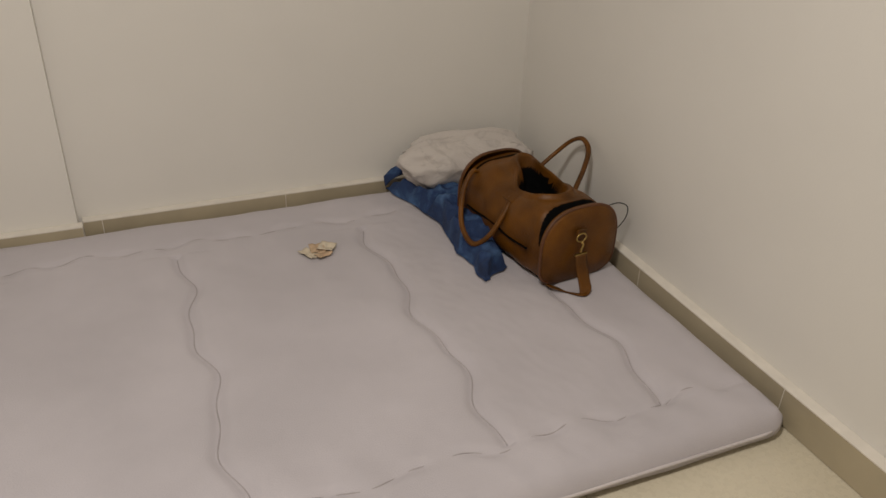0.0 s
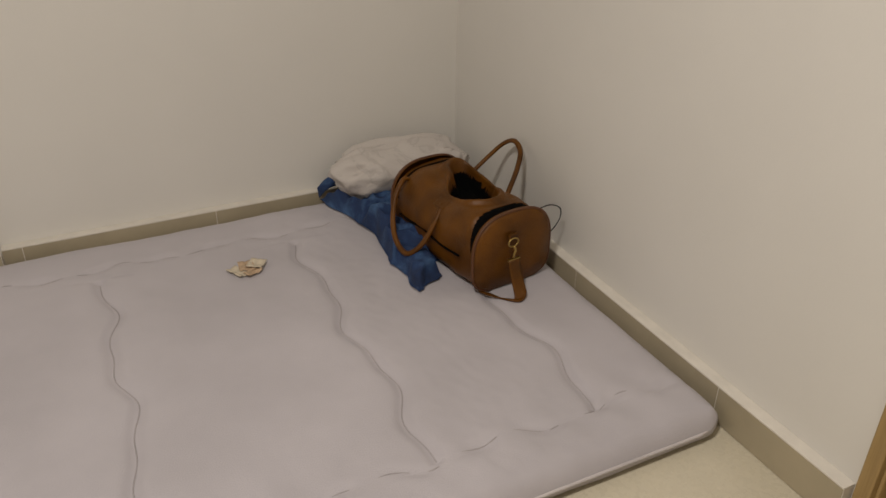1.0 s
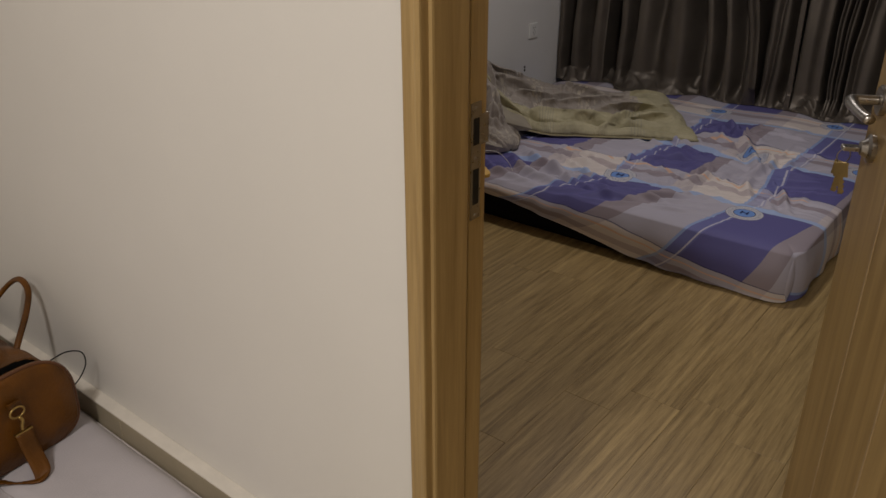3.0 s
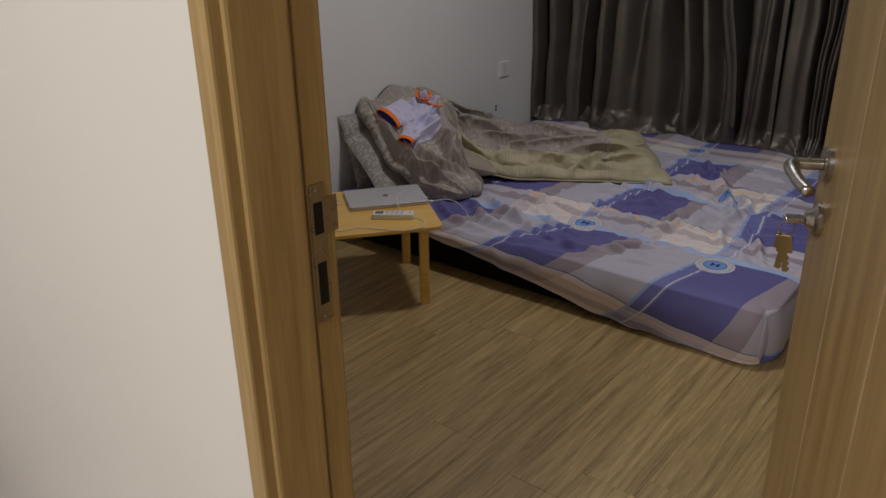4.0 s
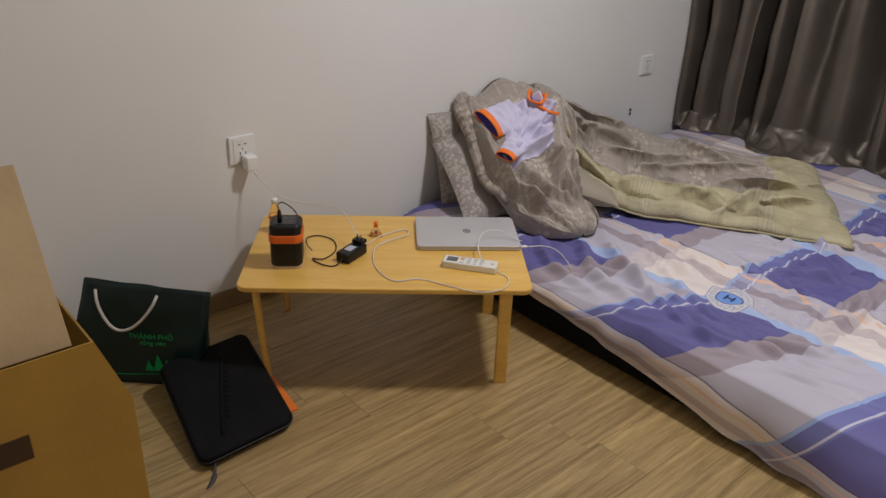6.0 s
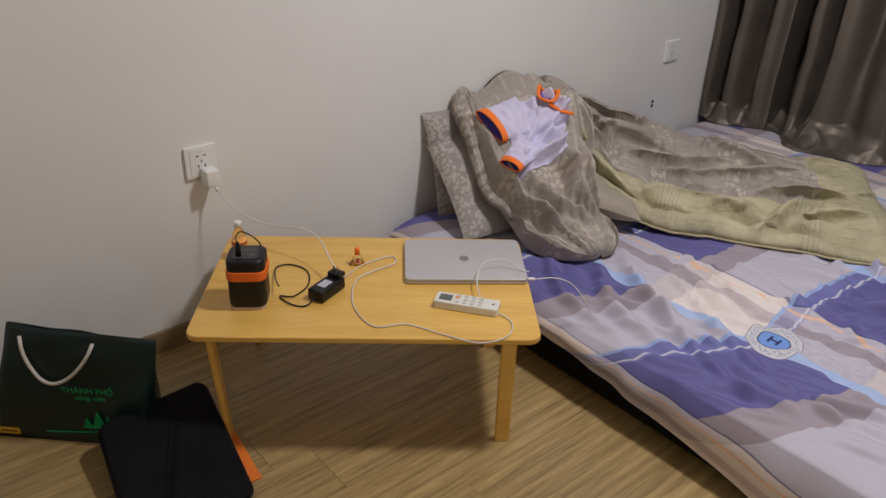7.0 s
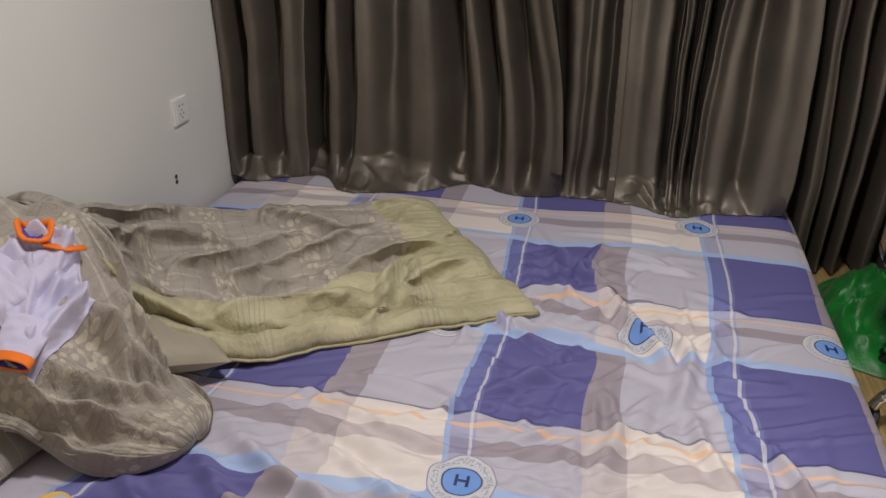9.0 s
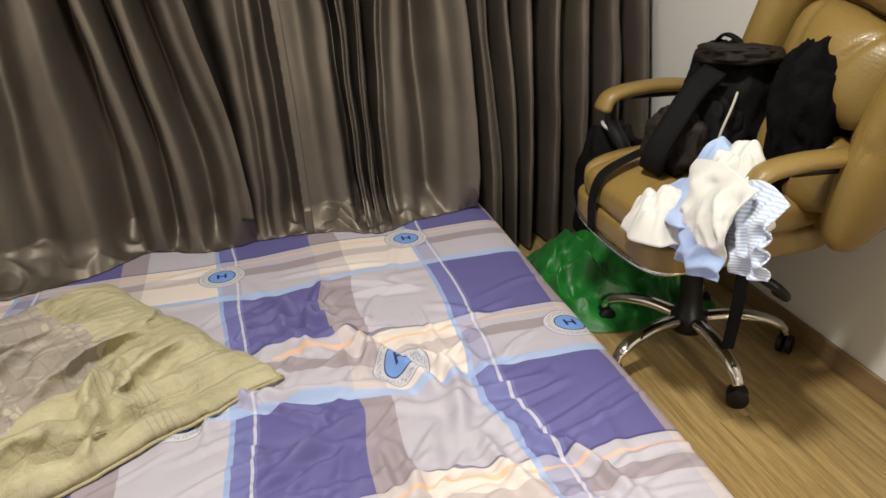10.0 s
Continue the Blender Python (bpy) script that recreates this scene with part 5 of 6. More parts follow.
part("charging_cable", tube(spline([(1.730, -0.714, 0.324), (1.775, -0.738, 0.322), (1.806, -0.765, 0.308), (1.828, -0.795, 0.270), (1.838, -0.812, 0.232)], 30), 0.0014, 6), WHITE_CABLE, None, "white cable running from the laptop onto the bed", category="cable", smooth=True)

rem = empty("remote_control", "white air conditioner remote with a small grey screen", "remote control", on_table(1.510, -0.703, -54))
bm = slab(rounded(0.152, 0.046, 0.006, 5), 0.0, 0.020, 0.003, 3)
part("case", bm, plain("warm_white_plastic", (0.70, 0.68, 0.62), 0.4), rem, smooth=True, angle=40)
part("screen", box((-0.066, -0.013, 0.020), (-0.036, 0.013, 0.0206), 0.0003), plain("grey_lcd", (0.10, 0.11, 0.11), 0.25), rem)
part("power_button", slab(rounded(0.010, 0.008, 0.003, 4, -0.024, 0.006), 0.020, 0.0215), plain("orange_button", (0.75, 0.32, 0.08), 0.5), rem)
BTN = plain("grey_button", (0.50, 0.52, 0.50), 0.5)
for i in range(4):
    for j in range(3):
        if i or j != 1:
            part("button", slab(rounded(0.011, 0.007, 0.003, 3, -0.022 + 0.018 * i, 0.0135 - 0.0135 * j), 0.020, 0.0212), BTN, rem)
part("mark", slab(rounded(0.006, 0.006, 0.0029, 4, 0.062, 0.0), 0.020, 0.0205), plain("dark_mark", (0.06, 0.05, 0.05), 0.5), rem)

CLEAR, nt, b = nodes_of("clear_plastic", 0.05)
b.inputs["Transmission Weight"].default_value = 1.0
b.inputs["IOR"].default_value = 1.25
b.inputs["Base Color"].default_value = (0.93, 0.93, 0.92, 1)
AMBER, nt, b = nodes_of("amber_liquid", 0.08)
b.inputs["Transmission Weight"].default_value = 0.7
b.inputs["IOR"].default_value = 1.2
b.inputs["Base Color"].default_value = (0.9, 0.45, 0.06, 1)

glue = empty("glue_bottle", "tiny clear glue bottle with an orange cap", "bottle", on_table(1.424, -0.378, -30))
bm = slab(rounded(0.040, 0.018, 0.005, 4), 0.0, 0.030, 0.0)
for v in bm.verts:
    if v.co.z > 0.02:
        v.co.x *= 0.32
        v.co.y *= 0.6
o = part("flask", bm, CLEAR, glue, smooth=True, angle=40)
o.visible_shadow = False
part("liquid", slab(rounded(0.034, 0.013, 0.004, 4), 0.001, 0.010), AMBER, glue)
part("sticker", box((-0.008, -0.0085, 0.006), (0.008, -0.0078, 0.024)), plain("cream_sticker", (0.65, 0.5, 0.3), 0.6), glue)
part("sticker_mark", box((-0.004, -0.0092, 0.009), (0.004, -0.0086, 0.021)), plain("red_mark", (0.4, 0.05, 0.03), 0.6), glue)
part("cap", lathe([(0.0065, 0.030), (0.0065, 0.044), (0.005, 0.048), (0.002, 0.049)], 14), ORANGE, glue, "orange screw cap", smooth=True, angle=40)

bot = empty("oil_bottle", "small plastic bottle of amber oil with a white cap", "bottle", on_table(1.205, -0.172, 10))
o = part("shell", lathe([(0.017, 0.0), (0.019, 0.004), (0.019, 0.056), (0.0185, 0.062), (0.015, 0.072), (0.009, 0.084), (0.008, 0.090)], 22), CLEAR, bot, smooth=True)
o.visible_shadow = False
part("oil", lathe([(0.016, 0.002), (0.0172, 0.005), (0.0172, 0.048)], 20), AMBER, bot, smooth=True, angle=50)
part("wrapper", lathe([(0.0193, 0.022), (0.0195, 0.023), (0.0195, 0.053), (0.0193, 0.054)], 22), plain("orange_wrapper", (0.75, 0.33, 0.06), 0.5), bot, smooth=True, angle=50)
part("wrapper_stripe", lathe([(0.0197, 0.046), (0.0197, 0.052)], 22), plain("red_stripe", (0.42, 0.06, 0.03), 0.5), bot, smooth=True, angle=50)
part("cap", lathe([(0.0095, 0.090), (0.0095, 0.103), (0.008, 0.105)], 18), WHITE_PLASTIC, bot, "white screw cap", smooth=True, angle=50)

# ---- sockets on the wall ----


def socket(x, z, label):
    s = empty("wall_socket", label, "socket", pose(x, NORTH, z), group="wall sockets")
    part("cover_plate", box((-0.043, -0.009, -0.043), (0.043, 0.0, 0.043), 0.003), WHITE_PLASTIC, s)
    part("inner_plate", box((-0.030, -0.0105, -0.036), (0.030, -0.009, 0.036), 0.0006), WHITE_PLASTIC, s)
    for dx, dz, w, h in ((-0.010, 0.018, 0.007, 0.003), (0.010, 0.018, 0.007, 0.003), (-0.0, 0.003, 0.003, 0.006), (-0.009, -0.010, 0.003, 0.008), (0.009, -0.010, 0.003, 0.008), (0.0, -0.022, 0.004, 0.006)):
        part("slot", box((dx - w / 2, -0.0111, dz - h / 2), (dx + w / 2, -0.0106, dz + h / 2)), BLACK, s)
    return s


socket(1.204, 0.525, "white double wall socket with a charger plugged in")
socket(3.250, 0.537, "white double wall socket above the bed")
ch = empty("wall_charger", "white charger cube plugged into the socket", "charger", pose(1.216, NORTH - 0.0106, 0.497))
part("cube", box((-0.020, -0.040, -0.032), (0.016, -0.0005, 0.014), 0.005, seg=3), WHITE_PLASTIC, ch, smooth=True, angle=40)
part("cable_plug", tube([(0.004, -0.034, -0.032), (0.006, -0.040, -0.046)], 0.004, 8), WHITE_PLASTIC, ch, smooth=True)
part("charger_cable", tube(spline([(1.222, -0.036, 0.452), (1.235, -0.075, 0.425), (1.262, -0.13, 0.398), (1.30, -0.20, 0.392), (1.335, -0.27, 0.402), (1.345, -0.33, 0.395), (1.335, -0.39, 0.37), (1.322, -0.437, TZ + 0.052)], 50), 0.0018, 6), WHITE_CABLE, None, "thin white cable from the charger to the adapter", category="cable", smooth=True)
for dz in (0.010, -0.008):
    part("wall_hole", lathe([(0.008, 0.0), (0.0078, 0.0012), (0.004, 0.0006)], 12, m=pose(3.178, NORTH - 0.0002, 0.324 + dz, 90)), plain("dark_wall_hole", (0.05, 0.045, 0.04), 0.9), None, "small dark drill hole in the wall", category="wall hole", smooth=False)

# ---- things on the floor beside the table ----
SHINY_GREEN = plain("dark_green_glossy_paper", (0.005, 0.019, 0.018), 0.34, 0, 0.3, 5, bumpy=0.12, bscale=12, coat=0.08, spec=0.35)
FOIL, nt, b = nodes_of("green_foil_print", 0.3, 0.6)
b.inputs["Base Color"].default_value = (0.01, 0.42, 0.14, 1)
bag_dir = Vector((0.715, -0.70, 0)).normalized()
bag_nrm = Vector((-bag_dir.y, bag_dir.x, 0))
if bag_nrm.y < 0:
    bag_nrm = -bag_nrm
bm_m = Matrix((bag_dir, bag_nrm, (0, 0, 1))).transposed().to_4x4()
bm_m.translation = Vector((0.585, -0.082, 0.0))
gift = empty("paper_bag", "dark green glossy paper carrier bag with white rope handle", "bag", bm_m)
BW, BD, BHT = 0.365, 0.11, 0.305


def bag_face(front):
    def pt(u, v):
        x = BW * u + (0.075 * v) * (1 - u) + 0.035 * v * u
        y = 0.030 * v * v if front else BD - 0.074 * v
        y += 0.010 * nz(u * 3, v * 3, 2 if front else 6, 1.2) * v
        z = BHT * v * (1 - 0.07 * u) + 0.001
        return (x, y, z)
    return pt


for nm, fr in (("front_panel", True), ("back_panel", False)):
    o = part(nm, sheet(bag_face(fr), 24, 20), SHINY_GREEN, gift)
    thick(o, 0.0012, 0)
for nm, u in (("side_panel", 0.0), ("side_panel", 1.0)):
    def gusset(a, v, u=u):
        p, q = Vector(bag_face(True)(u, v)), Vector(bag_face(False)(u, v))
        r = p.lerp(q, a)
        r.x += (0.035 if u == 0 else 0.014) * (1 - abs(2 * a - 1)) * v * (1 if u == 0 else 1)
        return r
    o = part(nm, sheet(gusset, 8, 16), SHINY_GREEN, gift)
    thick(o, 0.0012, 0)
part("bottom_panel", box((0, 0.001, 0.0), (BW, BD - 0.001, 0.003)), SHINY_GREEN, gift)
rope = []
for k in range(25):
    t = k / 24
    u = 0.12 + 0.50 * t
    s = math.sin(math.pi * t) ** 0.7
    p = bag_face(True)(u, 0.93 - 0.36 * s)
    rope.append((p[0], p[1] - 0.008 - 0.006 * s, p[2]))
part("rope_handle", tube(rope, 0.0042, 8), plain("white_rope", (0.62, 0.59, 0.52), 0.8, bumpy=0.6, bscale=200), gift, "white cotton rope handle", smooth=True)


def lettering(text, size, x, z, parent, mat, y=-0.006):
    cu = bpy.data.curves.new("lettering", "FONT")
    cu.body, cu.size, cu.extrude = text, size, 0.0004
    cu.materials.append(mat)
    o = new("lettering", cu)
    o.parent = parent
    o.matrix_local = pose(x, y, z, 88, 0, 0)
    return o


lettering("THÀNH PHỐ", 0.021, 0.190, 0.150, gift, FOIL, -0.004)
lettering("công viên", 0.019, 0.218, 0.131, gift, FOIL, -0.004)
for tx, th, tw in ((0.235, 0.030, 0.014), (0.262, 0.048, 0.020), (0.285, 0.036, 0.016), (0.305, 0.026, 0.012)):
    bt = bmesh.new()
    for q in range(4):
        zz, ww = 0.048 + th * q / 4.5, tw * (1 - q / 4.6)
        f = [bt.verts.new((tx + a * ww, -0.003, zz + c)) for a, c in ((-1, 0), (1, 0), (0.15, th * 0.38), (-0.15, th * 0.38))]
        bt.faces.new(f)
    o = part("tree_print", bt, FOIL, gift)
    thick(o, 0.0006, 0)
arc = [(x, -0.003, 0.030 + 0.024 * ((x - 0.13) / 0.25) ** 1.6) for x in np.linspace(0.13, 0.37, 16)]
part("arc_print", tube(arc, 0.0014, 5, flat=0.3), FOIL, gift)
part("price_tag", box((0.012, -0.0022, 0.012), (0.062, -0.0004, 0.030), 0.0005), plain("yellow_tag", (0.62, 0.36, 0.02), 0.5), gift)
for k in range(4):
    part("tag_bar", box((0.018 + 0.010 * k, -0.0027, 0.019), (0.026 + 0.010 * k, -0.0023, 0.023)), BLACK, gift)

# laptop sleeve propped on the bag's foot
sl_o, sl_x, sl_y = Vector((0.700, -0.662, 0.004)), Vector((0.262, 0.012, 0)), Vector((0.075, 0.355, 0.060))
ex = sl_x.normalized()
ez = ex.cross(sl_y.normalized()).normalized()
ey = ez.cross(ex)
sm = Matrix((ex, ey, ez)).transposed().to_4x4()
sm.translation = sl_o
sleeve = empty("laptop_sleeve", "black padded nylon laptop sleeve lying on the floor", "sleeve", sm)
SH = (sl_y.dot(ex))
bm = slab(rounded(0.262, 0.365, 0.03, 7, 0.131, 0.1825), 0.0, 0.030, 0.011, 4)
for v in bm.verts:
    v.co.x += v.co.y * 0.20
    v.co.z += 0.004 * nz(v.co.x, v.co.y, 1, 14)
part("pouch", bm, BLACK_CLOTH, sleeve, smooth=True, angle=50)
zp = [(x + y * 0.20, y, 0.016) for x, y in rounded(0.266, 0.369, 0.031, 7, 0.131, 0.1825)]
part("zipper", tube(zp, 0.0028, 6, closed=True), BLACK, sleeve, smooth=True)
diag = [(0.085 + 0.145 * t, 0.05 + 0.27 * t, 0.0315) for t in np.linspace(0, 1, 14)]
part("pocket_zipper", tube(diag, 0.004, 6, flat=0.5), BLACK_CLOTH, sleeve, smooth=True)
for k in range(12):
    t = 0.18 + 0.06 * k
    part("embossed_bar", box((-0.004, -0.006, 0.0), (0.006, 0.004, 0.0012), 0, pose(0.098 + 0.145 * t, 0.05 + 0.27 * t, 0.0316, 0, 0, 62)), plain("dark_grey_emboss", (0.005, 0.005, 0.005), 0.8, spec=0.1), sleeve)
part("zip_pull", tube(spline([(0.035, -0.003, 0.012), (0.015, -0.035, 0.006), (-0.02, -0.062, 0.003), (-0.055, -0.085, 0.002)], 14), [0.003] * 4 + [0.006] * 10, 8, flat=0.5), plain("dark_cord", (0.035, 0.03, 0.032), 0.6), sleeve, smooth=True)
o = part("orange_folder", slab([(0, 0), (0.03, 0.0), (0.05, 0.20), (0.0, 0.20)], 0.0, 0.004, 0.0), plain("orange_card", (0.80, 0.20, 0.02), 0.5), None, "thin orange card folder under the sleeve", category="folder")
o.matrix_world = pose(0.978, -0.592, 0.0005, 0, 0, -2)

# cardboard carton behind the door jamb
CARD = plain("brown_cardboard", (0.40, 0.245, 0.045), 0.8, 0, 0.12, 7, bumpy=0.15, bscale=90)
CARD_IN = plain("pale_cardboard", (0.50, 0.38, 0.22), 0.85, 0, 0.1, 9, bumpy=0.15, bscale=90)
carton = empty("cardboard_box", "tall brown cardboard carton standing behind the doorway", "box", pose(0.115, -1.24, 0.0))
bm = bmesh.new()
pf = [(0, 0), (0.290, 0), (0.290, 0.69), (0.255, 0.79), (0, 0.79)]
fa = [bm.verts.new((x, 0, z)) for x, z in pf]
fb = [bm.verts.new((x, 0.30, z)) for x, z in pf]
bm.faces.new(fa)
bm.faces.new(fb[::-1])
for k in range(len(pf)):
    if k != 3:
        bm.faces.new((fa[k], fb[k], fb[(k + 1) % 5], fa[(k + 1) % 5]))
bmesh.ops.recalc_face_normals(bm, faces=bm.faces)
o = part("carton", bm, CARD, carton)
thick(o, 0.004, -1)
fl = part("flap", box((0.02, 0.02, 0.792), (0.235, 0.025, 1.02), 0.001, pose(0, 0, 0)), CARD_IN, carton, "pale inner flap standing up")
fl.matrix_local = Matrix.Translation((0, 0, 0.79)) @ pose(0, 0, 0, -28) @ Matrix.Translation((0, 0, -0.79))
INK = plain("dark_ink", (0.06, 0.03, 0.012), 0.8)
for k in range(3):
    part("printed_pictogram", tube([(0.185 + dx, -0.0004, 0.48 - 0.075 * k + dz) for dx, dz in rounded(0.055, 0.06, 0.01, 3)], 0.0016, 4, closed=True, flat=0.4, up=(0, 1, 0)), INK, carton)
    part("printed_mark", box((0.170, -0.0012, 0.478 - 0.075 * k), (0.182, -0.0004, 0.492 - 0.075 * k)), INK, carton)
part("printed_label", box((0.10, -0.0012, 0.66), (0.165, -0.0004, 0.695)), INK, carton)

# ---- leather holdall ----
LEATHER = plain("tan_leather", (0.112, 0.040, 0.003), 0.42, 0, 0.5, 8, bumpy=0.3, bscale=150, spec=0.25)
LEATHER_EDGE = plain("dark_leather_edge", (0.10, 0.035, 0.010), 0.5, 0, 0.2, 12)
# black of the side zips, and painted shade for the bag's openings
ZIP_AND_INSIDE_SHADE = plain("black_zip_and_inside_shade", (0.003, 0.003, 0.003), 0.95, spec=0.05)
BRASS2 = plain("antique_brass", (0.42, 0.29, 0.10), 0.35, 1.0, 0.1, 40)
bag = empty("leather_holdall", "tan leather duffel bag lying open on the floor mattress", "bag", pose(-0.234, -0.836, 0.080, 0, 0, 7.0))
BL, BWD, BTP = 0.460, 0.138, 0.240


def section(a, k=1.0):
    c, s = math.cos(a), math.sin(a)
    x = BWD * math.copysign(abs(c) ** 0.72, c) * k
    z = 0.115 + (BTP - 0.115) * abs(s) ** 0.85 * k if s >= 0 else 0.115 - 0.115 * abs(s) ** 0.42
    return x, z


def mouth(u, v):
    """How far a place lies inside the unzipped opening."""
    a = u * 2 * math.pi
    d = (a - 1.42 - 0.22 * math.sin(v * 6)) / 0.50
    w = (v - 0.55) / 0.36
    return 1 - (d * d + w * w) + 0.30 * nz(u * 12, v * 5, 4, 1.0)


def body_pt(u, v):
    a = u * 2 * math.pi
    k = 1 - 0.07 * (2 * v - 1) ** 4
    x, z = section(a, k)
    s = max(0.0, math.sin(a))
    z += (0.010 * nz(u * 9, v * 5, 1, 1.1) - 0.020 * s * math.sin(math.pi * v) ** 2)
    x += 0.008 * nz(u * 7, v * 5, 9, 1.0)
    m = mouth(u, v)
    z -= 0.075 * smoothstep(0.12, 0.55, m)
    z += 0.014 * math.exp(-((m - 0.0) / 0.18) ** 2) * s
    # unzipped gap behind the near end panel
    gap = s ** 0.5 * smoothstep(0.115, 0.05, v) * smoothstep(-0.01, 0.02, v - 0.01)
    z -= 0.016 * gap
    return (x, 0.012 + (BL - 0.024) * v, max(z, 0.001))


def body_mat(u, v):
    # black faces put the bag's inner shade into the mouth and end gaps
    s = math.sin(u * 2 * math.pi)
    if mouth(u, v) > 0.30:
        return 1
    if s > 0.12 and 0.025 < v < 0.03 + 0.075 * s ** 1.3:
        return 1
    if s > 0.12 and v > 0.93 and v < 0.965:
        return 1
    return 0


o = part("body", sheet(body_pt, 240, 170, wrap=True, mats=body_mat), [LEATHER, ZIP_AND_INSIDE_SHADE], bag)


def end_panel(y, out, name):
    bm = bmesh.new()
    rings = []
    n = 60
    for k, (sc, yo) in enumerate(((1.0, 0.0), (1.0, 0.010), (0.93, 0.020), (0.6, 0.026), (0.25, 0.027))):
        ring = []
        for i in range(n):
            x, z = section(2 * math.pi * i / n)
            ring.append(bm.verts.new((x * sc, y + out * yo, 0.11 + (z - 0.11) * sc + 0.001)))
        rings.append(ring)
    for A, B in zip(rings, rings[1:]):
        for i in range(n):
            bm.faces.new((A[i], A[(i + 1) % n], B[(i + 1) % n], B[i]))
    bm.faces.new(rings[-1])
    bmesh.ops.recalc_face_normals(bm, faces=bm.faces)
    part(name, bm, LEATHER, bag, smooth=True)
    loop = [(section(2 * math.pi * i / 60)[0] * 1.0, y + out * 0.010, max(0.006, section(2 * math.pi * i / 60)[1])) for i in range(60)]
    part("piping", tube(loop, 0.0045, 7, closed=True), LEATHER_EDGE, bag, smooth=True)


end_panel(0.012, -1, "end_panel")
end_panel(BL - 0.012, 1, "end_panel")
for sx in (-1, 1):
    zp = [(sx * (BWD + 0.002), y, 0.100 + 0.004 * math.sin(y * 30)) for y in np.linspace(0.07, 0.40, 24)]
    part("side_zip", tube(zp, 0.0045, 6, flat=0.6), ZIP_AND_INSIDE_SHADE, bag, "black side zip", smooth=True)
BI = bag.matrix_world.inverted()


def inbag(pts):
    return [BI @ Vector(p) for p in pts]


right = [(-0.145, -0.635, 0.250), (-0.118, -0.615, 0.278), (-0.075, -0.580, 0.318), (-0.042, -0.540, 0.356), (-0.036, -0.490, 0.372), (-0.050, -0.447, 0.350), (-0.090, -0.425, 0.305), (-0.145, -0.420, 0.258)]
left = [(-0.352, -0.430, 0.275), (-0.385, -0.440, 0.285), (-0.430, -0.475, 0.235), (-0.462, -0.545, 0.165), (-0.455, -0.615, 0.130), (-0.415, -0.645, 0.165), (-0.365, -0.640, 0.235), (-0.335, -0.618, 0.272)]
left = [(x - 0.024, y - 0.010, z + 0.004) for x, y, z in left]
for pts in (right, left):
    part("carry_handle", tube(spline(inbag(pts), 44), 0.0085, 10, flat=0.8), LEATHER, bag, "rolled tan leather handle", smooth=True)
    for q, nx in ((pts[0], 1), (pts[-1], 1)):
        part("handle_tab", box((-0.017, -0.026, -0.004), (0.017, 0.026, 0.004), 0.003, Matrix.Translation(BI @ Vector(q)) @ pose(0, 0, 0, 0, -30 if pts is left else 30, 0)), LEATHER, bag)
# ring, clip and shoulder strap on the near end
ry = -0.020
part("ring_tab", box((-0.038, ry - 0.010, 0.166), (-0.006, ry - 0.002, 0.186), 0.003), LEATHER, bag)
dr = [(-0.022 + 0.017 * math.cos(t), ry - 0.010, 0.160 + 0.013 * math.sin(t)) for t in [2 * math.pi * k / 24 for k in range(24)]]
part("d_ring", tube(dr, 0.0026, 8, closed=True), BRASS2, bag, "brass D ring", smooth=True)
part("snap_hook", tube(spline([(-0.022, ry - 0.013, 0.149), (-0.018, ry - 0.016, 0.138), (-0.022, ry - 0.016, 0.126), (-0.023, ry - 0.015, 0.114)], 12), 0.004, 8), BRASS2, bag, smooth=True)
part("strap_buckle", box((-0.043, ry - 0.020, 0.104), (-0.001, ry - 0.011, 0.112), 0.002), BRASS2, bag)


o = part("shoulder_strap", ribbon([(-0.022, ry - 0.018, 0.108), (-0.023, ry - 0.030, 0.070), (-0.024, ry - 0.050, 0.032), (-0.030, ry - 0.066, 0.012), (-0.048, ry - 0.066, 0.007), (-0.068, ry - 0.050, 0.007), (-0.086, ry - 0.022, 0.006), (-0.098, ry + 0.015, 0.006)], 0.040, 0, [(1, 0, 0), (1, 0, 0), (1, 0, 0), (0.9, -0.2, 0.2), (0.5, -0.8, 0.1), (0.4, -0.9, 0.1), (0.6, -0.8, 0), (0.6, -0.8, 0)]), LEATHER, bag, "wide tan leather shoulder strap", smooth=True)
thick(o, 0.004, 0)
part("thin_cord", tube(spline([(0.112, 0.03, 0.205), (0.150, 0.02, 0.212), (0.188, 0.02, 0.190), (0.196, 0.03, 0.145), (0.170, 0.04, 0.105), (0.128, 0.05, 0.085)], 30), 0.0018, 6), BLACK, bag, smooth=True)

# ---- jeans ----


def denim():
    m, nt, b = nodes_of("faded_blue_denim", 0.85, 0, 0.0)
    v = coords(nt)
    f = noise_fac(nt, v, 9, 5, 0.6, 0.5)
    # palest stops are fading; the darkest paint fold shadow into the colour
    col = ramp(nt, f, [(0.32, (0.006, 0.014, 0.045)), (0.52, (0.013, 0.036, 0.11)), (0.66, (0.05, 0.11, 0.23)), (0.80, (0.13, 0.22, 0.36))])
    tw = noise_fac(nt, coords(nt, "Object", (1, 1, 1), (0, 0, 0.8)), 420, 2)
    col = mixc(nt, 0.35, col, tw, "OVERLAY")
    nt.links.new(col, b.inputs["Base Color"])
    bump(nt, b, mth(nt, "ADD", noise_fac(nt, v, 34, 5, 0.6, 0.8), mth(nt, "MULTIPLY", tw, 0.3)), 0.5, 0.01)
    return m


DENIM = denim()
jeans = empty("jeans", "crumpled dark blue jeans on the floor mattress", "jeans", pose(0, 0, 0))


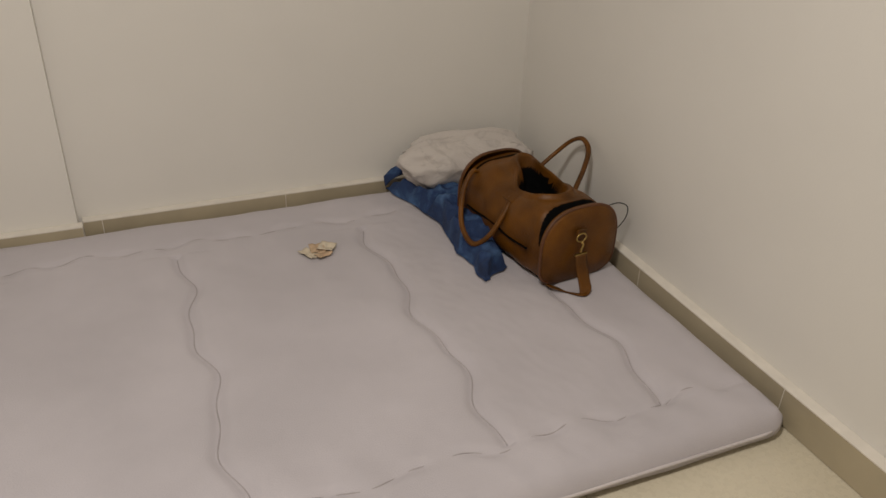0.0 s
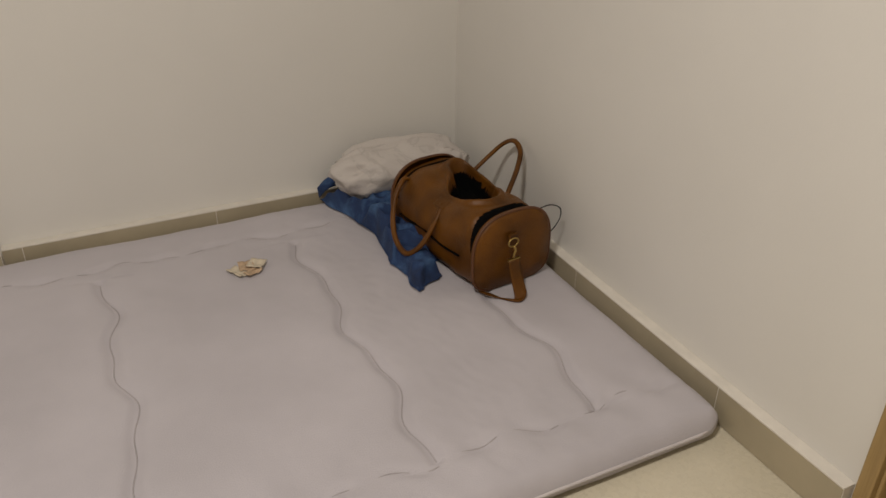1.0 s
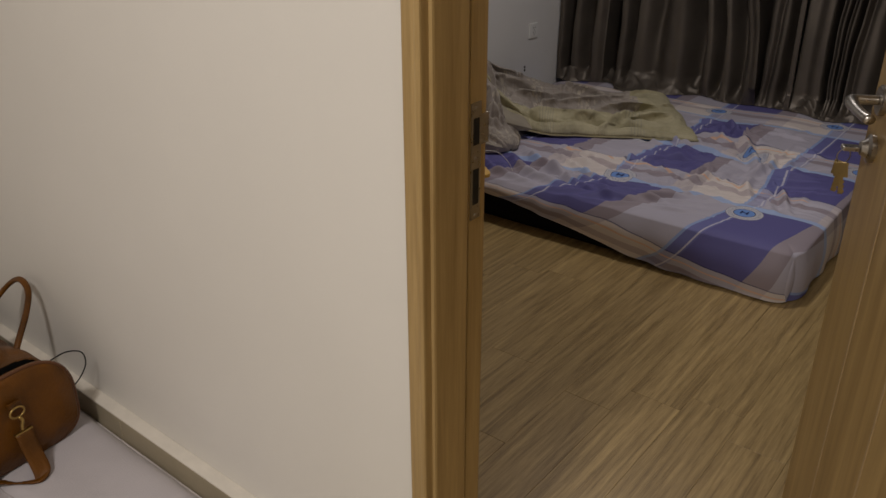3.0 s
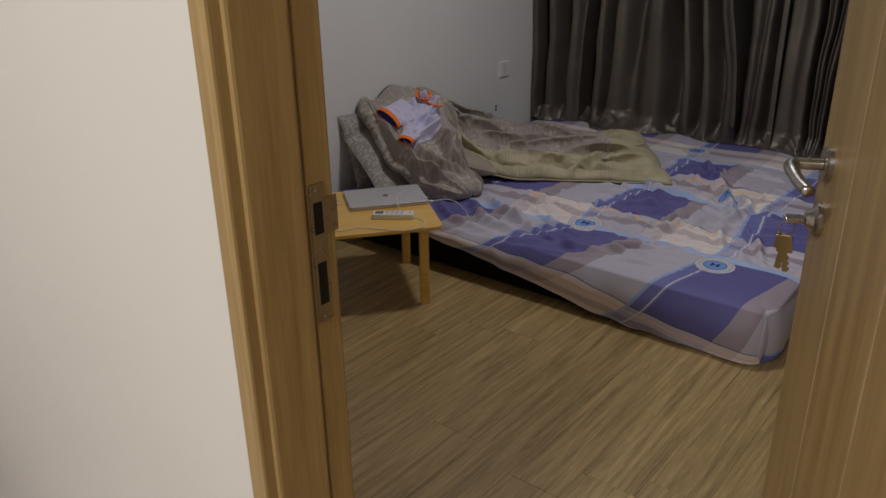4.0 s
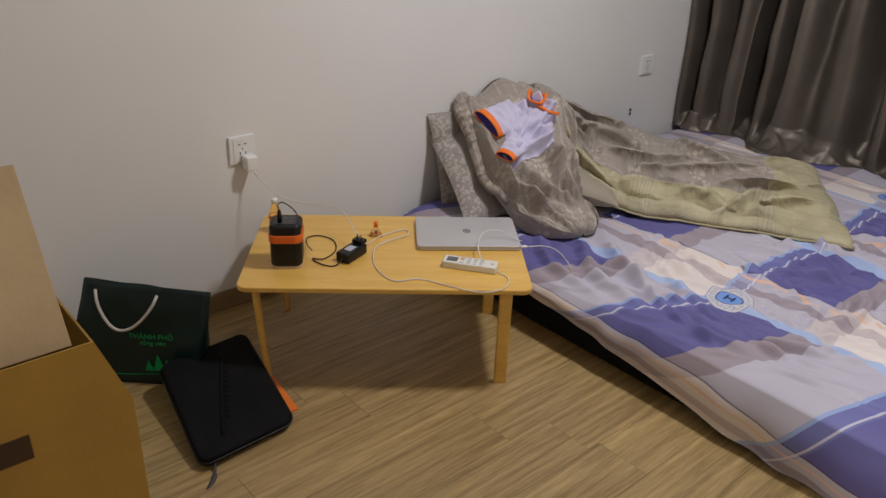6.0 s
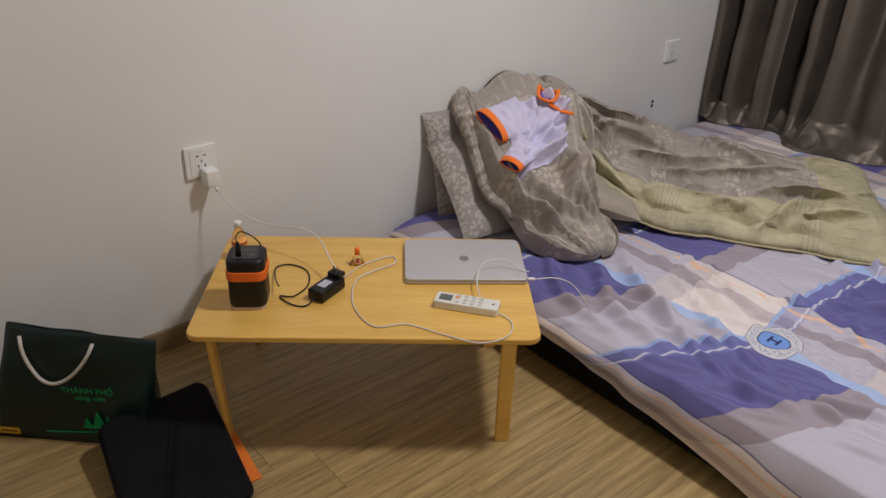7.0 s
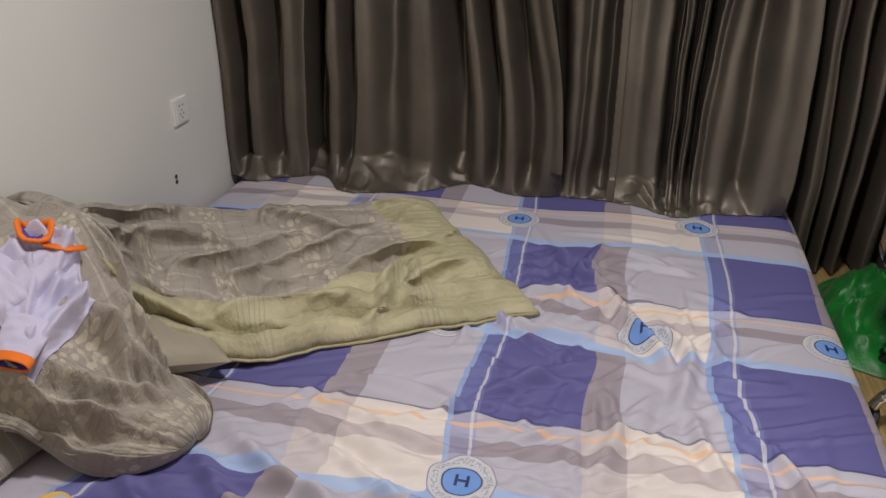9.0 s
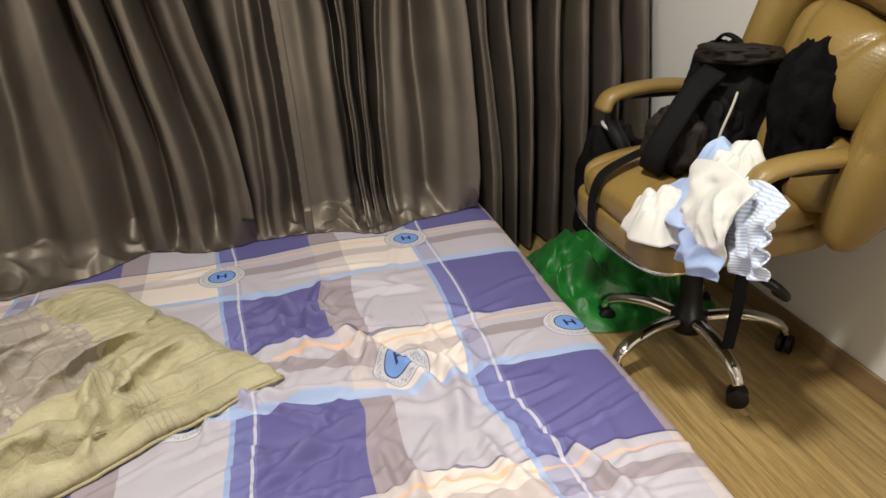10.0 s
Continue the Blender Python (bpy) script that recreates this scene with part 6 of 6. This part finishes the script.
def rag(corners, nu, nv, base, lift, amp, seed, pull=None):
    """A crumpled patch of cloth over four corners of the plan, resting on a height."""
    A, B, C, D = [Vector((*c[:2], c[2] if len(c) > 2 else 0.0)) for c in corners]

    def pt(u, v):
        q = A.lerp(B, u).lerp(D.lerp(C, u), v)
        ed = min(u, 1 - u, v, 1 - v)
        k = smoothstep(0, 0.16, ed)
        x = q.x + 0.02 * nz(u * 3, v * 3, seed, 1.2)
        y = q.y + 0.02 * nz(u * 3, v * 3, seed + 7, 1.2)
        z = base + q.z + lift * k + amp * k * (nz(x * 2, y * 2, seed, 6) + 1.1 * (1 - abs(nz(x * 1.3 + y, y * 1.2 - x, seed + 3, 9)) * 3))
        return (x, y, max(z, base + q.z * 0.5 + 0.002))
    return sheet(pt, nu, nv)


o = part("waist", rag([(-0.575, -0.075), (-0.33, -0.10), (-0.325, -0.33), (-0.50, -0.34)], 44, 40, 0.088, 0.050, 0.026, 4), DENIM, jeans)
o = part("leg", rag([(-0.49, -0.30), (-0.33, -0.28), (-0.345, -0.66), (-0.515, -0.60)], 40, 54, 0.087, 0.048, 0.028, 12), DENIM, jeans)
o = part("leg", rag([(-0.505, -0.55), (-0.385, -0.52), (-0.400, -0.72), (-0.505, -0.775)], 36, 40, 0.086, 0.030, 0.020, 21), DENIM, jeans)
wb = [(-0.575, -0.078, 0.118), (-0.53, -0.060, 0.140), (-0.46, -0.070, 0.156), (-0.39, -0.085, 0.160), (-0.335, -0.11, 0.150)]
o = part("waistband", ribbon(wb, 0.045, 0, (0.08, 0.62, 0.62)), DENIM, jeans, smooth=True)
thick(o, 0.004, 0)
part("belt_loop", box((-0.005, -0.028, 0.0), (0.005, 0.022, 0.004), 0.001, pose(-0.475, -0.083, 0.152, 38)), DENIM, jeans)
part("leather_patch", box((-0.034, -0.022, 0.0), (0.034, 0.022, 0.004), 0.001, pose(-0.385, -0.118, 0.163, 36, 0, -10)), plain("brown_patch", (0.085, 0.055, 0.032), 0.7, bumpy=0.2), jeans, "brown leather waist patch")

def bundle(rx, ry, rz, seed, rough=0.18, n=36, power=2.6):
    """A soft bundle with folds and an uneven outline."""
    def pt(u, v):
        a, b = 2 * math.pi * u, math.pi * (v - 0.5)
        e = 2 / power
        f = lambda t, q: math.copysign(abs(t) ** q, t)
        d = Vector((f(math.cos(a), e) * f(math.cos(b), e), f(math.sin(a), e) * f(math.cos(b), e), f(math.sin(b), e)))
        k = 1 + rough * (noise.noise(d * 1.6 + Vector((seed, 0, 0))) + 0.9 * (0.5 - 1.6 * abs(noise.noise(d * 2.7 + Vector((0, seed, 0))))))
        return (d.x * rx * k, d.y * ry * k, d.z * rz * k)
    bm = sheet(pt, n * 2, n, wrap=True)
    bmesh.ops.remove_doubles(bm, verts=bm.verts, dist=1e-5)
    bmesh.ops.recalc_face_normals(bm, faces=bm.faces)
    return bm


# ---- pillow and banknotes ----


def speckle_cloth():
    m, nt, b = nodes_of("grey_print_cotton", 0.8, 0, 0.15)
    v = coords(nt)
    f = noise_fac(nt, v, 7, 4, 0.6, 1.5)
    col = ramp(nt, f, [(0.36, (0.52, 0.475, 0.44)), (0.39, (0.46, 0.415, 0.38)), (0.44, (0.54, 0.49, 0.45)), (0.62, (0.56, 0.51, 0.47)), (0.68, (0.34, 0.295, 0.26)), (0.72, (0.54, 0.49, 0.45))])
    nt.links.new(col, b.inputs["Base Color"])
    bump(nt, b, noise_fac(nt, v, 22, 4, 0.5, 1), 0.4, 0.01)
    return m


p = part("pillow", bundle(0.235, 0.105, 0.098, 31, 0.14, 46, 2.7), speckle_cloth(), None, "off-white pillow with grey print pushed into the corner", category="pillow")
p.matrix_world = pose(-0.290, -0.165, 0.188, 14, 0, -6)

cash = empty("banknotes", "small pile of crumpled folded banknotes", "money", pose(-0.918, -0.442, 0.086, 0, 0, 20))
PAPER = plain("banknote_paper", (0.52, 0.37, 0.24), 0.8, 0, 0.25, 60, bumpy=0.4)
PAPER2 = plain("pale_banknote_paper", (0.58, 0.50, 0.38), 0.8, 0, 0.2, 60, bumpy=0.4)
for k, (x, y, w, d, rz, z) in enumerate(((-0.03, 0.005, 0.035, 0.065, 8, 0.003), (0.005, 0.012, 0.045, 0.06, -25, 0.007), (0.03, -0.005, 0.05, 0.05, 35, 0.011), (0.0, -0.03, 0.05, 0.03, 5, 0.005))):
    def note(u, v, w=w, d=d, k=k):
        return ((u - 0.5) * w, (v - 0.5) * d, 0.006 * nz(u * 2, v * 2, k, 1.5) + 0.008 * abs(u - 0.5))
    o = part("note", sheet(note, 8, 8), PAPER if k % 2 else PAPER2, cash)
    o.matrix_local = pose(x, y, z, 0, 0, rz)
    thick(o, 0.0012, 1)

# ---- office chair ----
HIDE = plain("olive_tan_leather", (0.235, 0.155, 0.045), 0.38, 0, 0.10, 5, bumpy=0.3, bscale=170, coat=0.1)
chair = empty("office_chair", "olive tan leather executive chair with chrome star base", "chair", pose(2.86, -2.325, 0))


def puff(w, d, h, power=3.2, dome=0.25, seed=1, crease=None, n=40):
    """An upholstered pad: a rounded block with a domed top and soft creases."""
    def pt(u, v):
        a, b = 2 * math.pi * u, math.pi * (v - 0.5)
        ca, sa, cb, sb = math.cos(a), math.sin(a), math.cos(b), math.sin(b)
        e = 2 / power
        f = lambda t, q: math.copysign(abs(t) ** q, t)
        x = w / 2 * f(ca, e) * f(cb, e * 0.8)
        y = d / 2 * f(sa, e) * f(cb, e * 0.8)
        z = h / 2 * f(sb, e)
        if sb > 0:
            z += dome * h * (1 - (2 * x / w) ** 2) * (1 - (2 * y / d) ** 2)
            if crease:
                z -= crease(x, y)
        z += 0.004 * nz(x * 3, y * 3, seed, 3)
        return (x, y, z)
    bm = sheet(pt, n * 2, n, wrap=True)
    bmesh.ops.remove_doubles(bm, verts=bm.verts, dist=1e-5)
    bmesh.ops.recalc_face_normals(bm, faces=bm.faces)
    return bm


part("hub", lathe([(0.045, 0.075), (0.05, 0.085), (0.048, 0.125), (0.035, 0.135), (0.030, 0.20), (0.030, 0.37), (0.05, 0.375)], 24), BLACK, chair, smooth=True, angle=40)
for k in range(5):
    a = radians(177 - 72 * k)
    ca, sa = math.cos(a), math.sin(a)
    P = [(0.04 * ca, 0.04 * sa, 0.112), (0.12 * ca, 0.12 * sa, 0.118), (0.20 * ca, 0.20 * sa, 0.105), (0.245 * ca, 0.245 * sa, 0.082), (0.262 * ca, 0.262 * sa, 0.058)]
    part("star_leg", tube(spline(P, 22), [0.021] * 10 + [0.019] * 6 + [0.016] * 6, 12, flat=0.75), CHROME, chair, "chrome star leg", smooth=True)
    c = part("castor", box((-0.008, -0.012, 0.022), (0.008, 0.012, 0.055), 0.003, pose(0.262 * ca, 0.262 * sa, 0)), BLACK, chair, "black twin castor")
    for sd in (-1, 1):
        wm = pose(0.262 * ca, 0.262 * sa, 0.027, 0, 0, math.degrees(a) + 60) @ pose(0, sd * 0.012, 0, 90)
        part("wheel", lathe([(0.020, -0.009), (0.027, -0.006), (0.027, 0.006), (0.020, 0.009)], 20, m=wm), BLACK, c, smooth=True, angle=50)
part("mechanism", box((-0.10, -0.10, 0.372), (0.10, 0.10, 0.402), 0.008), BLACK, chair)
SX = -0.005
s = part("seat_pan", puff(0.50, 0.50, 0.085, 6, 0.0, 4), HIDE, chair)
s.location = (SX, 0.01, 0.425)


def seat_crease(x, y):
    return 0.020 * math.exp(-((abs(x) - 0.155) / 0.012) ** 2) + 0.016 * math.exp(-((y - 0.11) / 0.012) ** 2) * (1 if abs(x) < 0.155 else 0)


s = part("seat", puff(0.52, 0.52, 0.11, 3.6, 0.22, 2, seat_crease, 60), HIDE, chair)
s.location = (SX, 0.0, 0.492)
part("footrest_bar", tube(spline([(SX + 0.24, -0.10, 0.405), (SX + 0.25, 0.12, 0.395), (SX + 0.22, 0.235, 0.39), (SX, 0.262, 0.388), (SX - 0.20, 0.235, 0.39), (SX - 0.24, 0.12, 0.395)], 40), 0.0075, 8), CHROME, chair, "chrome footrest bar", smooth=True)


def back_crease(x, y):
    return 0.03 * math.exp(-((y + 0.09) / 0.014) ** 2) + 0.028 * math.exp(-((y - 0.13) / 0.014) ** 2) + 0.018 * math.exp(-((abs(x) - 0.17) / 0.013) ** 2)


BACK_M = pose(SX - 0.215, -0.215, 0.85, 0, -13, 0) @ pose(0, 0, 0, 102) @ pose(0, 0, 0, 0, 180, 0)


def pad_crease(x, y):
    return 0.010 * math.exp(-((x - 0.05 - 0.4 * y) / 0.010) ** 2) + 0.008 * math.exp(-((x + 0.07 + 0.3 * y) / 0.012) ** 2)


b = part("back_shell", puff(0.53, 0.78, 0.07, 5, 0.0, 7), HIDE, chair)
b.matrix_local = BACK_M @ pose(0, 0, -0.035)
for yy, hh in ((-0.255, 0.20), (-0.035, 0.235), (0.235, 0.285)):
    b = part("back_pad", puff(0.335, hh, 0.115, 3.0, 0.35, 6 + yy, pad_crease, 44), HIDE, chair)
    b.matrix_local = BACK_M @ pose(0, yy, 0.01)
for sx in (-1, 1):
    b = part("back_wing", puff(0.115, 0.74, 0.125, 3.0, 0.25, 9 + sx, lambda x, y: 0.012 * math.exp(-((y - 0.08) / 0.012) ** 2) + 0.010 * math.exp(-((y + 0.14 - 0.4 * x) / 0.012) ** 2), 44), HIDE, chair)
    b.matrix_local = BACK_M @ pose(sx * 0.222, 0, 0.018, 0, -sx * 12, 0)
for sx in (-1, 1):
    P = [(SX + sx * 0.345, 0.115, 0.615), (SX + sx * 0.35, 0.085, 0.655), (SX + sx * 0.352, 0.0, 0.668), (SX + sx * 0.355, -0.10, 0.665), (SX + sx * 0.355, -0.17, 0.655)]
    part("arm_pad", tube(spline(P, 30), [0.018] + [0.032] * 28 + [0.02], 14, flat=0.62, up=(0, 0, 1)), HIDE, chair, "padded tan armrest", smooth=True)
    B = [(SX + sx * 0.345, 0.085, 0.635), (SX + sx * 0.345, 0.08, 0.58), (SX + sx * 0.31, 0.06, 0.52), (SX + sx * 0.26, 0.03, 0.42), (SX + sx * 0.10, 0.02, 0.392)]
    part("arm_bracket", tube(spline(B, 26), 0.019, 10, flat=0.7), BLACK, chair, smooth=True)
    B = [(SX + sx * 0.352, 0.02, 0.650), (SX + sx * 0.355, -0.12, 0.642), (SX + sx * 0.355, -0.215, 0.635), (SX + sx * 0.30, -0.235, 0.61)]
    part("arm_link", tube(spline(B, 20), [0.014] * 10 + [0.021] * 10, 10, flat=0.8), BLACK, chair, smooth=True)
part("tilt_lever", tube(spline([(SX - 0.12, 0.06, 0.385), (SX - 0.24, 0.02, 0.375), (SX - 0.30, -0.02, 0.35), (SX - 0.29, -0.06, 0.31), (SX - 0.24, -0.07, 0.30)], 22), 0.012, 8), BLACK, chair, smooth=True)


lump = bundle

# ---- backpack on the seat ----
DARK_BROWN = plain("dark_brown_nylon", (0.014, 0.010, 0.008), 0.7, 0, 0.2, 20, bumpy=0.4, bscale=200, spec=0.25)
pack = empty("backpack", "black nylon backpack slumped on the office chair seat", "backpack", pose(2.865, -2.395, 0.56))
pack.scale = (1.0, 1.0, 0.9)
o = part("main_pouch", lump(0.120, 0.105, 0.165, 3, 0.16, 50, 3.4), BLACK_CLOTH, pack)
o.matrix_local = pose(0.0, -0.015, 0.130, 10, 4, 8)
o = part("front_pocket", lump(0.095, 0.050, 0.105, 8, 0.16, 40, 3), BLACK_CLOTH, pack)
o.matrix_local = pose(-0.025, 0.095, 0.095, 8, 0, 10)
o = part("top_flap", lump(0.125, 0.085, 0.028, 12, 0.14, 40, 3), DARK_BROWN, pack, "dark brown zipped top pocket")
o.matrix_local = pose(-0.005, 0.0, 0.285, 4, 10, -14)
part("haul_loop", tube(spline([(-0.04, 0.02, 0.305), (-0.02, 0.01, 0.325), (0.05, 0.0, 0.328), (0.08, 0.01, 0.300)], 18), 0.009, 8, flat=0.5), BLACK_CLOTH, pack, smooth=True)
part("piping_strip", tube(spline([(-0.105, 0.055, 0.225), (-0.120, 0.080, 0.18), (-0.124, 0.105, 0.12), (-0.118, 0.110, 0.06)], 20), 0.0035, 6), plain("pale_piping_strip", (0.42, 0.40, 0.34), 0.5), pack, smooth=True)
o = part("shoulder_strap", ribbon([(-0.06, 0.09, 0.265), (-0.075, 0.150, 0.225), (-0.085, 0.205, 0.150), (-0.080, 0.245, 0.070), (-0.050, 0.235, 0.018), (0.0, 0.19, 0.012)], 0.062, 0, (0.85, 0.35, 0.25)), BLACK_CLOTH, pack, smooth=True)
thick(o, 0.016, 0)
o = part("side_pocket", lump(0.085, 0.062, 0.085, 27, 0.22, 36, 2.6), DARK_BROWN, pack, "slack dark mesh side pocket")
o.matrix_local = pose(-0.02, 0.150, 0.075, 0, 0, 20)
o = part("loose_strap", ribbon([(0.03, 0.20, 0.045), (0.028, 0.255, 0.026), (0.024, 0.310, 0.004), (0.030, 0.336, -0.030), (0.050, 0.342, -0.10), (0.055, 0.340, -0.185)], 0.036, 0, (1, 0, 0)), BLACK_CLOTH, pack, smooth=True)
thick(o, 0.003, 0)
o = part("waist_strap", ribbon([(-0.235, 0.09, -0.12), (-0.270, 0.11, -0.19), (-0.275, 0.12, -0.30), (-0.262, 0.125, -0.43)], 0.03, 0, (0.3, 0.95, 0)), BLACK_CLOTH, pack, smooth=True)
thick(o, 0.003, 0)
o = part("black_jacket", lump(0.075, 0.085, 0.170, 21, 0.20, 50, 2.4), plain("black_fleece", (0.004, 0.004, 0.0045), 0.95, 0, 0.3, 20, bumpy=0.5, bscale=120, spec=0.1), None, "bundled black fleece jacket beside the backpack", category="jacket")
o.matrix_world = pose(2.645, -2.445, 0.700, 0, -4, 0)

# ---- shirts over the armrest ----
LINEN = plain("white_cotton", (0.64, 0.635, 0.62), 0.8, 0, 0.04, 8, bumpy=0.3, bscale=80, sheen=0.2)
SKYBLUE = plain("light_blue_cotton", (0.36, 0.47, 0.74), 0.8, 0, 0.06, 8, bumpy=0.3, bscale=80, sheen=0.2)


def stripe_cloth():
    m, nt, b = nodes_of("blue_striped_cotton", 0.8, 0, 0.2)
    v = coords(nt)
    w = nt.nodes.new("ShaderNodeTexWave")
    w.bands_direction = "Z"
    w.inputs["Scale"].default_value, w.inputs["Distortion"].default_value = 45, 0.6
    nt.links.new(v, w.inputs["Vector"])
    nt.links.new(ramp(nt, w.outputs["Fac"], [(0.4, (0.40, 0.50, 0.74)), (0.6, (0.70, 0.72, 0.76))]), b.inputs["Base Color"])
    return m


STRIPE = stripe_cloth()
laundry = empty("shirts", "crumpled white and pale blue shirts thrown over the armrest", "shirts", pose(2.525, -2.205, 0.555))


def fold_cloth(rx, ry, h, seed, sag=0.0):
    """A dropped garment: a low heap of star-like folds with an uneven rim."""
    def pt(u, v):
        a = 2 * math.pi * u
        k = 1 + 0.30 * nz(math.cos(a), math.sin(a), seed, 1.7)
        x, y = rx * k * v * math.cos(a), ry * k * v * math.sin(a)
        z = h * (1 - v ** 2.2) + h * 0.5 * (nz(x, y * 1.6, seed, 17) + 0.6 * nz(x * 1.5, y, seed + 5, 34)) * (1 - v ** 6)
        return (x, y, z - sag * v ** 2)
    return sheet(pt, 90, 36, wrap=True)


for nm, rx, ry, hh, seed, mat, at, sag in (
        ("blue_fold", 0.11, 0.085, 0.05, 3, SKYBLUE, (0.10, 0.04, 0.005), 0.02),
        ("white_fold", 0.095, 0.085, 0.065, 8, LINEN, (0.13, 0.10, -0.035), 0.03),
        ("white_bundle", 0.10, 0.09, 0.085, 12, LINEN, (0.035, 0.0, 0.04), 0.05),
        ("blue_cuff", 0.05, 0.05, 0.045, 17, SKYBLUE, (0.105, -0.02, 0.09), 0.01),
        ("white_roll", 0.075, 0.05, 0.045, 22, LINEN, (0.05, -0.035, 0.095), 0.02)):
    o = part(nm, fold_cloth(rx, ry, hh, seed, sag), mat, laundry)
    o.location = at
    thick(o, 0.004, 0)


def hang(x0, x1, ztop, zlow, y, seed, slant):
    def pt(u, v):
        x = x0 + (x1 - x0) * u + slant * v
        z = ztop + (zlow - ztop) * v * (1 - 0.22 * abs(u - 0.45))
        yy = y + 0.05 * math.sin(min(1, v * 2.2) * 1.57) + 0.012 * math.sin(u * 8 + seed + 2 * v + 3 * nz(u * 2, v * 2, seed, 1)) * v + 0.030 * (0.5 - abs(nz(u * 3 + v, v * 3 - u, seed + 4, 1.2)) * 2) * smoothstep(0, 0.2, v)
        return (x, yy, z + 0.02 * math.sin(u * 3.1) * (1 - v))
    return sheet(pt, 60, 60, mats=lambda u, v: 1 if v > 0.72 - 0.25 * u else 0)


o = part("white_drape", hang(-0.11, 0.10, 0.105, -0.110, 0.045, 3, 0.02), [LINEN, SKYBLUE], laundry, "white shirt front hanging down with blue hem")
thick(o, 0.004, 0)
o = part("striped_drape", hang(-0.16, -0.02, 0.09, -0.075, 0.005, 9, -0.01), [STRIPE, STRIPE], laundry, "blue striped shirt tail")
thick(o, 0.004, 0)

# ---- green cloth and dark bag by the curtain ----
GREEN = plain("bright_green_velvet", (0.002, 0.145, 0.014), 0.42, 0, 0.4, 9, bumpy=0.3, bscale=150, sheen=0.1)
heap = empty("green_cloth", "bright green velvety cloth dropped on the floor", "cloth", pose(3.30, -2.25, 0.0))


def drop_cloth(rx, ry, h, seed):
    def pt(u, v):
        a = 2 * math.pi * u
        k = 1 + 0.28 * nz(math.cos(a), math.sin(a), seed, 1.6)
        x, y = rx * k * v * math.cos(a), ry * k * v * math.sin(a)
        z = h * (1 - v ** 1.8) + (0.055 * (0.5 - abs(nz(x + y * 0.6, y * 1.4 - x * 0.5, seed, 7)) * 2.4) + 0.018 * (0.5 - abs(nz(x * 0.7 - y, y + x, seed + 6, 11)) * 2.2) + 0.03 * nz(x, y, seed + 2, 7)) * (1 - v ** 5)
        return (x, y, max(0.003, z))
    return sheet(pt, 170, 70, wrap=True)


part("folds", drop_cloth(0.34, 0.21, 0.15, 5), GREEN, heap)
o = part("folds", drop_cloth(0.20, 0.13, 0.10, 9), GREEN, heap)
o.location = (-0.05, -0.10, 0.02)
o = part("folds", drop_cloth(0.24, 0.15, 0.13, 14), GREEN, heap)
o.location = (-0.12, -0.16, 0.0)
dark = empty("black_tote_bag", "slack black tote bag leaning by the curtain", "bag", pose(3.40, -2.37, 0.0))
o = part("sack", lump(0.15, 0.11, 0.24, 71, 0.22, 40, 2.6), BLACK_CLOTH, dark)
o.location = (0, 0, 0.24)
part("white_handle", tube(spline([(-0.08, 0.03, 0.44), (-0.07, 0.05, 0.50), (0.0, 0.05, 0.505), (0.06, 0.03, 0.50)], 20), 0.006, 8), WHITE_PLASTIC, dark, smooth=True)
o = part("floor_strap", ribbon([(3.42, -2.06, 0.006), (3.30, -2.09, 0.010), (3.18, -2.12, 0.006), (3.10, -2.18, 0.006)], 0.04, 0, (0.1, 1, 0)), BLACK_CLOTH, None, "black webbing strap lying on the floor", category="strap", smooth=True)
thick(o, 0.004, 1)

# ---- pieces of the setting ----
plank_bm = box((-0.6, -0.0748, -0.02), (0.6, 0.0748, 0.0), 0.0006, seg=1)
plank_me = bpy.data.meshes.new("plank")
plank_bm.to_mesh(plank_me)
plank_bm.free()
plank_me.materials.append(PLANK)
rng = random.Random(4)
for j in range(18):
    y = NORTH - 0.075 - 0.15 * j
    if y - 0.075 < SOUTH - 0.1:
        break
    x = 0.02 - rng.random() * 1.15
    while x < EAST:
        a, b = max(0.105, x + 0.0006), min(EAST, x + 1.2 - 0.0006)
        lo = max(y - 0.0748, SOUTH + 0.001)
        if b - a > 0.03:
            if b - a > 1.19 and lo < y - 0.074:
                ob = new("plank", plank_me)
                ob.location = ((a + b) / 2, y, 0)
            else:
                ob = part("plank", box((-(b - a) / 2, lo - y, -0.02), ((b - a) / 2, 0.0748, 0.0), 0.0006, seg=1), PLANK)
                ob.location = ((a + b) / 2, y, 0)
            ob.parent = FLOOR_BED
        x += 1.2

tile_bm = box((-0.2985, -0.2985, -0.012), (0.2985, 0.2985, 0.0), 0.0015, seg=1)
tile_me = bpy.data.meshes.new("tile")
tile_bm.to_mesh(tile_me)
tile_bm.free()
tile_me.materials.append(TILE)
for i in range(5):
    for j in range(7):
        ob = new("tile", tile_me)
        ob.location = (-0.31 - 0.6 * i, -0.30 - 0.6 * j, 0)
        ob.parent = FLOOR_HALL
